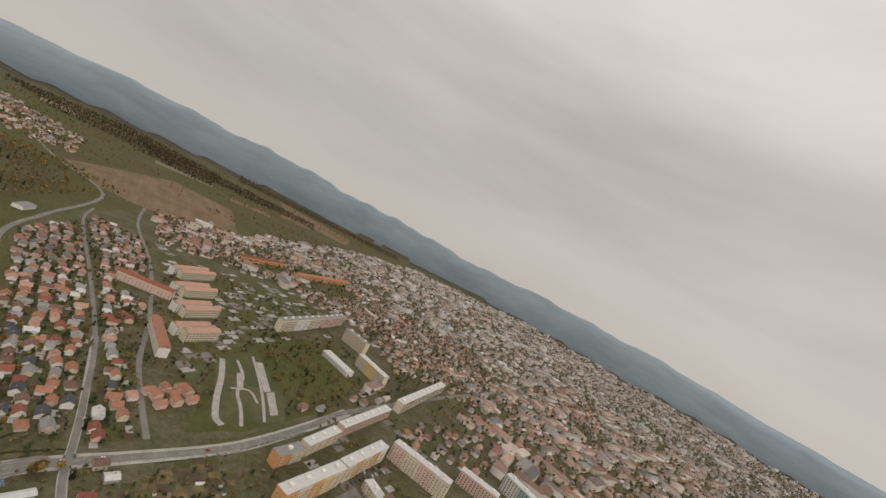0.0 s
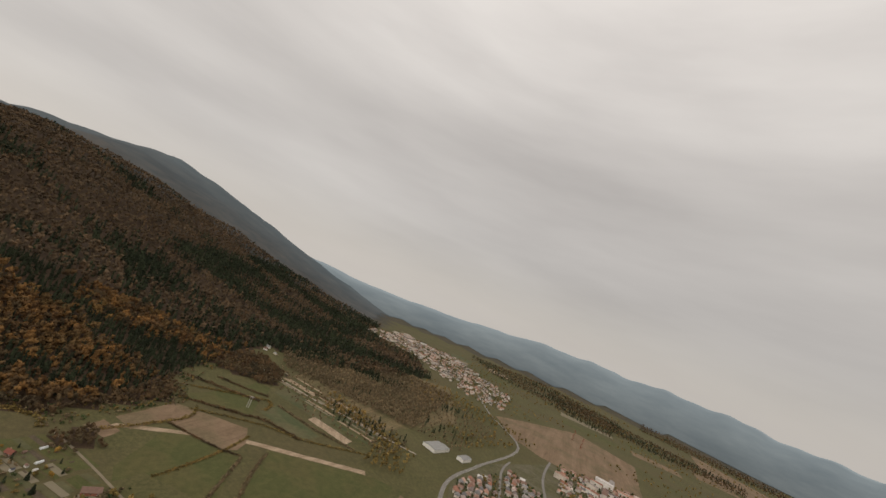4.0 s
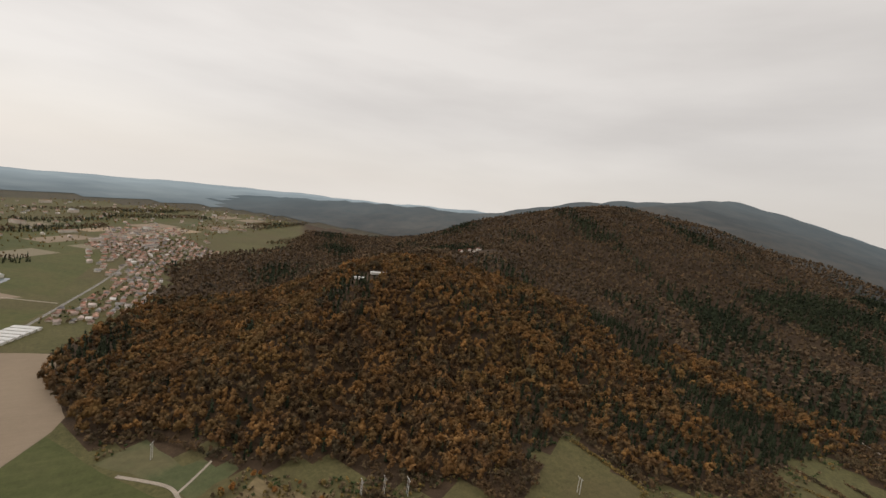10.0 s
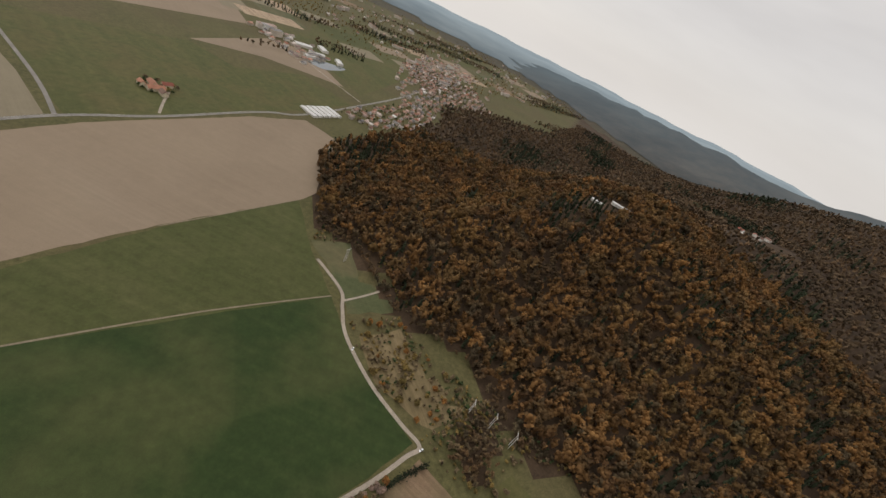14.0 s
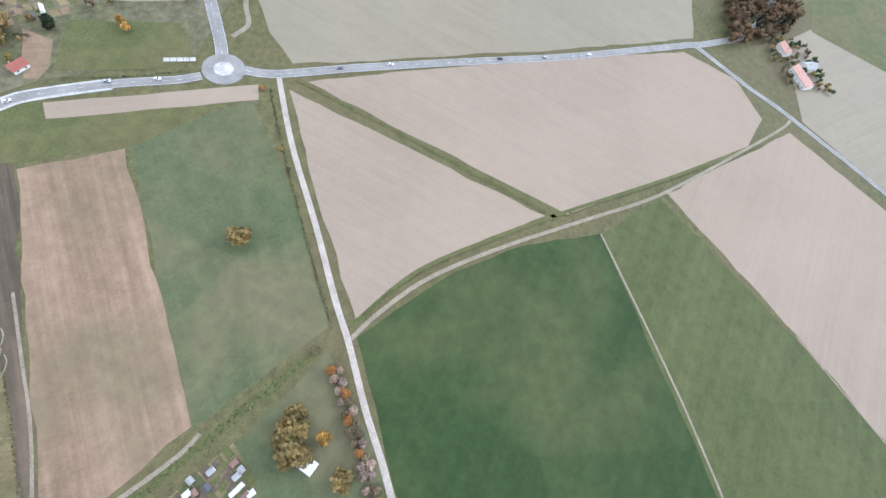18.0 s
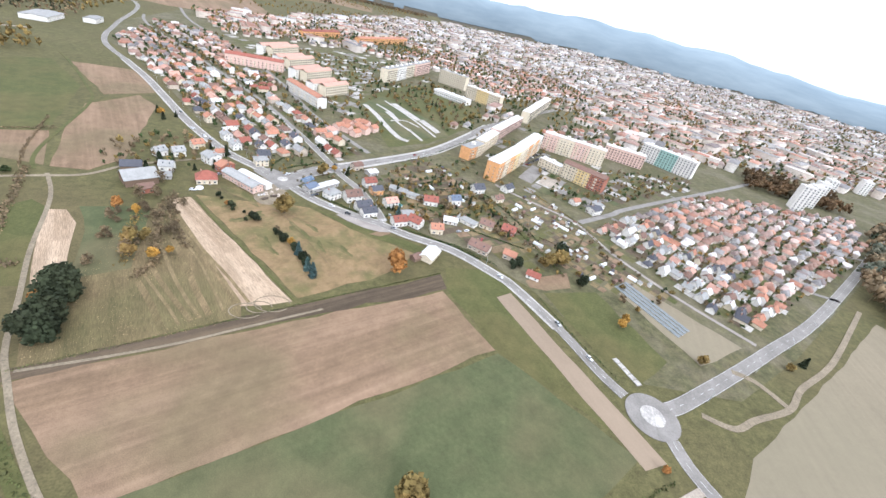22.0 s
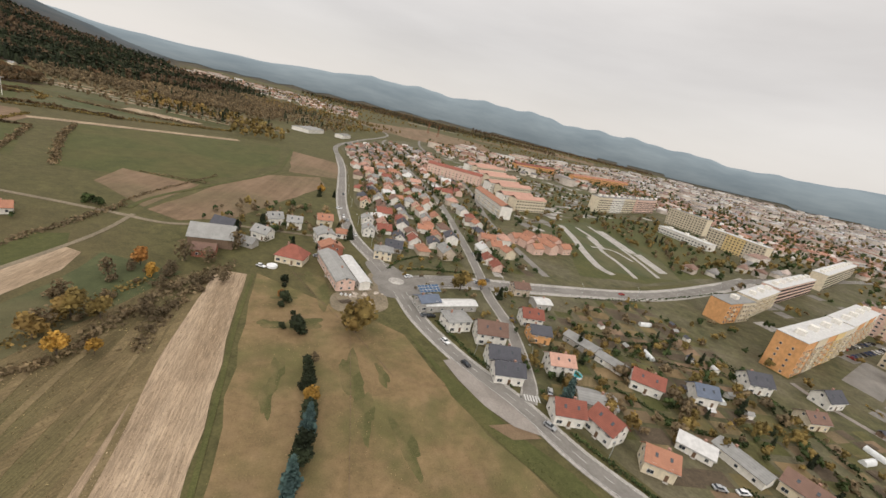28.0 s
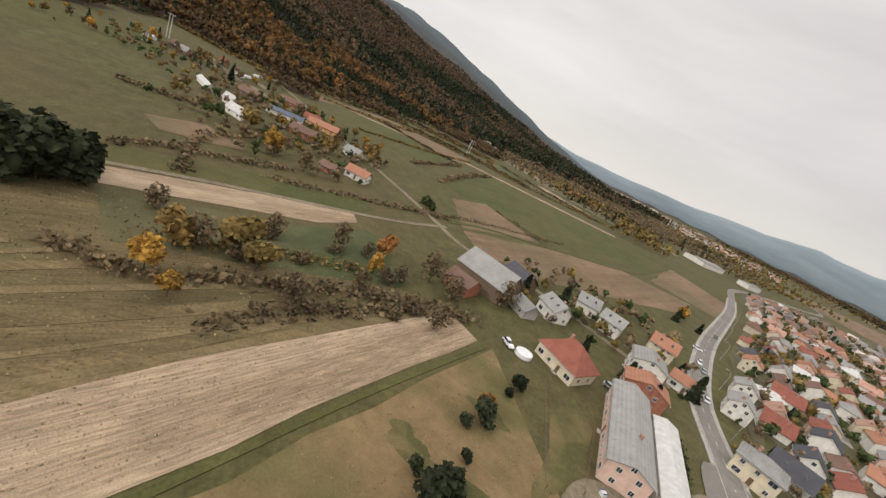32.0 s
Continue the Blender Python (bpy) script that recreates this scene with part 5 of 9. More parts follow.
KINDS = {
    "yellow": [tree_kind("tree", crown_cloud(3.2, 7.5, 340, 0.68, 6, True, 1.6), M["yellow"], 5.5, 0.22, "small tree with bright yellow autumn leaves") for _ in range(2)],
    "orange": [tree_kind("tree", crown_cloud(3.6, 8.0, 340, 0.72, 6, True, 1.6), M["orange"], 6.0, 0.25, "tree with orange autumn leaves") for _ in range(2)],
    "olive": [tree_kind("tree", crown_cloud(4.2, 8.5, 340, 0.8, 7, True, 1.4), M["olive"], 6.0, 0.28, "broad tree with olive brown autumn leaves") for _ in range(2)],
    "bare": [tree_kind("tree", crown_cloud(3.2, 7.0, 260, 0.55, 6, False, 1.4), M["bare"], 5.5, 0.2, "nearly leafless brown tree", limbs=8) for _ in range(2)],
    "pale": [tree_kind("tree", crown_cloud(3.1, 5.6, 300, 0.6, 6, True, 0.9), M["pale"], 4.2, 0.16, "small tree with pale pinkish twigs") for _ in range(2)],
    "fir": [tree_kind("fir_tree", fir_cloud(3.3, 9.6, 420, 0.9, 0.3), M["conifer"], 7.0, 0.2, "slender dark green fir tree", limbs=0) for _ in range(2)],
    "blue_fir": [tree_kind("fir_tree", fir_cloud(2.5, 8.5, 420, 0.7, 0.3), M["blue_fir"], 6.0, 0.2, "dense blue-green fir tree", limbs=0)],
    "pine": [tree_kind("pine_tree", crown_cloud(2.9, 6.8, 420, 0.62, 7, True, 0.4), M["conifer"], 5.0, 0.2, "bushy dark green pine tree", limbs=4) for _ in range(3)],
    "bush": [tree_kind("shrub", crown_cloud(1.6, 2.4, 120, 0.46, 4, True, 0.1), M["green_bush"], 1.2, 0.08, "dark green garden shrub", "shrub", 3) for _ in range(2)],
    "brown_bush": [tree_kind("shrub", crown_cloud(1.9, 2.8, 130, 0.46, 4, False, 0.1), M["bare"], 1.4, 0.08, "leafless brown shrub", "shrub", 5) for _ in range(2)],
}


def tree(kind, x, y, s=1.0, note="", group=""):
    name, tm, cm, label, cat = random.choice(KINDS[kind])
    if name == "shrub":
        ob = new(name, cm)
        ob.matrix_basis = pose(x, y, float(land(x, y)), 0, 0, random.uniform(0, 360))
        ob.scale = (s, s, s * random.uniform(0.9, 1.12))
        return tagged(ob, label + (" " + note if note else ""), cat, group)
    ob = thing(name, x, y, float(land(x, y)), random.uniform(0, 360), (label if not note else label.replace("small tree with bright", "tree with").replace(" autumn leaves", " leaves") + " " + note), cat, group)
    s *= 0.98 if name == "fir_tree" else 0.82
    ob.scale = (s, s, s * random.uniform(0.9, 1.12))
    part("trunk", tm, ob)
    part("crown", cm, ob)
    return ob


for x, y, k, s in [(9.5, -2.7, "olive", 1.85), (4.9, 130.4, "orange", 2.0), (-71.3, 185.2, "olive", 1.8), (-162.1, 165.1, "orange", 0.95), (-138.8, 130.4, "olive", 1.3), (-133.5, 135.4, "olive", 0.95), (-133.9, 119, "olive", 1.05), (-137.2, 122.1, "bare", 1.3),
                   (-122.3, 119, "yellow", 1.05), (-117.1, 125, "yellow", 0.75), (-159, 152, "bare", 1.1), (-150.5, 162.2, "yellow", 0.8), (-156.6, 179.7, "bare", 1.3), (-147.8, 109.7, "bare", 1.0), (-149.9, 185.5, "bare", 1.2), (-227.1, 117.7, "yellow", 1.3), (-255.8, 101.2, "olive", 1.2), (-284.9, 110.2, "yellow", 0.8), (-268.9, 137.8, "olive", 1.2),
                   (-365, 60.6, "fir", 0.9), (-385, 54.8, "fir", 0.7), (-220.6, 132.3, "bare", 1.2), (-289.9, 159.9, "olive", 1.3), (-55.5, 255.3, "olive", 1.5), (-168.3, 232.8, "fir", 1.1),
                   (-210.9, 334, "yellow", 1.1), (-205.9, 326.2, "fir", 0.7), (-184.8, 368, "olive", 1.1), (-217.1, 341, "fir", 0.8), (-200, 337, "fir", 0.6), (147.9, 103.1, "yellow", 0.9), (142.7, 98.2, "yellow", 1.0), (182, 73.1, "olive", 0.8),
                   (85.7, 150.8, "pine", 1.2), (91.3, 153.9, "pine", 1.25), (127.9, 168, "pine", 2.3), (133, 138.1, "pine", 1.5), (122.4, 158.9, "olive", 1.7), (113.3, 156, "olive", 1.5), (125.1, 163, "pine", 2.0), (6.6, 196, "blue_fir", 1.35), (260.4, 77.4, "fir", 0.8), (246.2, 73.8, "olive", 0.7),
                   (-47.9, 267, "yellow", 0.9), (-36.1, 263, "fir", 0.7), (118, 10, "orange", 0.55), (74.2, -11.2, "yellow", 0.4), (60.5, -18.8, "bare", 0.5), (-47.3, -53, "bare", 0.7), (-242.9, 189.6, "bush", 2.0), (-236.4, 191.3, "bush", 1.6),
                   (-170.4, 217.9, "fir", 0.9), (-155.5, 205.2, "bare", 1.3), (-165.8, 199.9, "bare", 1.0), (-94.4, -49.8, "olive", 1.75), (-84.4, -52.5, "olive", 1.6), (-88.4, -65.2, "yellow", 1.3), (-106.1, -76.8, "olive", 1.5), (-78.2, -50.4, "olive", 1.5), (-88.4, -45.7, "olive", 1.5), (-96.8, -56.6, "olive", 1.4),
                   (-84.1, -45.6, "yellow", 1.1), (-101, -49, "olive", 0.9), (-122.4, -88.1, "orange", 0.6), (-70.4, 160.5, "bare", 0.6)]:
    tree(k, x, y, s)
# the row of conifers in the paddock
for x, y, k, s in [(-41.8, 118.2, "blue_fir", 0.85), (-45.7, 123.9, "blue_fir", 0.8), (-47.5, 128.6, "pine", 0.75), (-50.3, 133.3, "pine", 0.7), (-53.2, 138.1, "blue_fir", 0.75), (-56, 141.9, "pine", 0.7), (-58.9, 145.8, "yellow", 0.62), (-63.9, 149.8, "pine", 0.75), (-66.8, 153.7, "pine", 0.6),
                   (-70.7, 157.7, "pine", 0.6), (-85.7, 170.1, "pine", 0.95), (-88.7, 173.3, "pine", 0.8), (-91.4, 168.6, "pine", 0.4), (-102.4, 179.3, "pine", 0.42), (-104.2, 183.4, "pine", 0.75), (-107.4, 184.7, "orange", 0.45), (-116.2, 195.6, "pine", 0.6), (-113.3, 192.3, "pine", 0.35), (-94.8, 177.7, "pine", 0.35)]:
    tree(k, x, y, s * (1.35 if x > -70 else 1.25), "in a row across the paddock", "conifers in the paddock")
# the dark grove by the stream
for i in range(19):
    s = i / 18
    tree("orange" if i == 10 else "pine", -137 - 11 * s + random.uniform(-5, 4), 58 + 35 * s + random.uniform(-3, 3), random.uniform(1.7, 2.3) if i != 10 else 1.3, "in the dark grove", "dark grove")
# leafless trees along the gravel track
for i in range(58):
    s = (i // 2) / 28
    tree(random.choice(["pale", "pale", "pale", "orange", "bare"]), -56 - s * 138 + random.uniform(-1.5, 1.5), -68 - s * 61 - 2 * math.sin(s * 3) + (i % 2) * 4.5 + random.uniform(-0.7, 0.7), random.uniform(0.72, 1.0), "in the row along the track", "trees along the track")
SPORTS = [(-41.6, 507), (7.8, 380), (73.5, 428), (62.8, 476), (-13.8, 570)]
small_crowns = [crown_cloud(2.9, 6.2, 70, 0.75, 5, True, 0.6) for _ in range(5)]
small_firs = [fir_cloud(2.2, 8.0, 80, 0.8, 0.3) for _ in range(3)]
# bushes at the field corners
for poly, n, kinds, lo, hi, note in [
        ([(-160.4, 169.2), (-132.3, 186), (-118, 150.2), (-140.1, 115.9), (-164.1, 139.4)], 34, ["bare", "brown_bush", "brown_bush", "brown_bush"], 0.6, 1.05, "in the rough strip"),
        ([(-181, -280.7), (-236.4, -294.1), (-285, -204.8), (-234, -159.2), (-195.6, -215.7)], 60, ["brown_bush", "bare", "olive", "orange"], 0.5, 1.0, "in the dry clearing"),
        ([(-232.6, -154.1), (-258.4, -117.8), (-298.4, -107.1), (-336, -147.5), (-304.1, -198.3)], 55, ["bare", "olive", "brown_bush"], 0.6, 1.0, "at the forest edge"),
        ([(-345, -56.1), (-404, -46.1), (-448, 55.4), (-421, 101.5), (-367, 57.5), (-314, -7.4)], 55, ["bare", "olive", "brown_bush", "fir", "yellow"], 0.5, 1.0, "round the farm gardens"),
        ([(-277, 132.3), (-349, 89.6), (-388, 131.1), (-332, 180.3)], 22, ["bare", "olive", "yellow", "bush"], 0.5, 0.9, "by the farm"),
        ([(-155.1, 208.4), (-170.5, 269.7), (-146.3, 280.5), (-116, 249), (-142.2, 217.3)], 22, ["bush", "bare", "fir", "brown_bush"], 0.5, 0.9, "between the houses"),
        ([(-15.1, 210.4), (-1, 200.2), (61.2, 199.7), (106.6, 180.3), (98.6, 231.2), (62.6, 294.7), (7.1, 283.5)], 150, ["bush", "olive", "bare", "bush", "olive", "fir"], 0.45, 1.0, "in a garden"),
        ([(97.1, 163.8), (159.1, 219.4), (184.5, 187.8), (210.9, 127.7), (151.3, 107.3), (101.2, 137.7)], 46, ["bush", "olive", "bare", "brown_bush"], 0.4, 0.85, "among the allotments"),
        ([(-185, 351), (-113.8, 273.6), (-51, 289.3), (-97, 437), (-265.9, 734), (-395, 737), (-288.5, 485)], 190, ["bush", "olive", "bare", "bush", "fir", "olive"], 0.5, 1.0, "in a garden"),
        ([(-49, 383), (-11.1, 354), (112.2, 490), (77.9, 732), (-38.7, 663), (-18.4, 466)], 70, ["olive", "bare", "olive", "fir", "bush"], 0.7, 1.2, "near the flats")]:
    xs, ys = np.array([p[0] for p in poly]), np.array([p[1] for p in poly])
    if note in ("in a garden", "among the allotments", "near the flats", "round the farm gardens", "at the forest edge"):
        gx_, gy_ = rng.uniform(xs.min(), xs.max(), n * 6), rng.uniform(ys.min(), ys.max(), n * 6)
        k = inside(poly, gx_, gy_) & ~inside(SPORTS, gx_, gy_)
        gx_, gy_ = gx_[k][:n], gy_[k][:n]
        w_ = rng.integers(len(kinds), size=len(gx_))
        for i, kd in enumerate(kinds):
            plant("trees", gx_[w_ == i], gy_[w_ == i], small_firs if kd == "fir" else small_crowns, M[{"fir": "conifer", "bush": "green_bush", "brown_bush": "bare"}.get(kd, kd)], lo * (0.6 if "bush" in kd else 1.0), hi * (0.6 if "bush" in kd else 1.0), "small trees and shrubs " + note, category="trees")
        continue
    got = 0
    while got < n:
        x, y = rng.uniform(xs.min(), xs.max()), rng.uniform(ys.min(), ys.max())
        if inside(poly, np.array([x]), np.array([y]))[0] and not inside(SPORTS, np.array([x]), np.array([y]))[0]:
            tree(kinds[int(rng.integers(len(kinds)))], float(x), float(y), float(rng.uniform(lo, hi)), note)
            got += 1


# ---- hedges, ditches and grass banks ----
def hedge(pts, width, height, mat, label, gap=0.9, size=0.5):
    line = smooth_line(pts, 6)
    C = []
    for a, b in zip(line, line[1:]):
        L = math.hypot(b[0] - a[0], b[1] - a[1])
        n = max(1, int(L / gap))
        for i in range(n):
            for _ in range(4):
                t = (i + rng.uniform()) / n
                C.append((a[0] + (b[0] - a[0]) * t + rng.normal() * width * 0.3, a[1] + (b[1] - a[1]) * t + rng.normal() * width * 0.3, 0))
    C = np.array(C)
    C[:, 2] = land(C[:, 0], C[:, 1]) + rng.uniform(0.1, 1, len(C)) * height * (0.7 + 0.4 * np.sin(C[:, 0] * 0.21) * np.sin(C[:, 1] * 0.17))
    v, t = leaf_quads(C, size)
    return tagged(new("hedge", quick_mesh("hedge", v, t, 3, mat)), label, "hedge", kind="stuff")


M["bank"] = foliage("rank_green_grass", [(0.056, 0.068, 0.025), (0.080, 0.088, 0.033), (0.105, 0.100, 0.043)], 0.25, 0.25)
hedge([(131.8, -8.5), (118, -46.4), (100.7, -92.1), (82.9, -136.1), (58.7, -199.1)], 1.8, 0.5, M["bank"], "overgrown ditch between fields", 1.6, 0.5)
hedge([(-157.2, 56), (-123, 17), (-72.6, -29.6), (-45, -56)], 4.0, 0.7, M["bank"], "overgrown stream bank", 1.2, 0.6)
hedge([(-33.7, -68.1), (2.2, -102.6), (33, -152.3), (59.7, -201.3), (110.9, -302.1), (163.7, -398)], 1.8, 0.35, M["bank"], "tufts of grass beside the dirt track", 1.8, 0.5)
hedge([(-138.1, 43.9), (-46.2, 92.8), (33.7, 134.5)], 1.4, 0.35, M["bank"], "rough grass edge of the field", 0.5, 0.35)
hedge([(120.2, 5.9), (76.2, -11.3), (22.5, -34.1), (-34.2, -60)], 1.8, 0.9, M["bank"], "grass verge with shrubs beside the track", 0.8, 0.5)
hedge([(-110.8, 131.9), (-123.1, 146.4), (-133.6, 165.4), (-142.1, 191.1)], 5.0, 1.8, M["bare"], "brown leafless scrub along the rough strip", 0.42, 0.7)
hedge([(-177.2, 85.2), (-189.1, 91.3), (-196, 100.9), (-203.6, 114), (-214.8, 127.6)], 4.0, 2.6, M["bare"], "dark leafless hedge beside the stubble", 0.5, 0.7)
hedge([(-54.8, -64), (-92.6, -84.5), (-143, -102.5), (-194.6, -121)], 2.0, 1.4, M["bare"], "leafless hedge along the gravel track", 0.6, 0.6)
hedge([(-192, -124.5), (-211.4, -132.8), (-231.9, -139)], 4.0, 4.5, M["conifer"], "dark conifer hedge beside the track", 0.3, 0.8)
hedge([(-51.9, 216.7), (-31.5, 203.7), (-11.2, 194.6)], 1.3, 1.5, M["green_bush"], "clipped green garden hedge along the road", 0.35, 0.45)
hedge([(10.8, 184.4), (24.1, 178.3), (46.7, 168.4), (63.3, 155.5)], 1.3, 1.4, M["green_bush"], "green garden hedge along the road", 0.35, 0.45)
hedge([(41.4, 223.1), (60.6, 242.1), (77.2, 259.8)], 1.3, 1.5, M["green_bush"], "green hedge between gardens", 0.35, 0.45)
hedge([(22.4, 222.2), (47.7, 215.8), (67.5, 221.2)], 1.3, 1.4, M["green_bush"], "green hedge between gardens", 0.35, 0.45)
hedge([(2.7, 260.5), (33.2, 270.9), (53.6, 295.7)], 1.6, 1.8, M["green_bush"], "green hedge between gardens", 0.35, 0.5)
hedge([(-94.5, 247.1), (-96.4, 263.1), (-92.1, 279.8)], 1.3, 1.4, M["green_bush"], "green hedge before the houses", 0.35, 0.45)
hedge([(-87.5, 255.5), (-74, 270.2), (-57.2, 283.9)], 1.2, 1.2, M["green_bush"], "green hedge along the avenue", 0.35, 0.45)
hedge([(61, 195.5), (83, 185.8), (102.9, 177.1)], 1.3, 1.5, M["green_bush"], "green hedge between gardens", 0.35, 0.45)
hedge([(-114.4, 242.7), (-100.1, 232.3), (-90.2, 223)], 2.0, 1.6, M["green_bush"], "shrubs behind the workshop", 0.4, 0.5)
hedge([(-253.5, 48.3), (-252.7, 59), (-257.9, 70.9), (-272.6, 78.8)], 4.0, 2.6, M["bare"], "brown hedge in the farm gardens", 0.5, 0.7)
hedge([(-391, 150.2), (-415, 186.4), (-455, 238), (-491, 273.6)], 4.0, 2.5, M["olive"], "hedgerow between the pastures", 0.6, 0.9)
hedge([(-342, 190.4), (-382, 216.6), (-434, 250.5)], 4.0, 2.5, M["bare"], "hedgerow between the pastures", 0.6, 0.9)
hedge([(-238, -71.5), (-285.4, -38.8), (-336, -55.5), (-349, -80.5)], 4.0, 2.4, M["bare"], "brown hedgerow round the plot", 0.6, 0.8)
hedge([(-181.1, 42.6), (-234.8, -21.5), (-292, -31.6)], 4.0, 2.4, M["olive"], "hedgerow along the brown plot", 0.6, 0.8)
hedge([(-533, -40.3), (-503, 42.3), (-476, 50.3)], 6.0, 4.0, M["olive"], "bushes along the forest meadow", 0.6, 1.1)
hedge([(-645, 215.5), (-624, 337), (-581, 321.9)], 6.0, 3.5, M["olive"], "bushes along the pasture", 0.8, 1.1)
hedge([(-124, 103), (-121, 119), (-127, 131), (-133, 147), (-141, 169), (-142, 185)], 5.0, 1.9, M["bare"], "brown leafless scrub along the rough field", 0.38, 0.7)
hedge([(-133, 112), (-138, 124), (-143, 138), (-150, 160)], 5.0, 2.4, M["olive"], "olive brown scrub along the rough field", 0.6, 0.6)
hedge([(-690, 214), (-652, 268), (-617, 322)], 6.0, 4.0, M["autumn_edge"], "dark hedgerow between the pastures", 0.5, 1.1)
hedge([(-702, 268), (-660, 318), (-642, 345)], 5.0, 3.5, M["autumn_edge"], "dark hedgerow between the pastures", 0.5, 1.1)
hedge([(-600, 194), (-560, 274), (-545, 312), (-490, 350)], 6.0, 4.0, M["autumn_edge"], "dark hedgerow beside the pasture", 0.5, 1.1)
hedge([(-512, 174), (-452, 228), (-440, 250)], 4.0, 2.5, M["autumn_edge"], "dark hedgerow beside the brown plot", 0.5, 0.9)
hedge([(-608, 354), (-520, 400), (-470, 440)], 5.0, 3.0, M["bare"], "brown hedgerow along the dry strip", 0.6, 1.0)
hedge([(-236.1, 200.7), (-252.2, 232.3), (-274.2, 291)], 2.2, 1.6, M["bare"], "brown hedge in the field", 0.7)
hedge([(-294.4, 246.7), (-255.7, 269.3)], 3.0, 2.0, M["bare"], "brown scrub hedge", 0.6)
hedge([(-316.6, 210), (-348, 226.9), (-397, 253.2), (-448, 288.9)], 4.5, 3.5, M["bare"], "brown hedge of leafless shrubs", 0.6, 0.8)
hedge([(-196.5, 123.8), (-221.1, 175.9), (-232.4, 200.3)], 4.0, 1.8, M["bare"], "leafless hedge", 0.6, 0.7)
hedge([(-173.5, 105.3), (-217.4, 96.4), (-259.7, 117.4), (-282.9, 135.1)], 4.0, 2.2, M["bare"], "dark leafless hedge by the farm", 0.6, 0.7)
hedge([(-560, 205.3), (-531, 298.1), (-489, 362), (-458, 457)], 5.0, 3.0, M["olive"], "line of bushes between fields", 0.8, 1.0)
hedge([(-481, 99), (-528, 194.8), (-569, 217.1)], 5.0, 3.0, M["olive"], "line of bushes between plots", 0.8, 1.0)
hedge([(93.2, 232.3), (111.2, 186), (124.1, 145.8)], 2.0, 1.0, M["bank"], "grassy ditch through the gardens", 0.7, 0.6)
hedge([(76.2, 284.4), (93.2, 232.3)], 2.0, 1.2, M["green_bush"], "clipped green hedge", 0.5, 0.45)
hedge([(96.5, 118.8), (108.2, 85.7), (120.7, 57.1)], 1.2, 0.8, M["green_bush"], "low shrubs along the road", 1.6, 0.5)
hedge([(72, 293), (94, 256), (110, 215), (120, 187)], 1.6, 1.9, M["green_bush"], "clipped dark hedge along the gardens", 0.8, 0.55)
hedge([(137, 301), (152, 270), (172, 231), (177, 194)], 1.3, 1.6, M["olive"], "brown hedge along the allotments", 0.9, 0.5)
hedge([(121, 197), (148, 188), (173, 221)], 1.0, 1.4, M["bare"], "leafless hedge between the allotments", 0.9, 0.5)
hedge([(30, 176), (52, 168), (74, 150)], 1.2, 1.5, M["green_bush"], "low garden hedge along the road", 0.9, 0.5)
hedge([(24, 252), (45, 262), (72, 274)], 1.2, 1.6, M["green_bush"], "garden hedge behind the houses", 0.9, 0.5)
hedge([(60, 225), (80, 236), (98, 248)], 1.2, 1.6, M["olive"], "brown garden hedge behind the houses", 0.9, 0.5)
hedge([(-0.2, 303.2), (44.1, 349), (102.9, 432)], 1.4, 1.6, M["green_bush"], "row of young trees along the avenue", 1.8, 0.6)
hedge([(-702, 460), (-614, 500), (-494, 566)], 6.0, 3.0, M["bare"], "scrub along the railway", 0.7, 1.2)
# water in the pond by the village
M["water"] = plain("pond_water", (0.10, 0.12, 0.13), 0.08, var=0.1, spec=0.6)
field("water", [(-154, -1150), (-200, -1190), (-262, -1195), (-215, -1130), (-185, -1121)], M["water"], 0.16, label="pale village pond", category="pond", curved=True)

# ---- buildings ----
ROOFS = {"orange": tiled("orange_roof_tiles", (0.34, 0.165, 0.105)), "red": tiled("red_roof_tiles", (0.235, 0.085, 0.06)), "brown": tiled("brown_roof_tiles", (0.17, 0.105, 0.08)),
         "dark": tiled("dark_grey_roof_tiles", (0.075, 0.075, 0.085)), "grey": tiled("weathered_grey_roof", (0.27, 0.265, 0.25)), "white": plain("white_sheet_roof", (0.52, 0.51, 0.49), 0.5, weather=0.3), "pink": tiled("faded_pink_roof_tiles", (0.42, 0.25, 0.19)),
         "blue": tiled("slate_blue_roof", (0.11, 0.13, 0.17))}
WALLS = {"white": plain("white_render", (0.70, 0.67, 0.61), 0.85, weather=0.35), "cream": plain("cream_render", (0.62, 0.54, 0.40), 0.85, weather=0.35), "beige": plain("beige_render", (0.50, 0.42, 0.33), 0.85, weather=0.4),
         "yellow": plain("yellow_render", (0.66, 0.50, 0.24), 0.85, weather=0.3), "orange": plain("orange_render", (0.62, 0.33, 0.14), 0.85, weather=0.3), "grey": plain("grey_render", (0.38, 0.36, 0.33), 0.9, weather=0.4),
         "pink": plain("pale_pink_render", (0.62, 0.44, 0.36), 0.85, weather=0.3), "brick": plain("brick_red_render", (0.32, 0.13, 0.085), 0.9, var=0.3, weather=0.4), "green": plain("pale_green_render", (0.30, 0.44, 0.38), 0.85, weather=0.3),
         "wood": plain("weathered_boards", (0.16, 0.11, 0.075), 0.9, var=0.35, scale=2)}
M["glass"] = plain("window_glass", (0.035, 0.042, 0.050), 0.12, var=0.3, spec=0.6)
M["frame"] = plain("window_frame", (0.62, 0.60, 0.56), 0.6)
M["door"] = plain("door_wood", (0.14, 0.085, 0.05), 0.6)
M["metal"] = plain("galvanised_metal", (0.45, 0.46, 0.46), 0.45, metal=0.6)
M["chimney"] = plain("chimney_brick", (0.34, 0.20, 0.15), 0.9, var=0.3, scale=3)


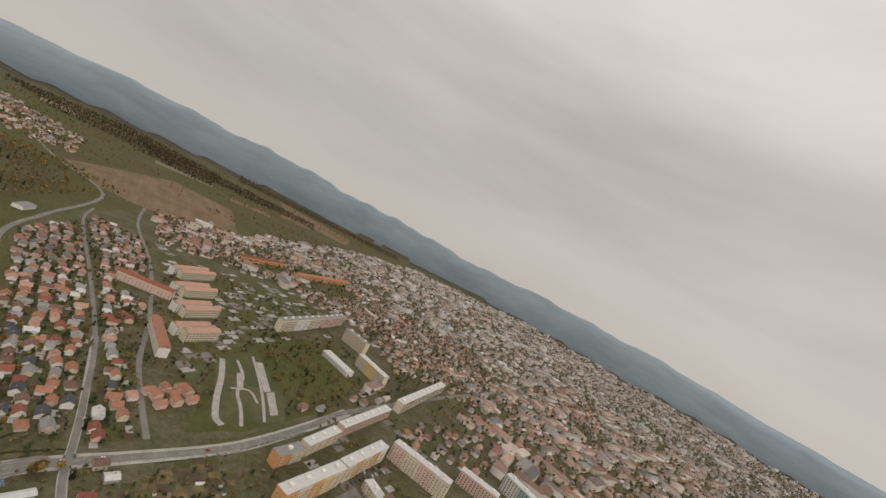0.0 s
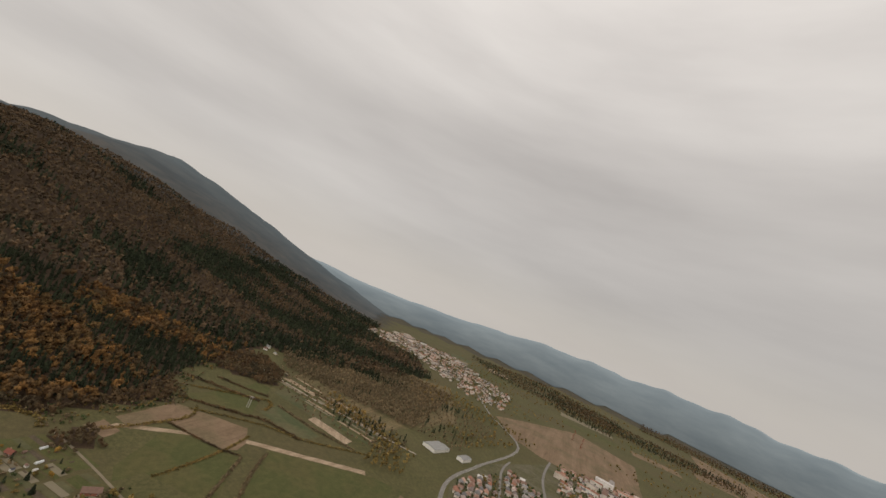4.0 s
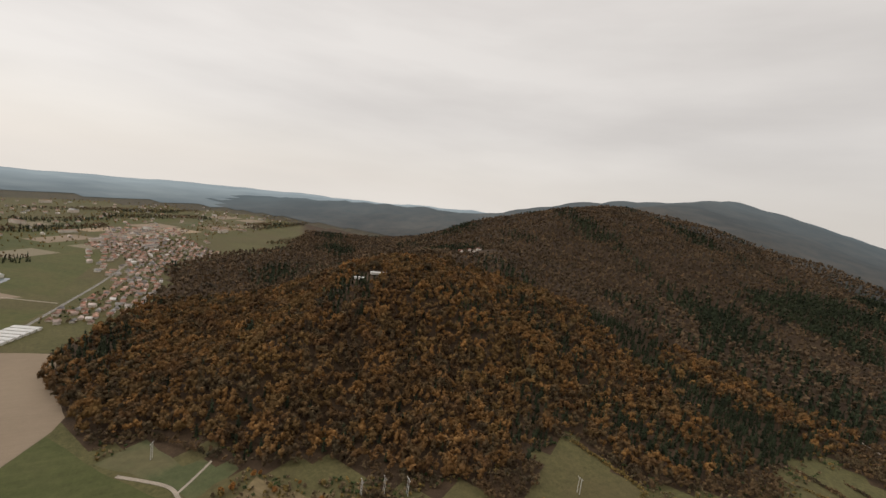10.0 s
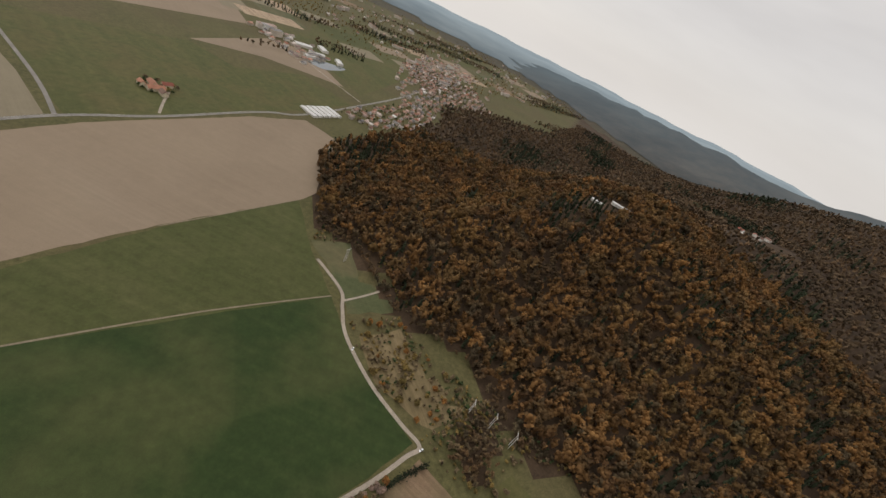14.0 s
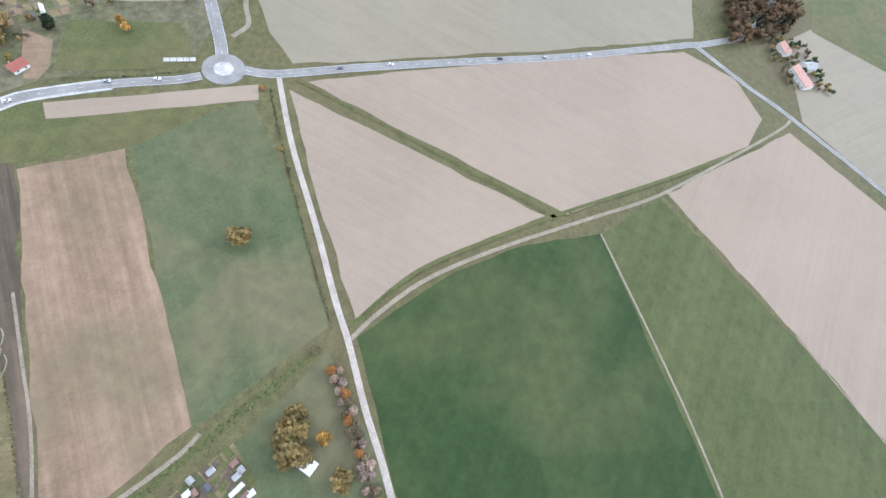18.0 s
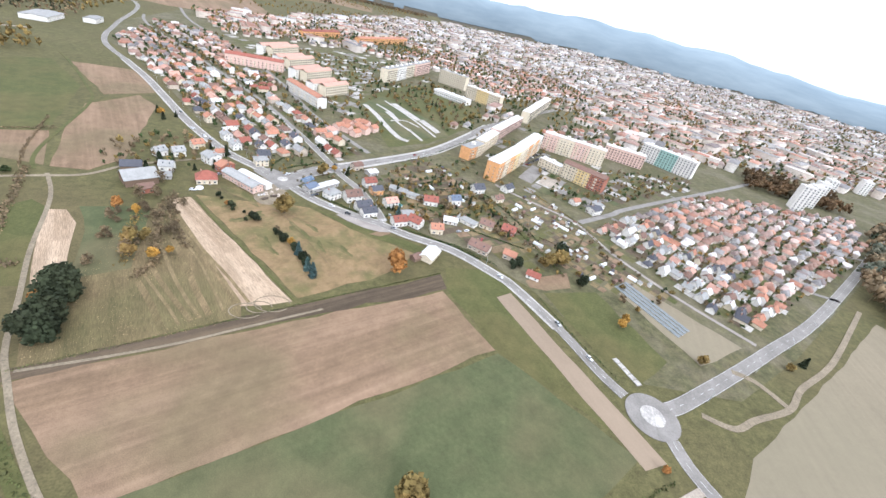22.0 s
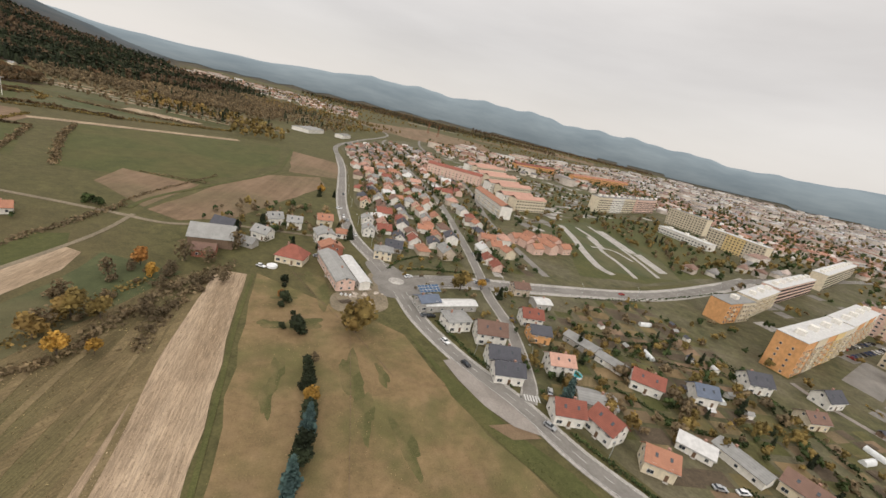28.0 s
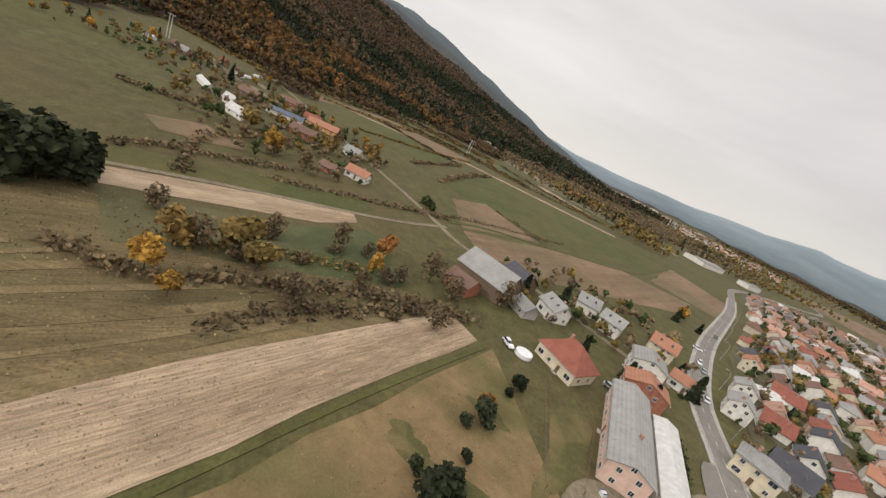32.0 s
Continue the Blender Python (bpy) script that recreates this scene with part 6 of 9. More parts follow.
def window_mesh(w, h):
    """A frame round the opening with a cross bar, its back at y = 0; it faces -y."""
    t, d = 0.09, 0.10
    return boxes("window", [(-w / 2, w / 2, -d, 0, 0, t), (-w / 2, w / 2, -d, 0, h - t, h), (-w / 2, -w / 2 + t, -d, 0, t, h - t), (w / 2 - t, w / 2, -d, 0, t, h - t), (-0.03, 0.03, -d * 0.8, 0, t, h - t)], M["frame"])


def glazed_mesh(w, h):
    """The same window in one piece with its glass, for houses further off."""
    V, F = box_vf(-w / 2, w / 2, -0.10, 0, 0, h)
    v2, f2 = box_vf(-w / 2 + 0.1, w / 2 - 0.1, -0.115, -0.09, 0.1, h - 0.1, at=8)
    return mesh("window", V + v2, F + f2, [M["frame"], M["glass"]], [0] * 6 + [1] * 6)


def pane_mesh(w, h):
    return boxes("pane", [(-w / 2 + 0.06, w / 2 - 0.06, -0.06, -0.01, 0.06, h - 0.06)], M["glass"])


WIN = {"small": (window_mesh(1.1, 1.2), pane_mesh(1.1, 1.2)), "wide": (window_mesh(1.9, 1.35), pane_mesh(1.9, 1.35)), "tall": (window_mesh(1.0, 2.1), pane_mesh(1.0, 2.1))}
GLAZED = {"small": glazed_mesh(1.1, 1.2), "wide": glazed_mesh(1.9, 1.35), "tall": glazed_mesh(1.0, 2.1)}
SILL = boxes("sill", [(-0.7, 0.7, -0.22, 0, -0.08, 0.0)], M["concrete"])
DOOR = boxes("door", [(-0.5, 0.5, -0.09, 0.0, 0, 2.1)], M["door"])
STEP = boxes("doorstep", [(-0.8, 0.8, -0.9, 0, -0.1, 0.16)], M["concrete"])
CHIM = boxes("chimney", [(-0.35, 0.35, -0.35, 0.35, -1.2, 1.1), (-0.42, 0.42, -0.42, 0.42, 1.1, 1.22)], M["chimney"])
SKYLIGHT = boxes("roof_window", [(-0.4, 0.4, -0.6, 0.6, 0.02, 0.10)], M["glass"])


def gable_walls(L, W, h, rise, mat):
    a, b = L / 2, W / 2
    V = [(-a, -b, -0.3), (a, -b, -0.3), (a, b, -0.3), (-a, b, -0.3), (-a, -b, h), (a, -b, h), (a, b, h), (-a, b, h), (-a, 0, h + rise), (a, 0, h + rise)]
    F = [(0, 1, 5, 4), (2, 3, 7, 6), (1, 2, 6, 9, 5), (3, 0, 4, 8, 7)]
    return mesh("wall", V, F, mat)


def gable_roof(L, W, h, rise, over, mat, thick=0.22):
    a, b = L / 2 + over, W / 2
    k = rise / b
    e = b + over
    V, F = [], []
    prof = [(-e, h - over * k), (0, h + rise), (e, h - over * k), (e, h - over * k + thick), (0, h + rise + thick * 1.15), (-e, h - over * k + thick)]
    for x in (-a, a):
        V += [(x, y, z + 0.02) for y, z in prof]
    for i in range(6):
        j = (i + 1) % 6
        F.append((i, j, j + 6, i + 6))
    F += [(0, 5, 4, 1), (1, 4, 3, 2), (7, 10, 11, 6), (8, 9, 10, 7)]
    return mesh("roof", V, [tuple(reversed(f)) for f in F], mat)


def hip_roof(L, W, h, rise, over, mat):
    a, b = L / 2 + over, W / 2 + over
    r = max(0.3, a - b)
    z = h - over * rise / (W / 2)
    V = [(-a, -b, z), (a, -b, z), (a, b, z), (-a, b, z), (-a, -b, z + 0.2), (a, -b, z + 0.2), (a, b, z + 0.2), (-a, b, z + 0.2), (-r, 0, h + rise), (r, 0, h + rise)]
    F = [(0, 1, 5, 4), (1, 2, 6, 5), (2, 3, 7, 6), (3, 0, 4, 7), (4, 5, 9, 8), (6, 7, 8, 9), (5, 6, 9), (7, 4, 8), (3, 2, 1, 0)]
    return mesh("roof", V, F, mat)


def flat_roof(L, W, h, mat):
    a, b = L / 2, W / 2
    return boxes("roof", [(-a - 0.15, a + 0.15, -b - 0.15, b + 0.15, h, h + 0.25), (-a - 0.15, a + 0.15, -b - 0.15, -b + 0.15, h + 0.25, h + 0.6), (-a - 0.15, a + 0.15, b - 0.15, b + 0.15, h + 0.25, h + 0.6),
                          (-a - 0.15, -a + 0.15, -b + 0.15, b - 0.15, h + 0.25, h + 0.6), (a - 0.15, a + 0.15, -b + 0.15, b - 0.15, h + 0.25, h + 0.6)], mat)


HOUSES = []


def window(ob, x, y, z, rz, kind="small", sill=False, panes=True):
    w = part("window", (WIN[kind][0] if panes else GLAZED[kind]), ob, m=pose(x, y, z, 0, 0, rz))
    if panes:
        part("pane", WIN[kind][1], w)
    if sill:
        part("sill", SILL, w)
    return w


def house(x, y, rz, L=11, W=9, h=4.2, rise=3.0, roof="orange", wall="white", style="gable", detail=2, label="", name="house", category="house", group="", chim=True):
    """A house with its ridge along its own x axis. detail 2: windows all round with sills, door, step; 1: a few windows; 0: none."""
    if detail == 2 and L < 20:
        L, W, rise = L * 0.82, W * 0.82, rise * 0.85
    nm = {"orange": "orange tiled roof", "red": "red tiled roof", "brown": "brown tiled roof", "dark": "dark grey roof", "grey": "weathered grey roof", "white": "white sheet roof", "pink": "faded pink roof", "blue": "slate blue roof"}[roof]
    ob = thing(name, x, y, float(land(x, y)), rz, label or f"{'two-storey ' if h > 4.5 else ''}{wall} rendered house under a {nm}", category, group)
    if style == "flat":
        part("wall", boxes("wall", [(-L / 2, L / 2, -W / 2, W / 2, -0.3, h)], WALLS[wall]), ob)
        part("roof", flat_roof(L, W, h, ROOFS[roof]), ob)
    elif style == "hip":
        part("wall", boxes("wall", [(-L / 2, L / 2, -W / 2, W / 2, -0.3, h - 0.05)], WALLS[wall]), ob)
        part("roof", hip_roof(L, W, h, rise, 0.6, ROOFS[roof]), ob)
    else:
        part("wall", gable_walls(L, W, h, rise, WALLS[wall]), ob)
        part("roof", gable_roof(L, W, h, rise, 0.55, ROOFS[roof]), ob)
    if chim and style != "flat":
        part("chimney", CHIM, ob, m=pose(L * random.choice([-0.22, 0.18]), W * 0.12, h + rise * 0.76))
    HOUSES.append((x, y, max(L, W) / 2))
    if not detail:
        return ob
    floors = 2 if h > 4.5 and (detail == 2 or L > 14) else 1
    n = max(2, int(L / (3.2 if detail == 2 else 5.0)))
    for f in range(floors):
        z = 0.9 + 2.7 * f
        for s in (-1, 1) if detail == 2 or L > 14 else (-1,):
            for i in range(n):
                px = -L / 2 + L * (i + 0.5) / n
                if s < 0 and f == 0 and i == n // 2 and detail == 2:
                    part("door", DOOR, ob, m=pose(px, -W / 2, 0.16))
                    part("doorstep", STEP, ob, m=pose(px, -W / 2, 0))
                else:
                    window(ob, px, s * W / 2, z, 0 if s < 0 else 180, "wide" if (detail == 2 and (i + f) % 3 == 0) else "small", detail == 2 and s < 0, detail == 2)
    if detail == 2:
        for s in (-1, 1):
            for q in (-0.22, 0.22):
                window(ob, s * L / 2, q * W, 0.9, 90 * s, "small", False)
                if floors == 2:
                    window(ob, s * L / 2, q * W, 3.6, 90 * s, "small", False)
            if style == "gable":
                window(ob, s * L / 2, 0, h + 0.35, 90 * s, "small", False)
        if style == "gable" and rise > 2.4:
            k = math.degrees(math.atan2(rise, W / 2))
            for q in (-0.2, 0.25):
                part("roof_window", SKYLIGHT, ob, "dark glazed roof window", pose(L * q, -W / 4, h + rise / 2 + 0.24, k, 0, 0))
        part("gutter", boxes("gutter", [(-L / 2 - 0.5, L / 2 + 0.5, -W / 2 - 0.68, -W / 2 - 0.56, h - 0.5, h - 0.38), (-L / 2 - 0.5, L / 2 + 0.5, W / 2 + 0.56, W / 2 + 0.68, h - 0.5, h - 0.38)], M["metal"]), ob)
    return ob


# the street by the small roundabout
house(-108, 219.7, -37, 34, 8.5, 5.0, 1.6, "grey", "pink", label="long workshop hall with a grey sheet roof", name="workshop_hall", category="hall")
house(-100.8, 225.5, -37, 30, 5.0, 4.2, 0.7, "white", "white", detail=1, label="white-roofed annex along the workshop hall", name="annex", category="hall", chim=False)
house(-126, 238.6, -37, 9, 14, 5.2, 2.6, "orange", "brick", label="brick-red building joined to the workshop")
house(-139.4, 250.2, -37, 13, 12, 6.0, 2.2, "grey", "white")
house(-131, 216, 22, 16, 12.5, 4.0, 5.6, "red", "cream", "hip", label="cream house under a steep red hipped roof")
house(-167.8, 202.3, 40, 19, 14, 5.0, 4.6, "grey", "wood", label="big wooden barn with a grey roof", name="barn", category="barn", detail=0, chim=False)
house(-158.7, 190.6, 40, 9, 8, 3.6, 1.8, "brown", "brick", label="brick-red lean-to beside the barn", name="shed", category="shed", detail=1, chim=False)
house(-180.9, 220.4, 20, 12, 8, 3.2, 3.0, "dark", "wood", label="dark-roofed wooden outbuilding behind the barn", name="shed", category="shed", detail=0, chim=False)
house(-156.8, 212.9, 15, 8, 6, 2.8, 2.0, "grey", "grey", detail=1, label="small grey outbuilding beside the barn", name="shed", category="shed", chim=False)
house(-160.9, 226.3, 10, 11, 9, 4.2, 3.2, "grey", "white")
house(-175.6, 249.1, 60, 10, 8, 4.4, 3.2, "grey", "white")
house(-164.4, 253.6, 40, 10, 9, 4.8, 3.0, "grey", "white")
house(-158.4, 273.7, 45, 11, 9, 4.8, 3.2, "orange", "cream")
house(-138.8, 265.6, 40, 8, 7, 3.4, 2.2, "orange", "white")
house(-132.5, 284.7, 130, 11, 9, 5.0, 2.6, "grey", "white")
house(-145.4, 302.9, 130, 11, 9, 5.0, 2.8, "grey", "white")
house(-172.4, 340, 125, 12, 9, 5.2, 3.0, "orange", "cream")
house(-105.3, 259, 30, 12, 10, 5.6, 2.4, "grey", "cream", "hip")
house(-107.3, 274.2, 30, 12, 9, 3.6, 4.0, "dark", "grey")
house(-113.6, 291.5, 125, 11, 9, 4.0, 3.4, "dark", "white")
house(-60.6, 224.4, 55, 12, 9, 4.6, 1.8, "blue", "grey", label="low building roofed with blue solar panels", name="solar_house")
house(-51.9, 231.4, 48, 26, 6, 3.4, 0.8, "white", "grey", detail=1, label="long flat garage row with a pale roof", name="garage_row", category="garage", chim=False)
house(-43.7, 218.3, 48, 13, 11, 5.2, 2.0, "grey", "white", "hip")
house(-28.5, 219.1, 29, 15, 12, 5.4, 4.0, "brown", "white", label="large white house with dark brown roof and dormers")
house(-19.4, 205.5, 29, 14, 10, 5.0, 3.4, "dark", "white", label="large house with a dark slate roof")
house(-14.9, 198, 29, 13, 9, 4.2, 3.2, "dark", "white", label="house with a dark slate roof")
house(-17, 249, 29, 12, 10, 5.0, 3.4, "red", "white")
house(-10.8, 236.5, 29, 11, 10, 4.8, 2.6, "dark", "orange", label="orange rendered house with dark flat-pitched roof")
house(-16.2, 273.4, 40, 9, 8, 3.4, 1.2, "white", "grey", detail=1)
house(-29.6, 280.4, 40, 11, 9, 4.6, 2.6, "brown", "beige")
house(1, 217.5, 29, 12, 10, 5.2, 3.0, "pink", "white", label="white house with a faded pink tiled roof")
house(15.8, 204.7, 20, 16, 10, 3.4, 1.6, "grey", "beige", label="low house with weathered grey-brown roof")
house(8, 245.6, -25, 15, 7, 3.0, 1.4, "grey", "grey", detail=1, label="long low grey garden building", name="outbuilding", category="shed", chim=False)
house(21.1, 238.8, -25, 12, 6, 2.8, 1.2, "grey", "white", detail=1, label="low pale garden shed by the lawn", name="outbuilding", category="shed", chim=False)
house(7.3, 190.8, 25, 12, 10, 4.4, 3.6, "red", "white")
house(19.9, 191.5, -35, 12, 10, 5.0, 4.0, "red", "white", label="white house with a steep dark red roof")
house(34.2, 231.5, 0, 14, 10, 4.4, 3.6, "red", "white", label="white house with a dark red roof and dormer")
house(56, 240.8, 20, 11, 10, 4.4, 3.4, "blue", "white", label="white house with a slate blue roof")
house(35.1, 186.2, 5, 11, 9, 4.6, 3.4, "orange", "cream", label="cream house with a bright orange roof")
house(48.2, 203.9, -10, 13, 9, 3.0, 2.2, "white", "white", label="low building with a white roof")
house(27.6, 151.4, 60, 14, 9, 3.6, 2.0, "white", "cream", detail=1, label="white-roofed shed at the edge of the field", name="field_shed", category="shed", chim=False)
house(18.6, 147.5, 40, 7, 5, 2.6, 1.6, "brown", "wood", detail=0, label="small brown wooden shed", name="shed", category="shed", chim=False)
house(62.4, 206.4, -40, 16, 7, 3.2, 1.4, "grey", "white", detail=1)
house(95.3, 199.5, -30, 13, 10, 4.0, 3.6, "red", "brick", label="brick-red house with dark red roof")
house(78, 203.8, -30, 13, 10, 4.0, 3.2, "brown", "cream")
house(65.6, 169, -35, 18, 12, 3.8, 3.6, "brown", "beige", label="broad house with a brown tiled roof")
house(86.9, 162.7, -30, 11, 9, 4.0, 2.8, "orange", "beige")
house(98.5, 141.4, -30, 9, 6, 2.8, 2.2, "red", "white", detail=1)
house(81.7, 270.7, 25, 14, 11, 5.0, 4.2, "dark", "white", label="white house with a black tiled roof")
house(114.5, 284, 40, 14, 10, 4.4, 3.8, "dark", "white")
house(98.6, 256.6, 30, 12, 9, 4.0, 3.0, "brown", "cream")
house(198.8, 262.7, 30, 16, 12, 5.2, 2.4, "dark", "white", label="white house with a dark roof and flat annex")
house(184.4, 277.3, 30, 12, 9, 4.4, 2.4, "orange", "white")
house(208.5, 274.6, 120, 12, 9, 5.0, 2.4, "grey", "white")
# the farm and the white house in the fields
house(-240.6, 154, 65, 13, 7.5, 3.2, 2.6, "orange", "white", label="white farmhouse with an orange roof in the fields")
house(-234.7, 140.8, 65, 7, 6, 2.4, 1.6, "brown", "brick", detail=1, label="small brick shed by the farmhouse", name="shed", category="shed", chim=False)
for x, y, rz, L, W, rf, wl, lb in [(-283.7, 149.6, 60, 9, 7, "grey", "white", "white farm cottage with a grey roof"), (-284.1, 122, 80, 13, 9, "brown", "brick", "farm building with a brown roof"), (-324.2, 128.3, 80, 19, 9, "orange", "orange", "orange farmhouse with a tiled roof"),
                                   (-335, 119.5, 80, 10, 8, "red", "white", "white farmhouse with a red roof"), (-316.2, 106, 88, 20.5, 8, "blue", "white", "long farm building with a blue-grey roof"), (-333, 81.3, 60, 14, 8, "brown", "wood", "brown wooden farm shed"), (-365, 100.9, 85, 15, 9, "brown", "brick", "farm barn with a brown roof"),
                                   (-289.5, 82.6, 45, 9, 3, "white", "white", "small white greenhouse in the farm garden"), (-268.6, 92.3, 50, 12.5, 4, "white", "white", "white plastic greenhouse tunnel"), (-311.2, 63.1, 32, 21, 3.6, "white", "white", "long white greenhouse tunnel"), (-394, 20.8, 60, 8, 5, "grey", "wood", "garden hut with a grey roof"),
                                   (-406, 9.4, 40, 6, 4, "brown", "wood", "brown wooden garden hut near the farm"), (-382, 1.5, 20, 6, 4, "grey", "white", "pale rendered garden hut near the farm"), (-423, 37.5, 50, 7, 5, "red", "wood", "red-roofed wooden garden hut")]:
    house(x, y, rz, L, W, 3.0 if L < 20 else 2.4, 2.4 if L < 20 else 1.4, rf, wl, detail=1 if L < 20 else 0, label=lb, chim=L < 15)
house(-100.8, -59.6, 60, 7, 5.5, 2.6, 1.0, "white", "grey", detail=1, label="small pale hut among trees", name="hut", category="hut", chim=False)
house(-956, 432, 30, 12, 9, 4, 3, "grey", "white", detail=1)
house(-935, 420, 70, 10, 8, 4, 3, "brown", "white", detail=1)
house(-915, 441, 20, 9, 7, 3, 2, "grey", "cream", detail=1)
house(-590, -441, 137, 30, 9, 3.6, 1.0, "white", "white", detail=1, label="long low white building in the forest", name="lodge", category="building", chim=False)
house(-566, -464, 137, 21, 8, 3.4, 0.8, "white", "white", detail=1, label="low pale annex building in the forest", name="lodge", category="building", chim=False)
for i, (x, y) in enumerate([(-1068, -487), (-1087, -509), (-1045, -506), (-1112, -493), (-1077, -536), (-1125, -526), (-1034, -474)]):
    house(x, y, 30 * i, 13, 10, 5, 3, ["brown", "red", "grey"][i % 3], "white", detail=1, label="white house in the hill hamlet")
# farmstead by the country road
for x, y, rz, L, W, rf in [(63.6, -697, 30, 22, 11, "orange"), (70.8, -711, 120, 18, 10, "orange"), (52.2, -687, 120, 14, 9, "brown"), (54.2, -720, 30, 14, 9, "red"), (82.2, -702, 120, 12, 8, "orange")]:
    house(x, y, rz, L, W, 4.5, 3.2, rf, "cream", detail=1, label="cream farm building with a tiled roof", group="farmstead")
for x, y, rz, L, W, rf in [(265.2, -477, 20, 26, 12, "pink"), (283.9, -491, 110, 18, 10, "grey"), (301.7, -467, 20, 14, 9, "pink")]:
    house(x, y, rz, L, W, 4.5, 3.0, rf, "white", detail=1, label="farm building among trees by the fork", group="farm by the fork")
for i in range(6):
    house(-156 - i * 9.6, -798 - i * 7.6, 127, 40, 9, 3.4, 0.8, "white", "white", "gable", 0, "long white greenhouse by the village", "greenhouse", "greenhouse", "village greenhouses", chim=False)
# factory by the main road
house(-499, 649, 100, 50, 32, 6, 1.4, "grey", "white", detail=1, label="white factory hall with a flat-pitched roof", name="factory", category="factory", chim=False)
house(-458, 692, 100, 30, 16, 6, 1.2, "grey", "white", detail=1, label="grey-roofed warehouse beside the factory", name="warehouse", category="factory", chim=False)

ROADLINES = [[(73.2, 139.4), (44.5, 163.4), (14.2, 175.6), (-5.8, 186.6), (-34, 198.1), (-57.5, 211.8), (-82.6, 236.3), (-107.9, 253.5), (-135.8, 273.2), (-194.1, 339), (-276.3, 449), (-376, 566), (-408, 626), (-440, 718), (-539, 981)],
             [(-82.6, 236.3), (-66.6, 257.3), (-19.4, 299.1), (45.8, 361), (141.6, 512), (299.5, 702), (468, 889)], [(-4.6, 190), (-7.7, 203.5), (-42.1, 263.1), (-84.5, 336), (-149.2, 436), (-278.2, 596), (-415, 762)],
             [(-21, 324.4), (-96.2, 430), (-147.1, 530), (-257.3, 707), (-393, 882)], [(105.6, 295.3), (168.6, 234.7), (182, 188), (206.3, 139.9), (239.7, 93.1)], [(173.5, 236.8), (264.2, 294.1), (516, 436)], [(128.5, 36.8), (241.8, 86.3), (360, 146.5), (667, 332)]]


def free(x, y, r, gap=7.0):
    for line in ROADLINES:
        for (ax, ay), (bx, by) in zip(line, line[1:]):
            dx, dy = bx - ax, by - ay
            s = max(0, min(1, ((x - ax) * dx + (y - ay) * dy) / (dx * dx + dy * dy)))
            if math.hypot(x - ax - s * dx, y - ay - s * dy) < gap + r * 0.6:
                return False
    return all(math.hypot(x - a, y - b) > (r + q) * 0.8 for a, b, q in HOUSES)


# ---- blocks of flats ----
def flats(ax, ay, bx, by, depth, h, wall, roof="white", name="apartment_block", label="", bands=None, side=1, detail=True, step=3.3, bay=3.6, balcony=True):
    """A block of flats whose front runs from a to b; windows and balconies storey by storey."""
    L = math.hypot(bx - ax, by - ay)
    rz = math.degrees(math.atan2(by - ay, bx - ax))
    ob = thing(name, (ax + bx) / 2, (ay + by) / 2, 0, rz, label or f"{wall} apartment block with rows of windows", "apartment block", "blocks of flats")
    y0, y1 = (0, depth) if side > 0 else (-depth, 0)
    bands = bands or [wall]
    n = len(bands)
    for i, wl in enumerate(bands):
        part("wall", boxes("wall", [(-L / 2 + L * i / n, -L / 2 + L * (i + 1) / n, y0 - (0.35 if i % 2 else 0), y1, -0.3, h + (0.0 if i % 2 else 0.5))], WALLS[wl]), ob)
    if roof in ("white", "grey"):
        part("roof", boxes("roof", [(-L / 2 - 0.2, L / 2 + 0.2, y0 - 0.5, y1 + 0.2, h + 0.5, h + 0.8)], ROOFS[roof]), ob)
        for i in range(max(1, int(L / 18))):
            q = -L / 2 + L * (i + 0.5) / max(1, int(L / 18))
            part("roof_housing", boxes("roof_housing", [(q - 2, q + 2, (y0 + y1) / 2 - 2, (y0 + y1) / 2 + 2, h + 0.8, h + 3.2)], WALLS["white"]), ob)
    else:
        me = gable_roof(L, depth, h, depth * 0.22, 0.6, ROOFS[roof])
        part("roof", me, ob, m=pose(0, (y0 + y1) / 2, 0.5))
    HOUSES.append(((ax + bx) / 2, (ay + by) / 2, L / 2))
    storeys = int(h / step)
    cols = max(2, int(L / bay))
    if detail == "far":
        dims = []
        for f in range(storeys):
            for i in range(cols):
                px = -L / 2 + L * (i + 0.5) / cols
                dims.append((px - 0.95, px + 0.95, y0 - 0.45, y0 - 0.3 + 0.3, 0.9 + f * step, 2.3 + f * step))
        tagged(part("glazing", boxes("glazing", dims, M["glass"]), ob), kind="stuff")
    elif detail:
        for f in range(storeys):
            for i in range(cols):
                px = -L / 2 + L * (i + 0.5) / cols
                yy = y0 - (0.36 if int((i + 0.5) / cols * n) % 2 else 0.0)
                window(ob, px, yy, 0.9 + f * step, 0, "wide", False, panes=False) if not (balcony and i % 3 == 1) else window(ob, px, yy, 0.35 + f * step, 0, "tall", False, panes=False)
                if balcony and i % 3 == 1 and f:
                    part("balcony", BALCONY, ob, m=pose(px, yy, f * step))
        if balcony and h > 18:
            for f in range(storeys):
                for q in (0.3, 0.7):
                    window(ob, -L / 2, y0 + (y1 - y0) * q, 0.9 + f * step, -90, "small", False, panes=False)
    return ob


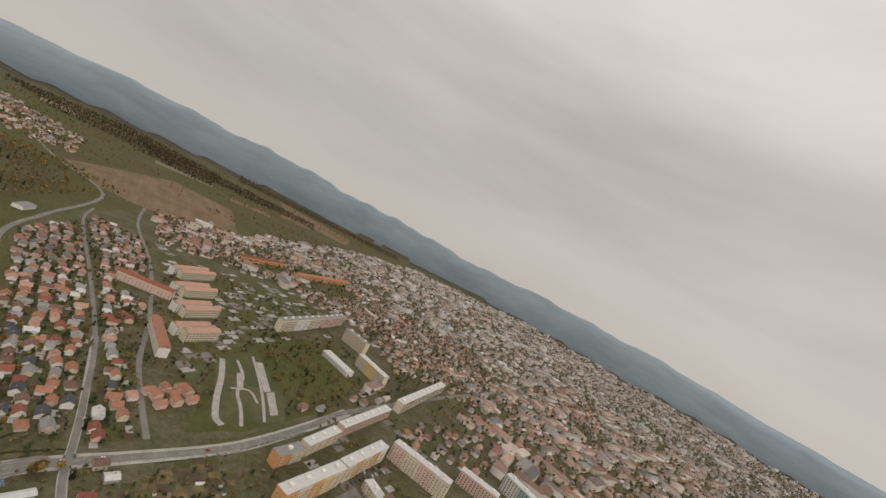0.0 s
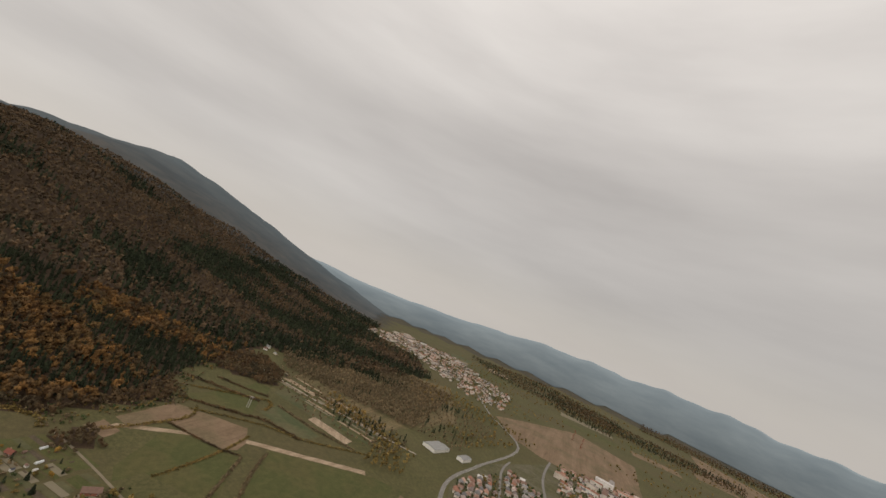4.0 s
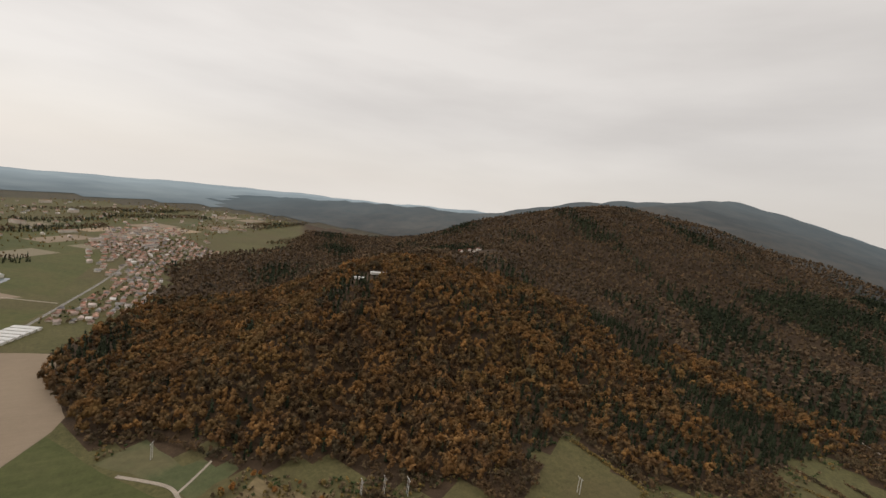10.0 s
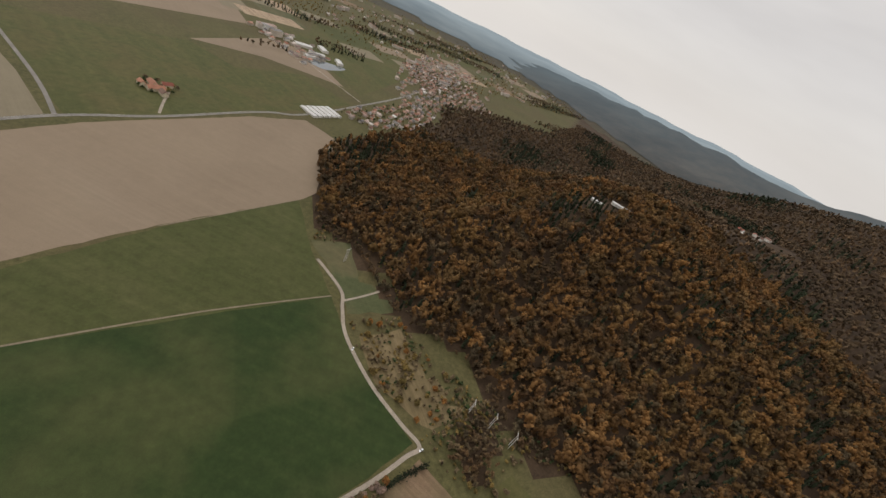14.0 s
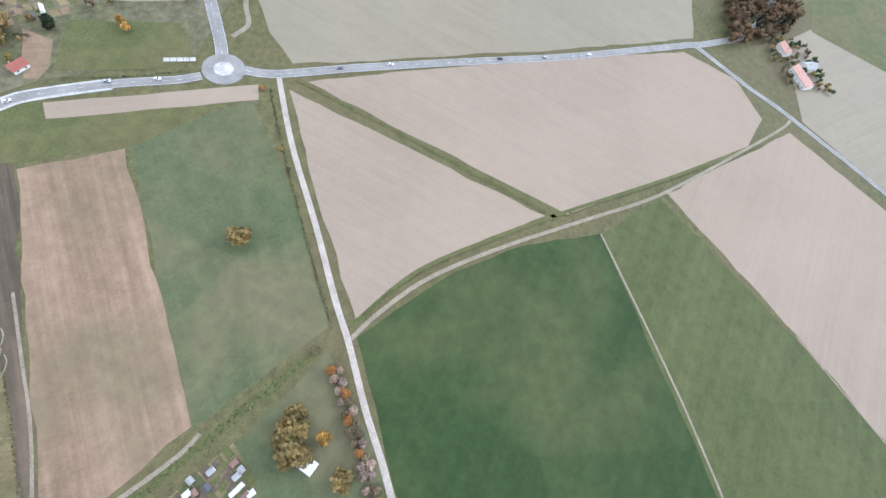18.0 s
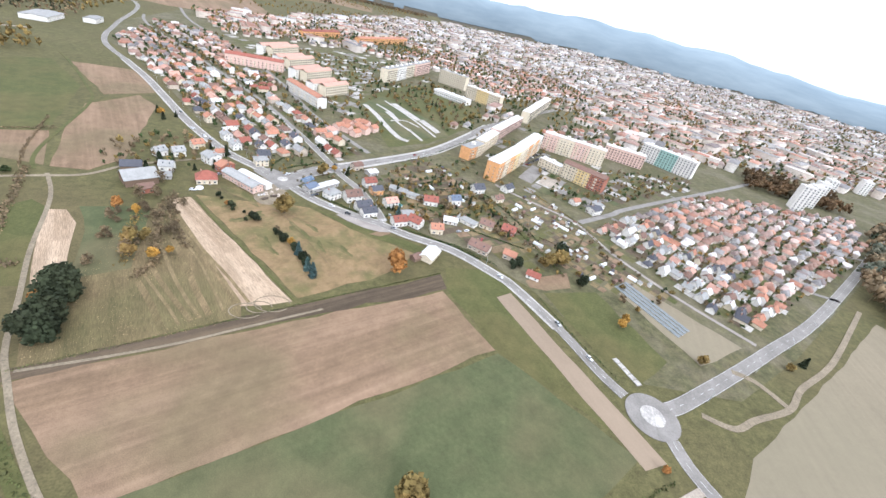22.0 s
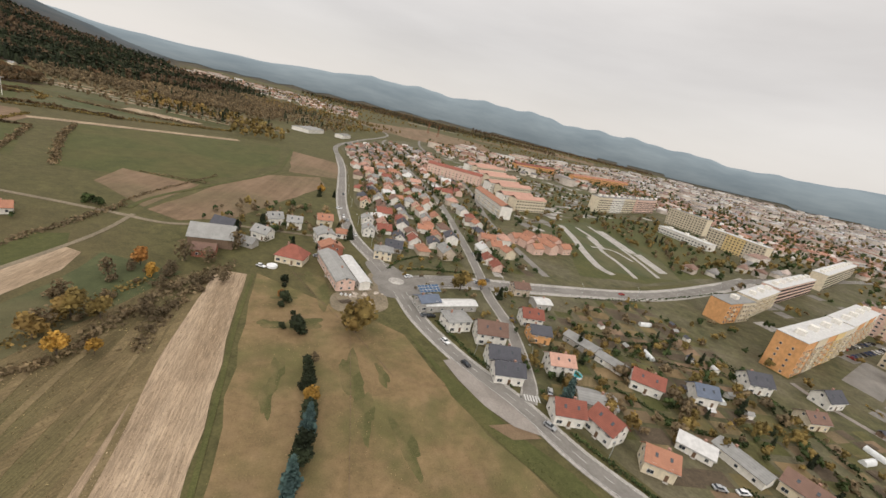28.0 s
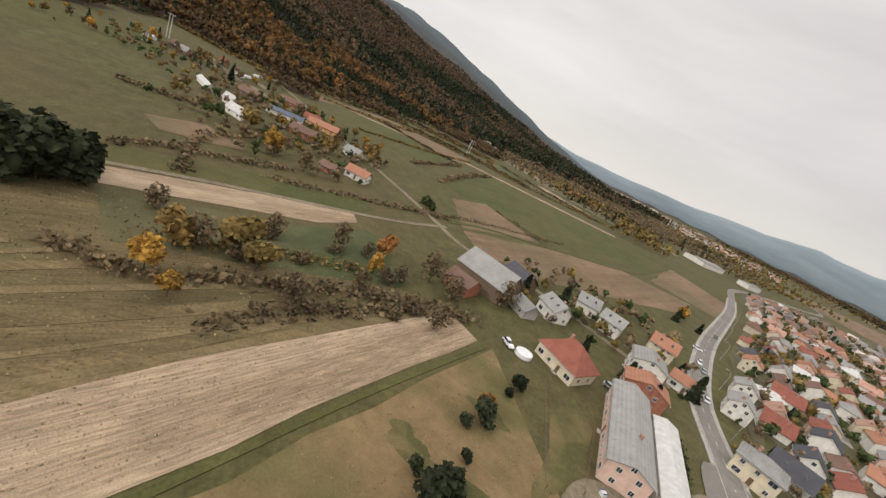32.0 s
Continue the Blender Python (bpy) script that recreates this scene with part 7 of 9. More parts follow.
BALCONY = boxes("balcony", [(-1.5, 1.5, -1.25, 0, -0.05, 0.1), (-1.5, 1.5, -1.25, -1.15, 0.1, 1.1), (-1.5, -1.4, -1.15, 0, 0.1, 1.1), (1.4, 1.5, -1.15, 0, 0.1, 1.1)], WALLS["cream"])
flats(105.4, 299.8, 152, 366, 13, 19.5, "orange", "white", label="orange and cream apartment block with balconies", bands=["orange", "cream", "orange", "yellow", "cream"])
flats(153.4, 369, 197.3, 437, 13, 19.5, "cream", "white", label="cream and orange apartment block with balconies", bands=["cream", "orange", "cream", "orange", "white"])
flats(85.9, 351, 106.6, 378, 12, 13.5, "orange", "grey", label="low orange apartment block", bands=["orange", "cream"])
flats(109.6, 386, 138.3, 437, 12, 13.5, "cream", "white", label="low cream apartment block", bay=4.4)
flats(141.4, 448, 201.8, 547, 12, 13.5, "pink", "white", label="long pale pink apartment block", bay=4.2, detail="far")
flats(203.1, 448, 274.9, 409, 13, 22, "cream", "white", label="tall cream apartment block with balconies", bands=["pink", "cream", "pink", "cream"], bay=4.2)
flats(175.7, 375, 194.1, 352, 12, 10, "cream", "white", label="low cream apartment wing", bay=4.2)
flats(194.9, 351, 229.7, 314.9, 13, 16.5, "yellow", "brown", label="yellow apartment block with a dark red roof", bands=["cream", "yellow", "brick"])
flats(375, 489, 424, 427, 13, 24, "green", "white", label="pale green and white apartment block", bands=["white", "green", "white"], bay=4.2, detail="far")
flats(301.4, 460, 349, 433, 13, 18, "pink", "white", label="pale pink apartment block", bay=4.2, detail="far")
flats(-9, 668, 42.4, 775, 13, 22, "cream", "grey", label="long pale apartment block", bay=4.2, bands=["cream", "white", "cream"], detail="far")
flats(46.3, 782, 79.4, 857, 13, 22, "pink", "grey", label="long pale pink apartment block", bay=4.2, detail="far")
flats(91.1, 775, 138.1, 739, 13, 24, "cream", "grey", label="tall cream apartment block", bay=4.2, detail="far")
flats(131, 682, 183, 633, 13, 20.5, "yellow", "white", label="yellow and cream apartment block", bands=["cream", "yellow", "cream"], bay=4.2, detail="far")
flats(72, 660, 123.2, 616, 16, 8, "white", "white", name="school", label="long low school building with a white roof", bay=4.2, balcony=False, detail="far")
flats(220, 573, 316.2, 742, 13, 17, "cream", "white", label="long cream apartment block behind the avenue", bay=4.2, balcony=False, detail="far")
for a in ((-227.3, 707, -197, 770), (-186.6, 641, -157.7, 694), (-149.7, 577, -121, 626), (-114.7, 515, -88.9, 556)):
    flats(*a, 13, 13.5, "white", "pink", label="white apartment block with faded pink roof", bay=5.5, side=-1)
    flats(a[0] + 17, a[1] - 5, a[2] + 17, a[3] - 5, 12, 13.5, "cream", "pink", label="cream apartment block with faded pink roof", bay=4.2, side=-1, balcony=False, detail="far")
flats(-238.9, 592, -161.5, 600, 13, 13, "pink", "red", label="pale apartment block with a red roof", bay=5)
flats(-137.5, 508, -88.8, 446, 12, 12, "white", "orange", label="white apartment block with an orange roof", bay=4.6)
for i in range(9):
    u, v = i % 3, i // 3
    house(-57 + u * 9.5 + v * 9, 382 + v * 13 - u * 6 + (u % 2) * 3, 55 + 90 * (i % 2), 9.5, 8.5, 5.2 + 1.2 * (i % 2), 2.6, "orange", "pink", detail=1, label="terraced pink house under an orange tiled roof", group="stepped terrace")
flats(-201, 978, -133, 1095, 14, 12, "orange", "red", label="distant orange housing block", bay=4.2, balcony=False, detail="far")
flats(-81.1, 1050, 41.5, 1254, 14, 14, "orange", "orange", label="distant orange housing block", bay=4.2, balcony=False, detail="far")
for i, (x, y) in enumerate([(560, 375), (586, 395), (625, 430), (671, 467), (800, 520)]):
    flats(x - 7 + 14 * i, y + 3, x + 7 + 14 * i, y - 3, 14, 33 - 2 * i, "white", "white", name="tower_block", label="tall white tower block of flats", bay=4.2, balcony=False, detail="far")


def fill_houses(poly, gap, rz, roofs, walls, limit, detail, text, skip=0.12, loose=2.2, size=1.0):
    ca, sa = math.cos(radians(rz)), math.sin(radians(rz))
    cx, cy = sum(p[0] for p in poly) / len(poly), sum(p[1] for p in poly) / len(poly)
    rest, made = [], 0
    spots = []
    R = max(math.hypot(p[0] - cx, p[1] - cy) for p in poly)
    k = int(R / gap) + 1
    for i in range(-k, k + 1):
        for j in range(-k, k + 1):
            u, v = i * gap + random.uniform(-loose, loose), j * gap * 1.12 + random.uniform(-loose, loose)
            x, y = cx + u * ca - v * sa, cy + u * sa + v * ca
            if inside(poly, np.array([x]), np.array([y]))[0] and random.random() > skip:
                spots.append((math.hypot(x, y - 100), x, y))
    for d, x, y in sorted(spots):
        L, W = random.uniform(8.4, 11.8) * size, random.uniform(7, 9) * size
        if not free(x, y, max(L, W) / 2):
            continue
        args = (x, y, rz + random.choice([0, 0, 90]) + random.uniform(-9, 9), L, W, random.choice([3.0, 3.6, 5.0]), random.uniform(2.0, 3.2), random.choice(roofs), random.choice(walls))
        if made < limit:
            house(*args, style="gable" if random.random() < 0.8 else "hip", detail=detail)
            made += 1
        else:
            rest.append(args[:7])
            HOUSES.append((x, y, max(L, W) / 2))
    return rest


REST = []
REST += fill_houses([(-118.6, 281.7), (-50.9, 291.2), (-27.7, 322.9), (-96.7, 448), (-316.3, 800), (-422, 804), (-388, 606), (-277.9, 474), (-185, 351)], 14.2, 127, ["orange", "pink", "red", "brown", "dark", "grey", "grey", "white", "orange"], ["white", "cream", "beige", "white", "pink"], 120, 1, "", 0.1, 4.0)
REST += fill_houses([(183.5, 227.7), (221.7, 130.9), (240.7, 103.9), (530, 249.8), (641, 361), (391, 364), (250.5, 267.4)], 10.6, 33, ["pink", "grey", "grey", "white", "brown", "dark", "orange"], ["white", "white", "cream"], 75, 1, "", 0.1, 3.0, 0.72)
VILLAGE = [(-211, -860), (-335, -982), (-465, -1132), (-524, -1337), (-506, -1600), (-725, -1700), (-835, -1595), (-796, -1318), (-677, -1230), (-570, -1203), (-500, -1061), (-434, -910), (-338, -826), (-277, -810)]
REST += fill_houses(VILLAGE, 17, 57, ["brown", "orange", "red", "grey", "pink", "grey"], ["white", "cream", "white"], 0, 0, "", 0.22, 5, 0.95)
for x, y, rz, L, W in [(-150, -1265, 20, 46, 20), (-205, -1300, 110, 40, 18), (-190, -1225, 20, 30, 16), (-245, -1225, 100, 36, 14), (-165, -1180, 30, 28, 14)]:
    house(x, y, rz, L, W, 6, 1.2, "white", "white", detail=0, label="white works hall by the pond", name="works_hall", category="hall", group="works halls", chim=False)


# ---- the town and villages further off: too many houses to count ----
def house_soup(name, rows, label, wall_mat, roof_mat):
    V, T, mi, at = [], [], [], 0
    wt_ = np.array([0, 1, 5, 0, 5, 4, 1, 2, 6, 1, 6, 5, 2, 3, 7, 2, 7, 6, 3, 0, 4, 3, 4, 7, 5, 6, 9, 7, 4, 8])
    rt_ = np.array([0, 1, 5, 0, 5, 4, 2, 3, 4, 2, 4, 5, 0, 4, 3, 1, 2, 5])
    for x, y, rz, L, W, h, rise in rows:
        a, b, o = L / 2, W / 2, 0.5
        w = np.array([(-a, -b, -1), (a, -b, -1), (a, b, -1), (-a, b, -1), (-a, -b, h), (a, -b, h), (a, b, h), (-a, b, h), (-a, 0, h + rise), (a, 0, h + rise)])
        r = np.array([(-a - o, -b - o, h - 0.2), (a + o, -b - o, h - 0.2), (a + o, b + o, h - 0.2), (-a - o, b + o, h - 0.2), (-a - o, 0, h + rise + 0.25), (a + o, 0, h + rise + 0.25)])
        c, s = math.cos(radians(rz)), math.sin(radians(rz))
        z = float(land(x, y))
        for q, t, m in ((w, wt_, 0), (r, rt_, 1)):
            V.append(np.c_[q[:, 0] * c - q[:, 1] * s + x, q[:, 0] * s + q[:, 1] * c + y, q[:, 2] + z])
            T.append(t + at)
            mi += [m] * (len(t) // 3)
            at += len(q)
    me = quick_mesh(name, np.concatenate(V), np.concatenate(T), 3, [wall_mat, roof_mat])
    me.polygons.foreach_set("material_index", np.array(mi, dtype=np.int32))
    me.update()
    return tagged(new(name, me), label, "houses", kind="stuff")


M["far_wall"] = island_paint("town_walls", [(0.0, (0.72, 0.68, 0.62)), (0.35, (0.62, 0.54, 0.45)), (0.6, (0.50, 0.45, 0.40)), (0.8, (0.68, 0.58, 0.49)), (1.0, (0.78, 0.76, 0.72))])
M["grey_roof"] = island_paint("distant_roofs", [(0.0, (0.30, 0.165, 0.125)), (0.25, (0.19, 0.17, 0.165)), (0.45, (0.32, 0.23, 0.195)), (0.6, (0.23, 0.228, 0.232)), (0.8, (0.36, 0.345, 0.34)), (1.0, (0.58, 0.57, 0.56))])
M["far_roof"] = island_paint("town_roofs", [(0.0, (0.33, 0.155, 0.10)), (0.2, (0.19, 0.12, 0.092)), (0.4, (0.34, 0.205, 0.15)), (0.55, (0.14, 0.13, 0.125)), (0.72, (0.28, 0.265, 0.25)), (0.86, (0.40, 0.215, 0.145)), (1.0, (0.60, 0.58, 0.55))])


def town(poly, gap, rz, big=0.06, skip=0.1, keep=None):
    X, Y = scatter(poly, gap, 0.36)
    rows = []
    gapp = patchy(X, Y, 0.011, gap) > 1.35
    X, Y = X[~gapp], Y[~gapp]
    for x, y in zip(X, Y):
        if rng.uniform() < skip or not free(float(x), float(y), 6, 3.0) or (keep and not keep(x, y)) or float(land(x, y)) > 9 + 60 * (math.hypot(x, y) < 2000):
            continue
        a = rz + 18 * math.sin(x * 0.004 + 1) + 14 * math.sin(y * 0.005) + (90 if rng.uniform() < 0.35 else 0)
        if rng.uniform() < big:
            rows.append((x, y, a, rng.uniform(22, 52), rng.uniform(11, 20), rng.uniform(6, 15), rng.uniform(0.3, 1.5)))
        else:
            rows.append((x, y, a, rng.uniform(9, 14), rng.uniform(8, 11), rng.uniform(3.2, 6.5), rng.uniform(2.0, 3.8)))
    return rows


MID_TOWN = [(61.8, 440), (152.8, 535), (285.6, 711), (483, 901), (504, 1181), (78.3, 1268), (-67.1, 941), (21.7, 902), (122.4, 893), (210.9, 686)]
EAST_TOWN = [(207, 479), (383, 501), (642, 533), (928, 517), (1398, 900), (925, 1414), (483, 896), (306.4, 698)]
NORTH_TOWN = [(-315.2, 822), (-77, 941), (78.7, 1278), (-24.3, 1537), (-295.2, 1243), (-450, 1026)]
FAR_TOWN = [(-312.7, 1315), (505, 1192), (483, 901), (925, 1414), (1399, 910), (2593, 1492), (3300, 1900), (2599, 2599), (1498, 2897), (403, 2700), (-70, 2029)]
house_soup("town_houses", REST + town(MID_TOWN, 21, 40, 0.05), "dense houses with brown and red roofs", M["far_wall"], M["far_roof"])
house_soup("town_houses", town(EAST_TOWN, 25, 40, 0.26), "houses and flats of the eastern town", M["far_wall"], M["far_roof"])
house_soup("town_houses", town(NORTH_TOWN, 23, 40, 0.12), "houses and halls of the northern suburb", M["far_wall"], M["far_roof"])
house_soup("town_houses", town(FAR_TOWN, 31, 35, 0.2), "hazy distant town of low roofs and halls", M["far_wall"], M["grey_roof"])
house_soup("village_houses", town([(-1719, 1147), (-1909, 1539), (-1597, 1706), (-975, 1500), (-800, 1230), (-880, 1145), (-1352, 1223)], 25, 60, 0.06, 0.36), "village strung along the foot of the hill", M["far_wall"], M["far_roof"])
house_soup("village_houses", town([(-384, -835), (-628, -1423), (-958, -1851), (-690, -1949), (-428, -1346)], 27, 57, 0.08, 0.3) + town([(-836, -1499), (-1877, -2269), (-1696, -2887), (-304.7, -2858), (-235.6, -1843)], 75, 30, 0.1, 0.5)
           + town([(-168.5, -1082), (-12.1, -1279), (-122.3, -1352), (-234.8, -1247)], 26, 30, 0.2, 0.3), "scattered village houses on the plain", M["far_wall"], M["far_roof"])
house_soup("village_houses", town([(760, 340), (817, 139), (908, 16), (985, -143), (1900, -260), (2200, 300), (1508, 480)], 29, 20, 0.3, 0.2), "distant suburb beyond the wood", M["far_wall"], M["far_roof"])
# trees among those houses
town_crowns = [crown_cloud(4.0, 8, 6, 1.8, 1, True, 1.0) for _ in range(5)]
for poly, gap in ((MID_TOWN, 11.5), (EAST_TOWN, 15), (NORTH_TOWN, 13), (FAR_TOWN, 22), ([(-1719, 1147), (-1909, 1539), (-1597, 1706), (-975, 1500), (-800, 1230), (-880, 1145), (-1352, 1223)], 19)):
    X, Y = scatter(poly, gap)
    k = (rng.uniform(size=len(X)) < 0.75) & (land(X, Y) < 9)
    X, Y = X[k], Y[k]
    g = rng.uniform(size=len(X)) < 0.45
    plant("town_trees", X[g], Y[g], town_crowns, M["green_bush"], 0.6, 1.35, "dark green trees among the houses", category="trees")
    plant("town_trees", X[~g], Y[~g], town_crowns, M["olive"], 0.6, 1.3, "brown autumn trees among the houses", category="trees")
# hedgerows and copses on the southern plain and the valley floor
for poly, gap, frac in (([(-328.1, -1297), (-2184, -2284), (-1797, -2992), (595, -2983), (857, -1453)], 28, 0.4), ([(-906, 868), (-502, 741), (-542, 1071), (-1007, 1067)], 16, 0.6), ([(-1850, 1600), (-760, 1050), (-720, 1560), (-280, 1180), (60, 1900), (500, 2750), (-1500, 2600)], 34, 0.5), ([(582, -698), (1805, -893), (1796, -1993), (645, -1631)], 45, 0.3),
                        ([(-707, 503), (-536, 568), (-454, 528), (-627, 444)], 11, 0.5), ([(-438, 438), (-391, 479), (-451, 563), (-537, 532)], 11, 0.5)):
    X, Y = scatter(poly, gap)
    k = (patchy(X, Y, 0.006, gap) > 1.2 - frac * 2.4) & (land(X, Y) < 9)
    plant("copse", X[k], Y[k], town_crowns, M["olive"], 0.7, 1.5, "scattered brown and green bushes", category="trees")

# ---- gardens: hedges, beds, sheds and small trees between the houses ----
def garden_fill(poly, gap, mats, lo, hi, text):
    X, Y = scatter(poly, gap)
    k = np.array([free(float(x), float(y), 1.5, 3.5) for x, y in zip(X, Y)]) & ~inside(SPORTS, X, Y)
    X, Y = X[k], Y[k]
    which = rng.integers(len(mats), size=len(X))
    for i, mt in enumerate(mats):
        plant("garden_trees", X[which == i], Y[which == i], garden_crowns, M[mt], lo, hi, text, category="trees")


garden_crowns = [crown_cloud(2.6, 5.0, 26, 0.8, 3, True, 0.2) for _ in range(6)]
R1 = [(-118.6, 281.7), (-50.9, 291.2), (-27.7, 322.9), (-96.7, 448), (-316.3, 800), (-422, 804), (-388, 606), (-277.9, 474), (-185, 351)]
R2 = [(-1, 200.2), (61.8, 216.5), (92.9, 181.1), (122.3, 149.4), (116.2, 230.3), (76.1, 293.4), (44.2, 345), (-12, 286.5)]
R3 = [(183.5, 227.7), (221.7, 130.9), (240.7, 103.9), (530, 249.8), (641, 361), (391, 364), (250.5, 267.4)]
garden_fill(VILLAGE, 15, ["olive", "green_bush", "bare"], 0.7, 1.4, "trees among the village houses")
garden_fill(R1, 8.0, ["green_bush", "olive", "bare", "green_bush"], 0.5, 1.25, "bushes and small trees of the gardens")
garden_fill(R2, 9.5, ["green_bush", "olive", "bare"], 0.4, 0.95, "bushes and small trees of the gardens")
garden_fill([(-150, 232), (-172, 212), (-205, 222), (-215, 262), (-190, 300), (-152, 292), (-140, 262)], 8.5, ["bare", "olive", "green_bush", "bare"], 0.5, 1.2, "shrubs and small trees round the farm houses")
garden_fill(R3, 8.0, ["green_bush", "olive", "bare"], 0.4, 0.9, "bushes and small trees of the estate")
garden_fill([(-134.5, 288.2), (-105.3, 247.1), (-54.1, 229), (-15.7, 201.6), (12.8, 186), (33.7, 218.6), (-21.6, 288.2), (-61.1, 286.6)], 8.0, ["green_bush", "bare", "olive"], 0.35, 0.8, "bushes and small trees of the gardens")
garden_fill([(62.3, 322.7), (115.1, 290.1), (202.2, 358), (270.7, 430), (212.2, 551), (145.1, 531)], 13, ["olive", "bare", "olive", "green_bush"], 0.7, 1.2, "trees between the flats")
garden_fill([(-48.6, 404), (119, 463), (153.9, 636), (59.5, 900), (-36, 842), (-242.4, 798), (-167.2, 494)], 15, ["olive", "green_bush", "bare"], 0.7, 1.3, "trees between the flats")
garden_fill([(-302.5, 52.8), (-376, 58.7), (-438, 32.4), (-402, -30.4), (-345, -5.3), (-267.6, 85.5)], 10, ["bare", "olive", "green_bush"], 0.4, 1.0, "bushes round the farm gardens")


def garden_plots(poly, rz, du, dv, mats, text):
    """Strips and squares of grass, beds and bare earth, parted by narrow paths."""
    cx, cy = sum(p[0] for p in poly) / len(poly), sum(p[1] for p in poly) / len(poly)
    R = max(math.hypot(p[0] - cx, p[1] - cy) for p in poly)
    ca, sa = math.cos(radians(rz)), math.sin(radians(rz))
    V = {m: [] for m in mats}
    for i in range(-int(R / du) - 1, int(R / du) + 2):
        for j in range(-int(R / dv) - 1, int(R / dv) + 2):
            u, v = i * du + random.uniform(-1, 1), j * dv + random.uniform(-1, 1)
            x, y = cx + u * ca - v * sa, cy + u * sa + v * ca
            if not inside(poly, np.array([x]), np.array([y]))[0] or not free(x, y, 0.1, 3 + dv * 0.6):
                continue
            w, h = du * random.uniform(0.34, 0.5), dv * random.uniform(0.34, 0.5)
            V[random.choice(mats)] += [(cx + (u + a * w) * ca - (v + b * h) * sa, cy + (u + a * w) * sa + (v + b * h) * ca, 0.15 + random.uniform(0, 0.04)) for a, b in ((-1, -1), (1, -1), (1, 1), (-1, 1))]
    for m in set(mats):
        if V[m]:
            tagged(new("garden_plots", quick_mesh("garden_plots", V[m], np.arange(len(V[m])), 4, M[m])), text, "garden", kind="stuff")


M["bed"] = surface("garden_bed", (0.05, 0.04, 0.026), (0.085, 0.064, 0.042), (0.13, 0.10, 0.065), 0.2, 1.5)
garden_plots([(98.6, 256.6), (141.1, 283.7), (183.3, 232.7), (212.5, 129.3), (141.9, 134.8), (108.5, 184.4)], 38, 8, 6, ["bed", "lawn", "mown", "soil_brown", "paddock_green"], "small allotment plots of beds and grass")
garden_plots([(-4.5, 276.1), (3.9, 199.7), (60.4, 178.6), (105.9, 146.1), (113.8, 184.1), (94.1, 233.1), (64.2, 313), (35.1, 342)], 28, 12, 8, ["lawn", "paddock", "mown", "bed", "soil_brown", "paddock_green"], "back gardens of lawn and beds")
garden_plots(R1, 127, 10, 8, ["lawn", "lawn", "meadow", "bed", "concrete"], "front and back gardens of the houses")
garden_plots([(94.1, 305.3), (156.2, 286.7), (206.8, 315.6), (246.7, 347), (293.6, 422), (269.2, 543), (205.4, 555), (133.8, 436)], 50, 17, 12, ["asphalt", "lawn", "concrete", "meadow", "lawn"], "yards, lawns and parking between the flats")
garden_plots([(-242.4, 798), (-315.2, 822), (-104.1, 526), (-48.4, 415), (-28.1, 456), (-42.9, 566), (19.3, 661), (77.9, 732), (59.5, 900), (-66.9, 921)], 60, 19, 13, ["asphalt", "lawn", "lawn", "concrete", "meadow"], "yards, lawns and parking between the flats")
garden_plots(R3, 33, 10, 8, ["lawn", "meadow", "bed", "concrete"], "gardens and drives of the estate")
garden_plots([(-117.1, -1.2), (-92.8, -23.5), (-130.8, -53.6), (-172.4, -32.9)], 50, 8, 5, ["bed", "lawn", "meadow", "bed"], "small allotment plots of beds and grass")
garden_plots([(-373, 37), (-412, -19.7), (-461, 70.6), (-414, 99.6), (-302.3, 121.8)], 35, 26, 7, ["bed", "lawn", "soil_green", "meadow", "lawn"], "long narrow farm garden strips")
garden_plots([(-457, 475), (-692, 396), (-843, 399), (-698, 503), (-494, 566)], 28, 90, 9, ["soil_green", "lawn", "meadow", "stubble", "lawn"], "long narrow strips of field by the railway")

garden_fill([(250.9, -455), (322.1, -440), (324.8, -499), (250.1, -515)], 8.0, ["olive", "bare", "green_bush"], 0.8, 1.5, "trees round the farm by the fork")
garden_fill([(44.5, -683), (87.4, -686), (89.9, -729), (40.1, -727)], 8.0, ["olive", "bare", "green_bush"], 0.8, 1.5, "trees round the farmstead")
garden_fill([(-211.5, 109.6), (-224, 155.3), (-299.5, 170.6), (-371, 123.6), (-346, 51), (-245.5, 63.4)], 9.0, ["bare", "olive", "bare", "green_bush"], 0.5, 1.25, "trees and shrubs round the farm")
COURT = [(185.9, 259), (218.5, 279.8), (274, 313.9), (389, 376), (420, 420), (286.7, 401), (212.8, 359), (170.9, 342), (164.2, 286)]
garden_fill(COURT, 10.0, ["olive", "bare", "green_bush"], 0.5, 1.3, "trees and shrubs between the flats and the street")
garden_plots(COURT, 40, 14, 10, ["lawn", "asphalt", "meadow", "concrete", "bed"], "yards and lawns between the flats and the street")
# allotments: huts, beds and polytunnels
M["plastic"] = plain("white_plastic_sheet", (0.62, 0.63, 0.62), 0.35)
M["panel"] = plain("blue_solar_cell", (0.035, 0.075, 0.14), 0.18, var=0.25, spec=0.6)
HUT_WALL = boxes("wall", [(-1.5, 1.5, -1.2, 1.2, 0, 2.0)], WALLS["wood"])
HUT_WALL2 = boxes("wall", [(-1.5, 1.5, -1.2, 1.2, 0, 2.0)], WALLS["white"])
HUT_ROOFS = [gable_roof(3.0, 2.4, 2.0, 0.8, 0.25, ROOFS[r], 0.1) for r in ("grey", "grey", "brown", "brown", "dark", "white")]


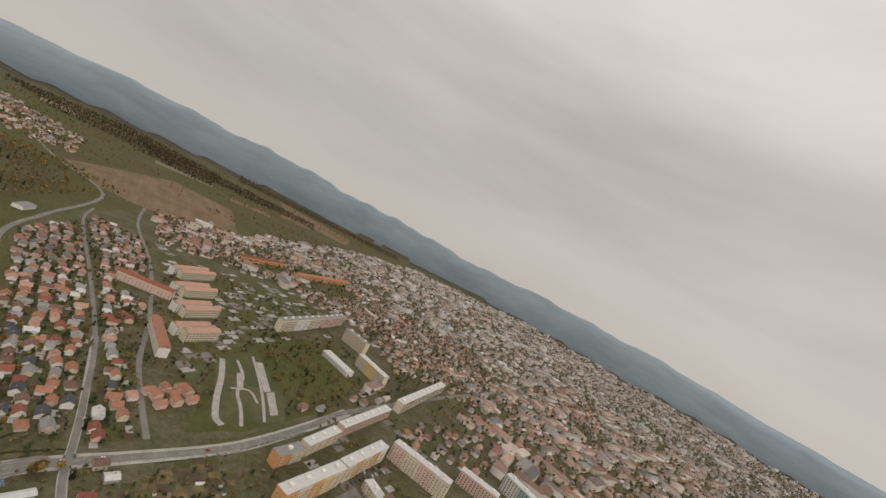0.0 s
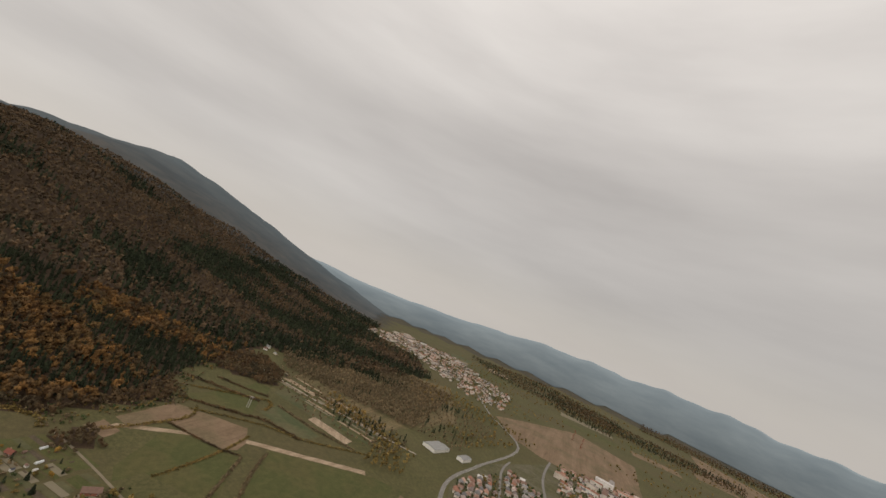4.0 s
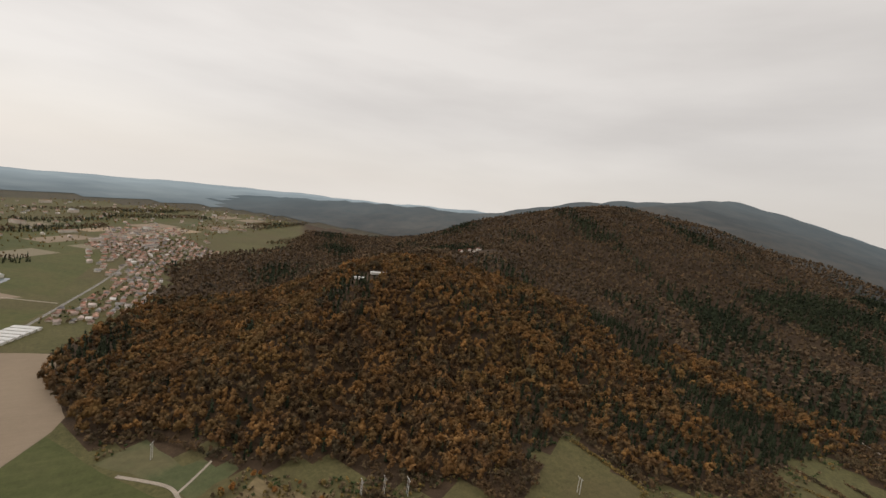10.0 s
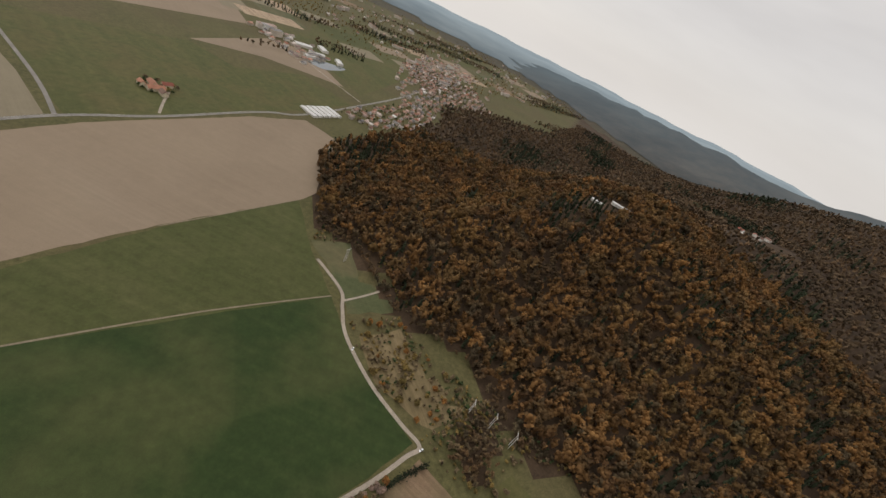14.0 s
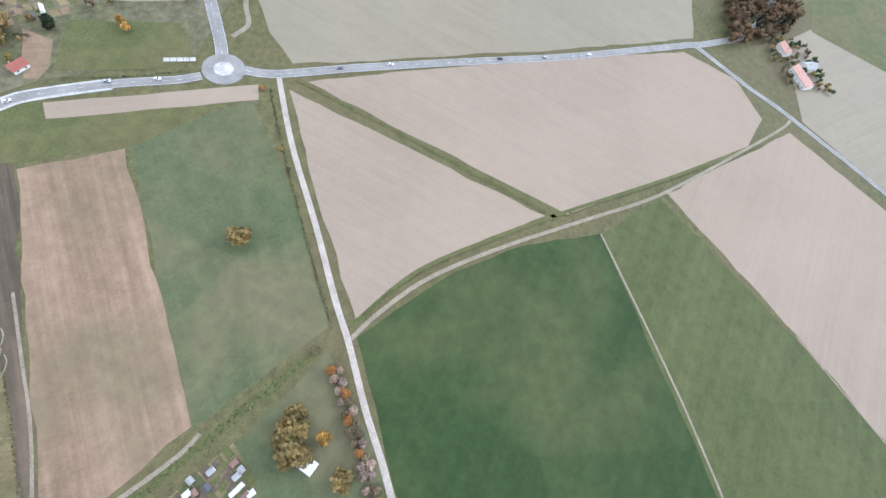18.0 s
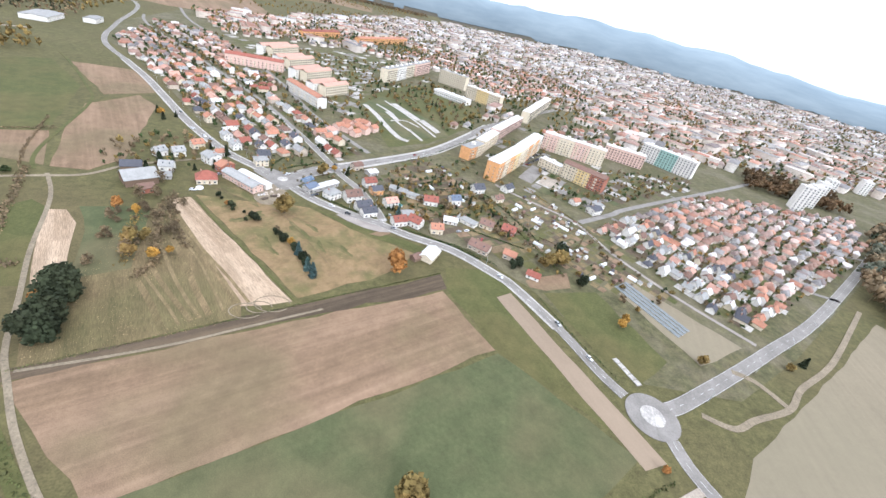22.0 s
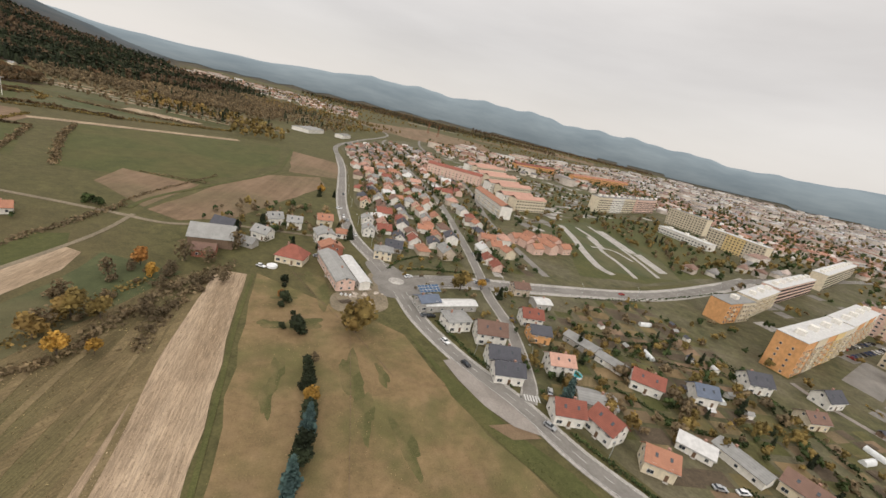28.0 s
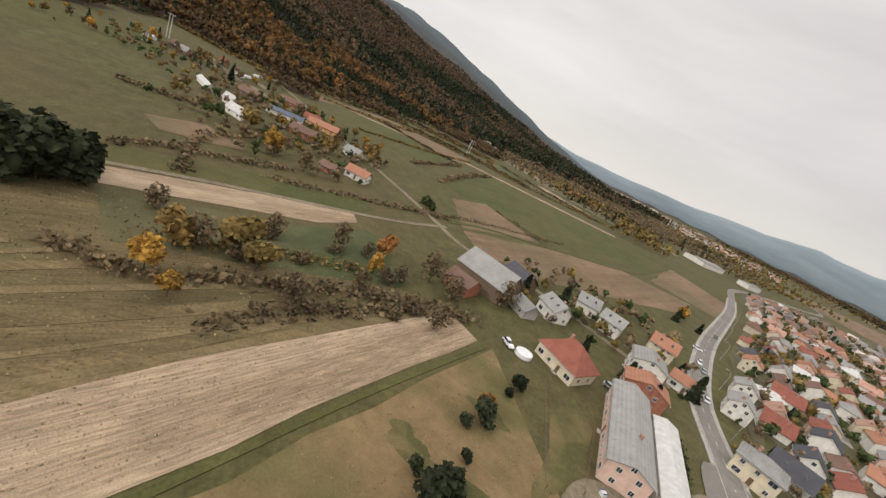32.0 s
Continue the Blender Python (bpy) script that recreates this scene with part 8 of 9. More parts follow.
def tunnel_mesh(L=7.0, W=2.6):
    V, F = [], []
    n = 8
    for x in (-L / 2, L / 2):
        for i in range(n + 1):
            a = math.pi * i / n
            V.append((x, -math.cos(a) * W / 2, math.sin(a) * 1.9))
    for i in range(n):
        F.append((i, i + 1, i + n + 2, i + n + 1))
    F += [tuple(range(n, -1, -1)), tuple(range(n + 1, 2 * n + 2))]
    return mesh("polytunnel", V, F, M["plastic"])


TUNNEL = tunnel_mesh()
BEDS = [boxes("garden_bed", [(-2.2, 2.2, -1.0, 1.0, 0, 0.35)], M["bed"]), boxes("garden_bed", [(-1.4, 1.4, -1.6, 1.6, 0, 0.3)], M["bed"])]


def allotment(poly, gap, rz, n, group):
    X, Y = scatter(poly, gap, 0.3)
    order = rng.permutation(len(X))[:n]
    for i in order:
        x, y = float(X[i]), float(Y[i])
        u = rng.uniform()
        a = rz + random.choice([0, 90]) + random.uniform(-6, 6)
        if u < 0.5:
            ob = thing("garden_hut", x, y, 0.1, a, "small wooden allotment hut with a pitched roof", "hut", group)
            part("wall", random.choice([HUT_WALL, HUT_WALL2]), ob)
            part("roof", random.choice(HUT_ROOFS), ob)
        elif u < 0.6:
            ob = new("polytunnel", TUNNEL)
            ob.matrix_basis = pose(x, y, 0.1, 0, 0, a)
            tagged(ob, "small white plastic polytunnel on an allotment", "greenhouse", group)
        else:
            ob = new("garden_bed", random.choice(BEDS))
            ob.matrix_basis = pose(x, y, 0.05, 0, 0, a)
            tagged(ob, "dark dug garden bed on an allotment", "garden bed", group)


allotment([(-117.1, -1.2), (-92.8, -23.5), (-130.8, -53.6), (-172.4, -32.9)], 4.6, 50, 78, "allotments by the stream")
allotment([(102.2, 251.3), (141.3, 281.2), (181.7, 232.9), (150.8, 198), (116.2, 221.9)], 7.5, 40, 46, "allotments by the flats")
allotment([(119.7, 216.7), (170.4, 171.7), (195.2, 145.6), (141.9, 141.8), (112.1, 185.9)], 7.5, 35, 42, "allotments by the lane")
allotment([(-371, 26.6), (-407, -12.4), (-454, 57.6), (-413, 87.9)], 12, 40, 22, "farm gardens")
allotment([(6.9, 274.3), (62, 225), (80.8, 249.2), (53.4, 314.3)], 11, 30, 22, "back gardens")

# solar array on the ground and on the low house
def solar_table(x, y, rz, L, W, z, tilt, group=""):
    ob = thing("solar_array", x, y, z, rz, "tilted array of blue solar panels", "solar panel", group)
    n = max(2, int(L / (1.7 if L < 20 else 3.4)))
    hw = L / n / 2
    fr = boxes("panel_frame", [(-hw, hw - 0.04, -W / 2, W / 2, -0.06, 0.0)], M["metal"])
    cell = boxes("panel", [(-hw + 0.07, hw - 0.11, -W / 2 + 0.07, W / 2 - 0.07, 0.0, 0.03)], M["panel"])
    for i in range(n):
        f = part("panel_frame", fr, ob, m=pose(-L / 2 + L * (i + 0.5) / n, 0, 0, tilt, 0, 0))
        part("panel", cell, f)
    return ob


def cold_frame(x, y, rz, L, W):
    """A long low row of glazed garden frames."""
    ob = thing("cold_frame", x, y, 0.1, rz, "long row of low grey-blue garden frames", "cold frame", "garden frames")
    n = 8
    base = boxes("base", [(-L / n / 2 + 0.1, L / n / 2 - 0.1, -W / 2, W / 2, 0, 0.6)], WALLS["grey"])
    lid = boxes("lid", [(-L / n / 2 + 0.1, L / n / 2 - 0.1, -W / 2 - 0.05, W / 2 + 0.05, 0.0, 0.08)], M["netting"])
    for i in range(n):
        part("base", base, ob, m=pose(-L / 2 + L * (i + 0.5) / n, 0, 0))
        part("lid", lid, ob, m=pose(-L / 2 + L * (i + 0.5) / n, 0, 0.66, 6, 0, 0))


M["netting"] = plain("grey_blue_netting", (0.15, 0.165, 0.165), 0.6, var=0.3)
k_ = math.degrees(math.atan2(1.8, 4.5))
for i in range(3):
    off = -1.15 - 1.5 * i
    c, s = math.cos(radians(55)), math.sin(radians(55))
    zz = 4.6 + 1.8 * (1 - abs(off) / 4.5) + 0.36
    solar_table(-66 - off * s, 234 + off * c, 55, 11.5, 1.45, zz, k_, "solar roof")
for i in range(4):
    cold_frame(172 + i * 3.6, 118 + i * 2.0, -67, 52, 2.4)

# ---- sports ground by the flats: pale winding paths and courts ----
field("sports_ground", SPORTS, M["meadow"], 0.1, turn=30, label="worn grass of the sports ground", category="sports ground", ragged=1)
for pts, w in (([(-35.8, 507), (-18.4, 466), (-4.6, 424), (9.7, 390), (20.6, 382)], 7.0), ([(-20.1, 519), (1, 486), (9, 449), (24.7, 421), (36.9, 392)], 4.0), ([(-9.3, 547), (18, 498), (39.6, 453), (54.6, 415)], 3.5), ([(-0.2, 451), (18.5, 462), (35.9, 444)], 3.0)):
    road("path", pts, w, M["concrete"], z=0.14, label="pale concrete path of the sports ground", category="path")
for pts in ([(-0.5, 536), (7.3, 542), (40.5, 480), (34, 472)], [(36.7, 473), (44.1, 482), (63.5, 439), (56.5, 431)], [(-8.2, 488), (-2.4, 494), (12.9, 458), (7.2, 452)]):
    field("sports_court", pts, M["concrete"], 0.2, label="pale concrete sports court", category="court")
field("car_park", [(137.7, 325.5), (169.2, 374), (180.4, 361), (149.6, 313.3)], M["asphalt"], 0.1, label="asphalt car park before the flats", category="car park")
field("car_park", [(174.3, 345), (191.4, 335), (174.8, 306.9), (158.6, 317.6)], M["gravel"], 0.11, label="gravel car park with parked cars", category="car park")

# ---- cars ----
M["tyre"] = plain("tyre_rubber", (0.02, 0.02, 0.02), 0.8)
PAINT = {"white": plain("white_car_paint", (0.70, 0.70, 0.70), 0.25, spec=0.5), "silver": plain("silver_car_paint", (0.42, 0.43, 0.44), 0.3, metal=0.5), "black": plain("black_car_paint", (0.02, 0.02, 0.022), 0.22, spec=0.5), "red": plain("red_car_paint", (0.32, 0.03, 0.025), 0.25, spec=0.5),
         "blue": plain("blue_car_paint", (0.035, 0.06, 0.16), 0.25, spec=0.5), "grey": plain("grey_car_paint", (0.12, 0.125, 0.13), 0.25, spec=0.5)}


def car_body(mat):
    prof = [(-2.1, 0.35), (-2.15, 0.75), (-1.95, 0.95), (-1.2, 1.0), (1.0, 0.98), (1.9, 0.82), (2.12, 0.6), (2.1, 0.35)]
    V = [(x, y, z) for y in (-0.85, 0.85) for x, z in prof]
    n = len(prof)
    F = [tuple(range(n)), tuple(range(2 * n - 1, n - 1, -1))] + [(i, i + n, (i + 1) % n + n, (i + 1) % n) for i in range(n)]
    return mesh("body", V, F, mat)


def car_cabin():
    lo = [(-1.8, -0.8, 0.97), (0.9, -0.8, 0.97), (0.9, 0.8, 0.97), (-1.8, 0.8, 0.97)]
    hi = [(-1.4, -0.62, 1.45), (0.2, -0.62, 1.45), (0.2, 0.62, 1.45), (-1.4, 0.62, 1.45)]
    return mesh("cabin_glass", lo + hi, [(0, 1, 5, 4), (1, 2, 6, 5), (2, 3, 7, 6), (3, 0, 4, 7), (4, 5, 6, 7)], M["glass"])


def car_roof(mat):
    return boxes("roof_panel", [(-1.36, 0.16, -0.6, 0.6, 1.45, 1.5)], mat)


def wheel_mesh():
    V, F = [], []
    n = 10
    for y in (-0.1, 0.1):
        for i in range(n):
            a = 2 * math.pi * i / n
            V.append((0.33 * math.cos(a), y, 0.33 * math.sin(a)))
    F = [(i, (i + 1) % n, (i + 1) % n + n, i + n) for i in range(n)] + [tuple(range(n - 1, -1, -1)), tuple(range(n, 2 * n))]
    return mesh("wheel", V, F, M["tyre"])


WHEEL, CABIN = wheel_mesh(), car_cabin()
LIGHTS = boxes("headlight", [(2.02, 2.14, -0.2, 0.2, 0.6, 0.74)], M["marking"])
CARS = {c: (car_body(p), car_roof(p)) for c, p in PAINT.items()}


def car(x, y, rz, colour, note, group="", z=0.28):
    ob = thing("car", x, y, z, rz, f"{colour} hatchback car {note}", "car", group)
    part("body", CARS[colour][0], ob)
    part("cabin_glass", CABIN, ob)
    part("roof_panel", CARS[colour][1], ob)
    for a in (-1.3, 1.35):
        for b in (-0.8, 0.8):
            part("wheel", WHEEL, ob, m=pose(a, b, 0.33))
    for b in (-0.6, 0.6):
        part("headlight", LIGHTS, ob, m=pose(0, b, 0))
    return ob


for x, y, rz, c in [(3.8, 182.5, -17, "silver"), (-29.6, 195, -24, "black"), (-41.7, 203.5, -25, "white"), (74.1, 137.6, -50, "white"), (100.5, 96.2, -70, "silver"), (109.7, 70.9, -68, "white"), (-81.8, 246.8, 60, "white"), (-135.6, 275.2, 140, "white"),
                    (-156.2, 295.1, 140, "silver"), (-162.5, 299.6, -42, "white"), (-202, 352, 130, "grey"), (-51.6, 272.4, 50, "silver"), (-33.3, 288.6, 50, "white"), (26, 340, 49, "red"), (164.3, -70.3, -70, "white"), (195.8, -155.7, -70, "black"), (209.3, -194.7, -70, "silver"),
                    (150.1, -35.3, 110, "grey"), (225.3, -237.2, -70, "white")]:
    car(x, y, rz, c, "driving on the asphalt road")
for i in range(20):
    u, v = i % 10, i // 10
    car(155 + u * 4.4 + v * 6, 376 + u * 5.2 - v * 5, -42 + random.choice([0, 180]), random.choice(list(PAINT)), "parked before the flats", "parked cars", 0.2)
for i in range(8):
    car(181 + (i % 4) * 4.0, 366 + (i % 4) * 6.0 + (i // 4) * 0.5 - (i // 4) * 7, 150, random.choice(list(PAINT)), "parked on the gravel", "parked cars", 0.2)
for x, y, rz, c in [(-54.9, 218, 50, "black"), (-57.1, 216.4, 50, "grey"), (-38, 266.1, 119, "white"), (-48.3, 281.2, 125, "grey"), (-70, 317.7, 125, "white"), (-24.1, 244.6, 119, "blue"), (1, 200.9, 100, "silver"), (60, 193, 30, "white"), (53.3, 190.1, 20, "silver"), (-94.6, 221.7, 60, "white"), (-127, 229.6, 50, "silver"), (-134, 199.6, 10, "white"),
                    (31, 163.3, 60, "blue"), (69.9, 182.3, 60, "red"), (-177.1, 313.4, 40, "white"), (-230.1, -150.9, 20, "white"), (-183.9, -248.4, 60, "white")]:
    car(x, y, rz, c, "parked by a house", "parked cars", 0.2)


# ---- pylons, poles and wires ----
def lattice(h, w0, w1, mat, r=0.09):
    V, F = [], []

    def bar(p, q, rad):
        d = Vector(q) - Vector(p)
        m = d.to_track_quat("Z", "Y").to_matrix()
        base = len(V)
        for z in (0, d.length):
            for sx, sy in ((-1, -1), (1, -1), (1, 1), (-1, 1)):
                V.append(tuple(Vector(p) + m @ Vector((sx * rad, sy * rad, z))))
        F.extend([tuple(base + i for i in q4) for q4 in ((0, 1, 5, 4), (1, 2, 6, 5), (2, 3, 7, 6), (3, 0, 4, 7), (4, 5, 6, 7))])
    n = 7
    for i in range(n):
        a, b = i / n, (i + 1) / n
        wa, wb = w0 + (w1 - w0) * a, w0 + (w1 - w0) * b
        ca = [(sx * wa, sy * wa, a * h) for sx, sy in ((-1, -1), (1, -1), (1, 1), (-1, 1))]
        cb = [(sx * wb, sy * wb, b * h) for sx, sy in ((-1, -1), (1, -1), (1, 1), (-1, 1))]
        for k in range(4):
            bar(ca[k], cb[k], r)
            bar(ca[k], cb[(k + 1) % 4], r * 0.6)
    return V, F, bar


def pylon(x, y, rz, h=22, label="tall steel lattice power pylon", arms=True, rust=False):
    ob = thing("power_pylon", x, y, float(land(x, y)), rz, label, "pylon", "power line")
    mt = M["rust"] if rust else M["metal"]
    V, F, bar = lattice(h, h * 0.075, h * 0.015, mt, h * 0.006)
    part("tower", mesh("tower", V, F, mt), ob)
    for z, w in ((0.78, 0.17), (0.9, 0.13)) if arms else ():
        part("crossarm", boxes("crossarm", [(-h * w, h * w, -0.18, 0.18, h * z, h * z + 0.4)], mt), ob)
        for sx in (-1, 1):
            part("insulator", boxes("insulator", [(sx * h * w - 0.12, sx * h * w + 0.12, -0.12, 0.12, h * z - 1.4, h * z)], M["glass"]), ob)
    return ob


def h_pole(x, y, rz, h=14):
    ob = thing("power_pole", x, y, float(land(x, y)), rz, "pale concrete twin power pole with crossbar", "power pole", "power line")
    for s in (-1, 1):
        V, F = tube([(s * 1.7, 0, -0.3), (s * 1.5, 0, h)], [0.34, 0.22], 8)
        part("pole", mesh("pole", V, F, M["pole"]), ob)
    part("crossbar", boxes("crossbar", [(-4.2, 4.2, -0.16, 0.16, h - 0.5, h - 0.2)], M["pole"]), ob)
    for q in (-3.9, 0, 3.9):
        part("insulator", boxes("insulator", [(q - 0.1, q + 0.1, -0.1, 0.1, h - 0.2, h + 0.6)], M["glass"]), ob)
    return ob


M["rust"] = plain("rust_red_steel", (0.22, 0.07, 0.04), 0.8)
M["pole"] = plain("pale_concrete_pole", (0.55, 0.53, 0.50), 0.8)
for x, y, rz in [(-441, -9.8, 60), (-588, 294.9, 60), (-187.4, -375, 40), (-285.3, -182.3, 60), (-303.4, -168.4, 60), (-317, -149.4, 60)]:
    h_pole(x, y, rz, 18 if x != -318 else 13)
pylon(-634, 1417, 30, 34, "rust-red steel lattice power pylon", rust=True)
pylon(-571, 1363, 30, 34, "rust-red steel lattice power pylon", rust=True)


def street_lamp(x, y, rz, h=8.0):
    ob = thing("street_lamp", x, y, 0.1, rz, "slim grey street lamp with a bent arm", "street lamp", "street lamps")
    part("pole", LAMP_POLE, ob)
    part("lamp_head", LAMP_HEAD, ob)


V, F = tube([(0, 0, -0.2), (0, 0, 6.5), (0.5, 0, 7.6), (1.6, 0, 8.0)], [0.11, 0.08, 0.07, 0.06], 6)
LAMP_POLE = mesh("pole", V, F, M["metal"])
LAMP_HEAD = boxes("lamp_head", [(1.5, 2.3, -0.16, 0.16, 7.92, 8.08)], M["metal"])
for line, every, off in (([(81.5, 128.5), (44.5, 163.4), (-5.8, 186.6), (-57.5, 211.8)], 32, 5.6), ([(-107.9, 253.5), (-135.8, 273.2), (-194.1, 339), (-276.3, 449)], 36, 5.6), ([(-66.6, 257.3), (-19.4, 299.1), (45.8, 361), (141.6, 512)], 34, 8.0), ([(-4.6, 190), (-22.6, 235.4), (-57.9, 291.7), (-149.2, 436)], 38, 4.2), ([(139.4, 40.6), (241.8, 86.3), (360, 146.5)], 40, 5.5)):
    for (ax, ay), (bx, by) in zip(line, line[1:]):
        L = math.hypot(bx - ax, by - ay)
        for i in range(max(1, int(L / every))):
            t = (i + 0.5) / max(1, int(L / every))
            a = math.degrees(math.atan2(by - ay, bx - ax))
            street_lamp(ax + (bx - ax) * t + math.sin(radians(a)) * off, ay + (by - ay) * t - math.cos(radians(a)) * off, a + 90)

# zebra crossing at the side street
ob = thing("zebra_crossing", -3.9, 193, 0, 25, "white zebra crossing at the side street", "road marking", kind="structure")
for i in range(6):
    part("stripe", boxes("stripe", [(-2.8 + i * 1.0, -2.3 + i * 1.0, -1.6, 1.6, 0.3, 0.335)], M["marking"]), ob)
# white fence and water tank in the paddock, garden pool and log piles
M["pool"] = plain("turquoise_pool_water", (0.06, 0.30, 0.33), 0.1, spec=0.6)


def round_pool(x, y, r, label, cover):
    ob = thing("garden_pool", x, y, 0.05, 0, label, "pool")
    n = 20
    V = [(r * math.cos(2 * math.pi * i / n), r * math.sin(2 * math.pi * i / n), z) for z in (0, 1.1) for i in range(n)]
    part("pool_wall", mesh("pool_wall", V, [(i, (i + 1) % n, (i + 1) % n + n, i + n) for i in range(n)], PAINT["white"]), ob)
    part("pool_top", mesh("pool_top", [(0.97 * r * math.cos(2 * math.pi * i / n), 0.97 * r * math.sin(2 * math.pi * i / n), 0.95) for i in range(n)], [tuple(range(n))], cover), ob)


round_pool(8.3, 219.3, 2.6, "round turquoise garden pool", M["pool"])
round_pool(-131.2, 203.4, 2.4, "round garden pool under a pale cover", PAINT["white"])


def fence(pts, label, gap=5.0, h=1.1):
    ob = thing("fence", pts[0][0], pts[0][1], 0, 0, label, "fence")
    post = FENCE_POST
    x0, y0 = pts[0]
    for (ax, ay), (bx, by) in zip(pts, pts[1:]):
        L = math.hypot(bx - ax, by - ay)
        a = math.degrees(math.atan2(by - ay, bx - ax))
        n = max(1, int(L / gap))
        for i in range(n):
            part("post", post, ob, m=pose(ax + (bx - ax) * i / n - x0, ay + (by - ay) * i / n - y0, 0))
        for z in (0.45, 0.95):
            part("rail", boxes("rail", [(0, L, -0.02, 0.02, z, z + 0.04)], WALLS["wood"]), ob, m=pose(ax - x0, ay - y0, 0, 0, 0, a))


FENCE_POST = boxes("post", [(-0.05, 0.05, -0.05, 0.05, -0.2, 1.15)], WALLS["wood"])
fence([(-122.9, 206.5), (-97.4, 194.6), (-72.5, 184.4), (-46.3, 171)], "thin pale post and rail paddock fence")
fence([(-73.5, 184.5), (-51.8, 154.8), (-32.9, 128.1)], "thin pale post and rail paddock fence")
fence([(-120.9, 204.2), (-108.7, 212.8), (-88.4, 197.5)], "thin pale yard fence")


def log_pile(x, y, rz, n, label):
    ob = thing("log_pile", x, y, 0.1, rz, label, "log pile")
    for i in range(n):
        V, F = tube([(-2.2, 0, 0), (2.2, 0, 0)], [0.0, 0.0], 6)
        r = 0.28
        V = [(q, r * math.cos(k * math.pi / 3), r * math.sin(k * math.pi / 3)) for q in (-2.2 - 0.1 * (i % 3), 2.2 + 0.1 * (i % 2)) for k in range(6)]
        F = [(k, (k + 1) % 6, (k + 1) % 6 + 6, k + 6) for k in range(6)] + [tuple(range(5, -1, -1)), tuple(range(6, 12))]
        row = i // 5
        part("log", mesh("log", V, F, M["bark"]), ob, m=pose(random.uniform(-0.3, 0.3), (i % 5 - 2) * 0.58 + row * 0.29, 0.25 + row * 0.5))


log_pile(-83.2, 206.6, 20, 9, "stack of sawn logs in the yard")
log_pile(-88, 201.3, 60, 7, "stack of pale logs beside the hall")
log_pile(8.4, 141, 60, 8, "long stack of logs by the orange tree")
# construction rubble and crates in the dusty yard
M["rubble"] = surface("pale_rubble", (0.32, 0.27, 0.22), (0.42, 0.36, 0.30), (0.52, 0.46, 0.40), 0.4, 2.0)
for i in range(16):
    s = random.uniform(0.4, 1.3)
    ob = new("rubble_lump", quick_mesh("rubble_lump", ICO_V * [s * 1.5, s * 1.2, s * 0.6] * rng.uniform(0.7, 1.25, (12, 1)), ICO_T, 3, M["rubble"]))
    ob.matrix_basis = pose(-86 + random.uniform(-7, 6), 213 + random.uniform(-7, 7), 0.15, 0, 0, random.uniform(0, 360))
    tagged(ob, "low lump of pale rubble in the dusty yard", "rubble", "rubble in the yard")
for i in range(3):
    ob = thing("big_bag", -93 + i * 1.6, 205 + i, 0.1, 20 * i, "white builder's bag standing in the yard", "bag", "builder's bags")
    part("sack", boxes("sack", [(-0.5, 0.5, -0.5, 0.5, 0, 0.95)], M["plastic"]), ob)
    part("strap", boxes("strap", [(-0.52, -0.42, -0.52, 0.52, 0.95, 1.1), (0.42, 0.52, -0.52, 0.52, 0.95, 1.1)], PAINT["blue"]), ob)
# concrete slabs by the roundabout and the dug loops in the headland
ob = thing("concrete_slabs", 128.7, 63.9, 0.1, -72, "row of pale concrete slabs on the grass", "slabs")
for i in range(5):
    part("slab", boxes("slab", [(-9 + i * 3.8, -5.6 + i * 3.8, -1.6, 1.6, 0, 0.35)], M["concrete"]), ob)
for r, dx in ((7.5, 0), (6.0, 6), (8.5, 12)):
    pts = [(-68 + dx * 0.9 + r * math.cos(a), 86 + dx * 0.55 + 0.7 * r * math.sin(a)) for a in np.linspace(0.2, 5.8, 12)]
    road("tyre_track", [(float(a), float(b)) for a, b in pts], 0.5, M["dirt"], z=0.08, label="pale looping tyre tracks on the headland", category="tyre track")


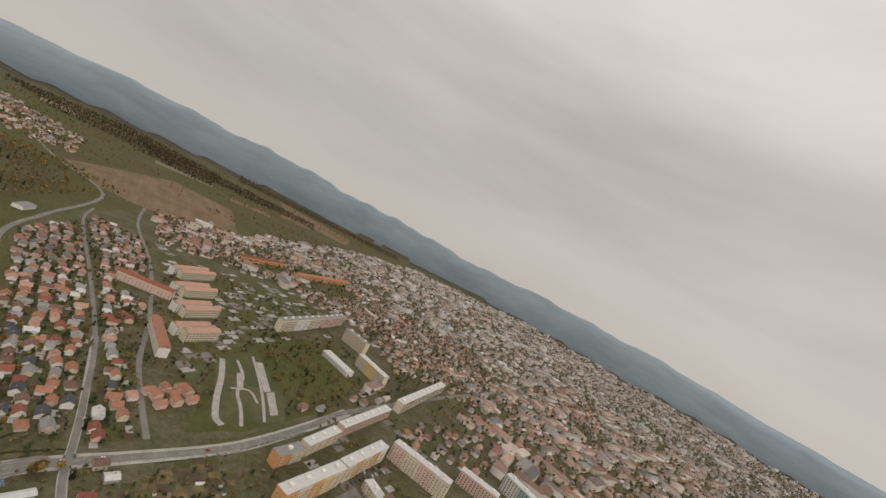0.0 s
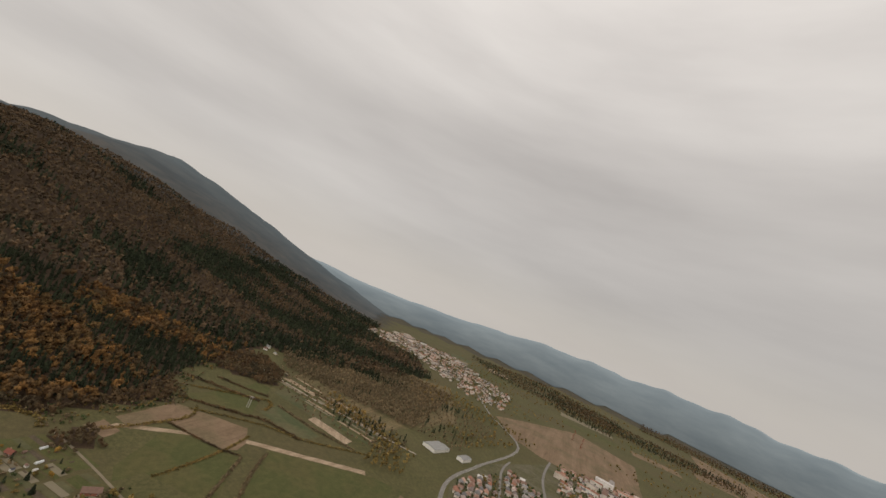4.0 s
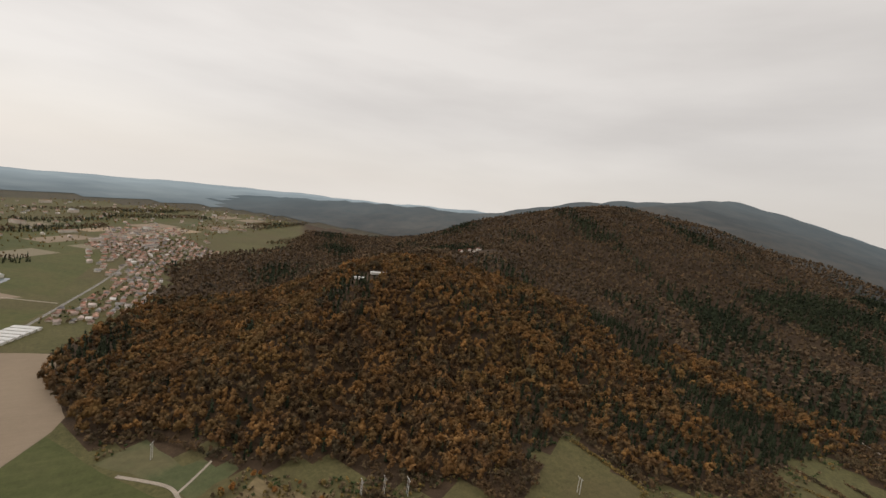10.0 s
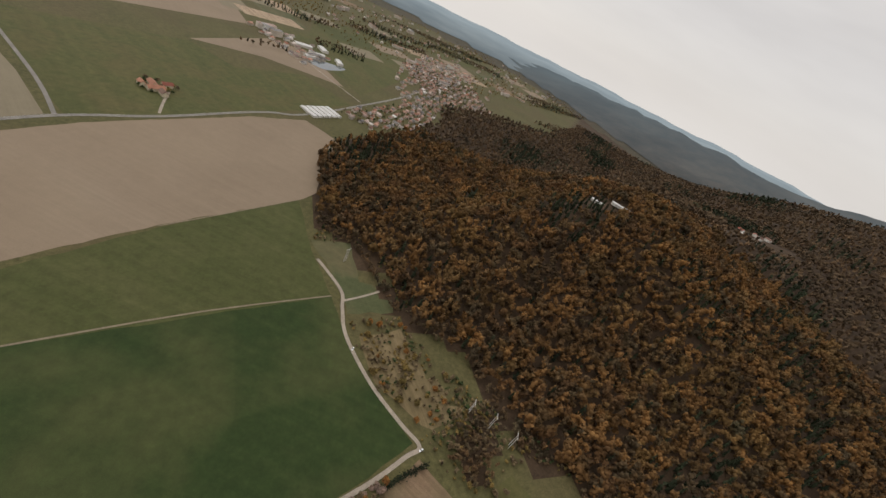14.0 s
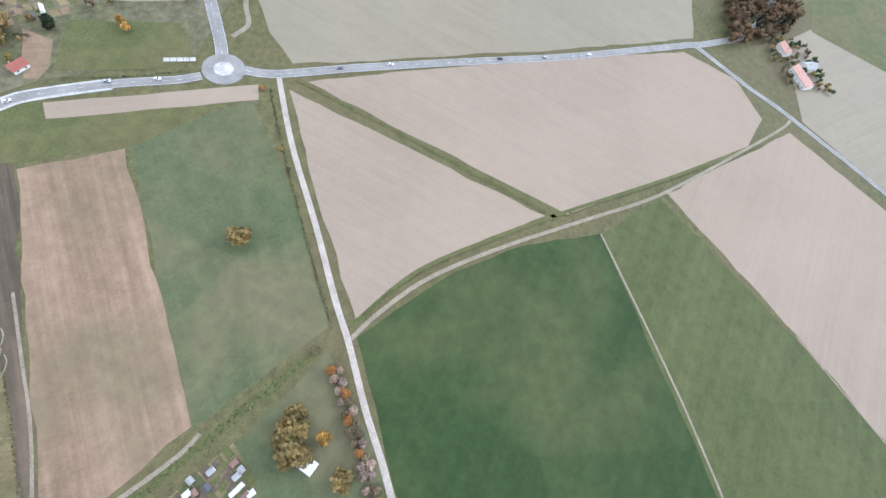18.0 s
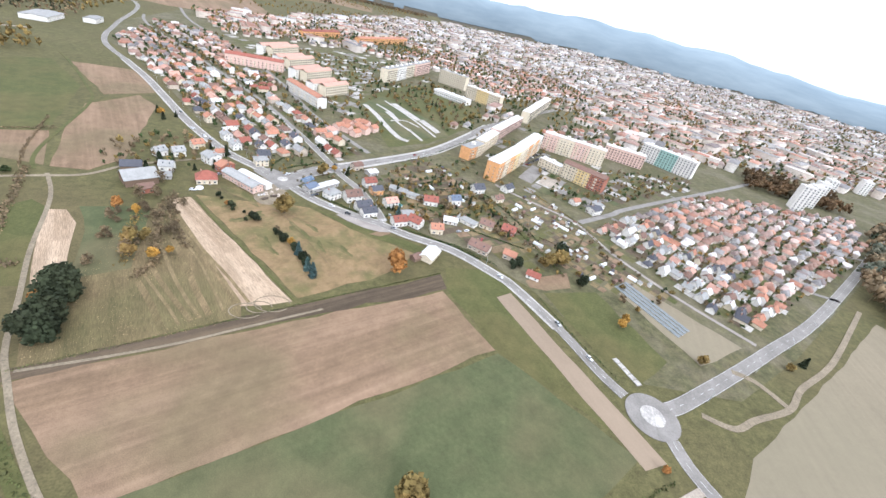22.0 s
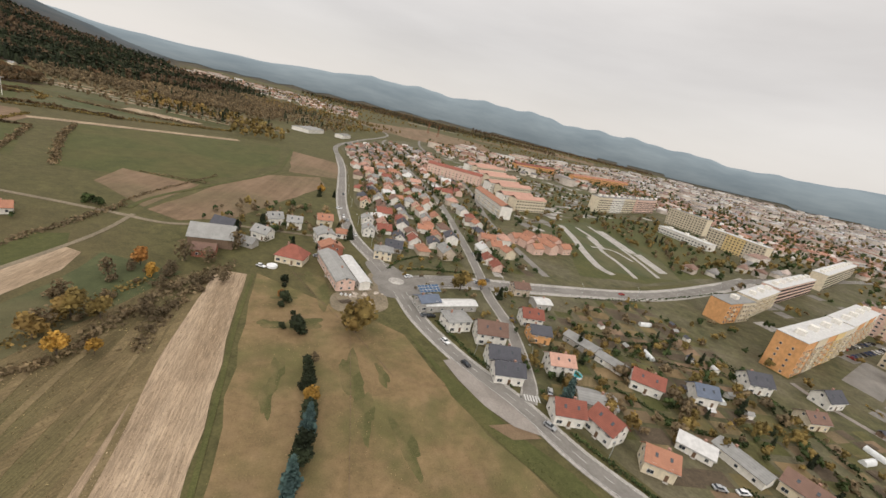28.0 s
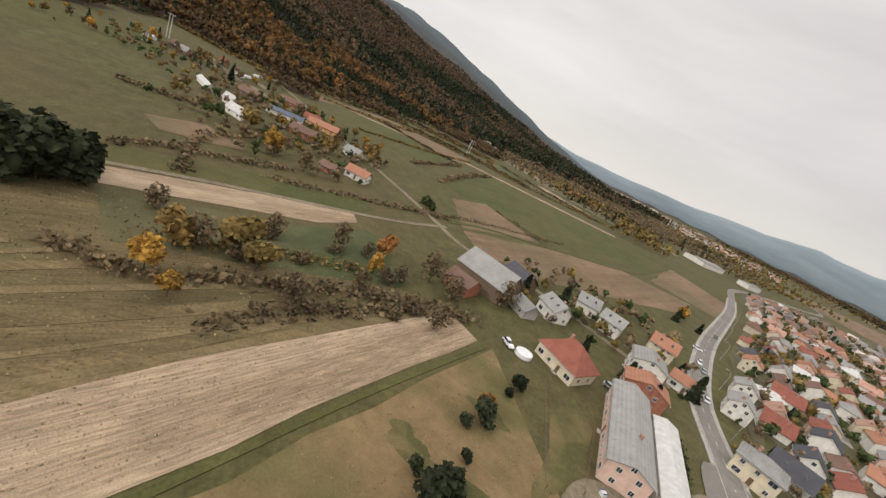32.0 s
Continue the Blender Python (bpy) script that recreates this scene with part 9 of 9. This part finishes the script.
# ---- stalks on the stubble and tufts in the rough grass ----
def tufts(name, poly, n, size, mat, label, rows=None, turn=0.0, high=0.25):
    xs, ys = [p[0] for p in poly], [p[1] for p in poly]
    X, Y = rng.uniform(min(xs), max(xs), n * 3), rng.uniform(min(ys), max(ys), n * 3)
    if rows:
        c, s = math.cos(radians(turn)), math.sin(radians(turn))
        u, v = X * c + Y * s, -X * s + Y * c
        u = np.round(u / rows) * rows + rng.normal(size=len(u)) * 0.07
        X, Y = u * c - v * s, u * s + v * c
    k = inside(poly, X, Y)
    X, Y = X[k][:n], Y[k][:n]
    v, t = leaf_quads(np.c_[X, Y, 0.1 + high * rng.uniform(0.2, 1, len(X))], size, 0.2)
    return tagged(new(name, quick_mesh(name, v, t, 3, mat)), label, "grass", kind="stuff")


M["straw"] = foliage("pale_straw", [(0.28, 0.215, 0.14), (0.36, 0.28, 0.19), (0.42, 0.335, 0.23)], 1.5, 0.6)
M["dry_tuft"] = foliage("dry_grass_tufts", [(0.170, 0.138, 0.066), (0.225, 0.172, 0.088), (0.270, 0.205, 0.115)], 0.08, 0.5)
tufts("stubble_stalks", [(-130.9, 187.9), (-139.8, 181.9), (-73.7, 96.5), (-70.1, 91.2), (-50.4, 96.6), (-82.2, 132.3)], 7000, 0.13, M["straw"], "rows of cut maize stalks on the stubble", 0.75, 39, 0.2)
tufts("grass_tufts", [(-134.6, 45.1), (-149.8, 73.6), (-149.7, 149.5), (-143.7, 178.6), (-105.8, 136.8), (-72.3, 89.8), (-68.3, 79.2)], 3500, 0.2, M["dry_tuft"], "dry grass tufts in the rough field", None, 0, 0.2)
tufts("grass_tufts", [(-127.8, 193.8), (-86.4, 195.3), (-56.6, 196.9), (-17.8, 170.8), (16, 153.7), (-9.7, 120.2), (-46, 98.5), (-78, 136)], 2500, 0.16, M["dry_tuft"], "short dry grass tufts of the paddock", None, 0, 0.15)
tufts("grass_tufts", [(-56.5, 197.8), (-41, 189), (-31, 180), (-18, 172), (-5.6, 170.4), (20, 161), (18.9, 154.5), (-27.5, 176)], 1400, 0.2, M["bank"], "green grass tufts of the verge", None, 0, 0.15)
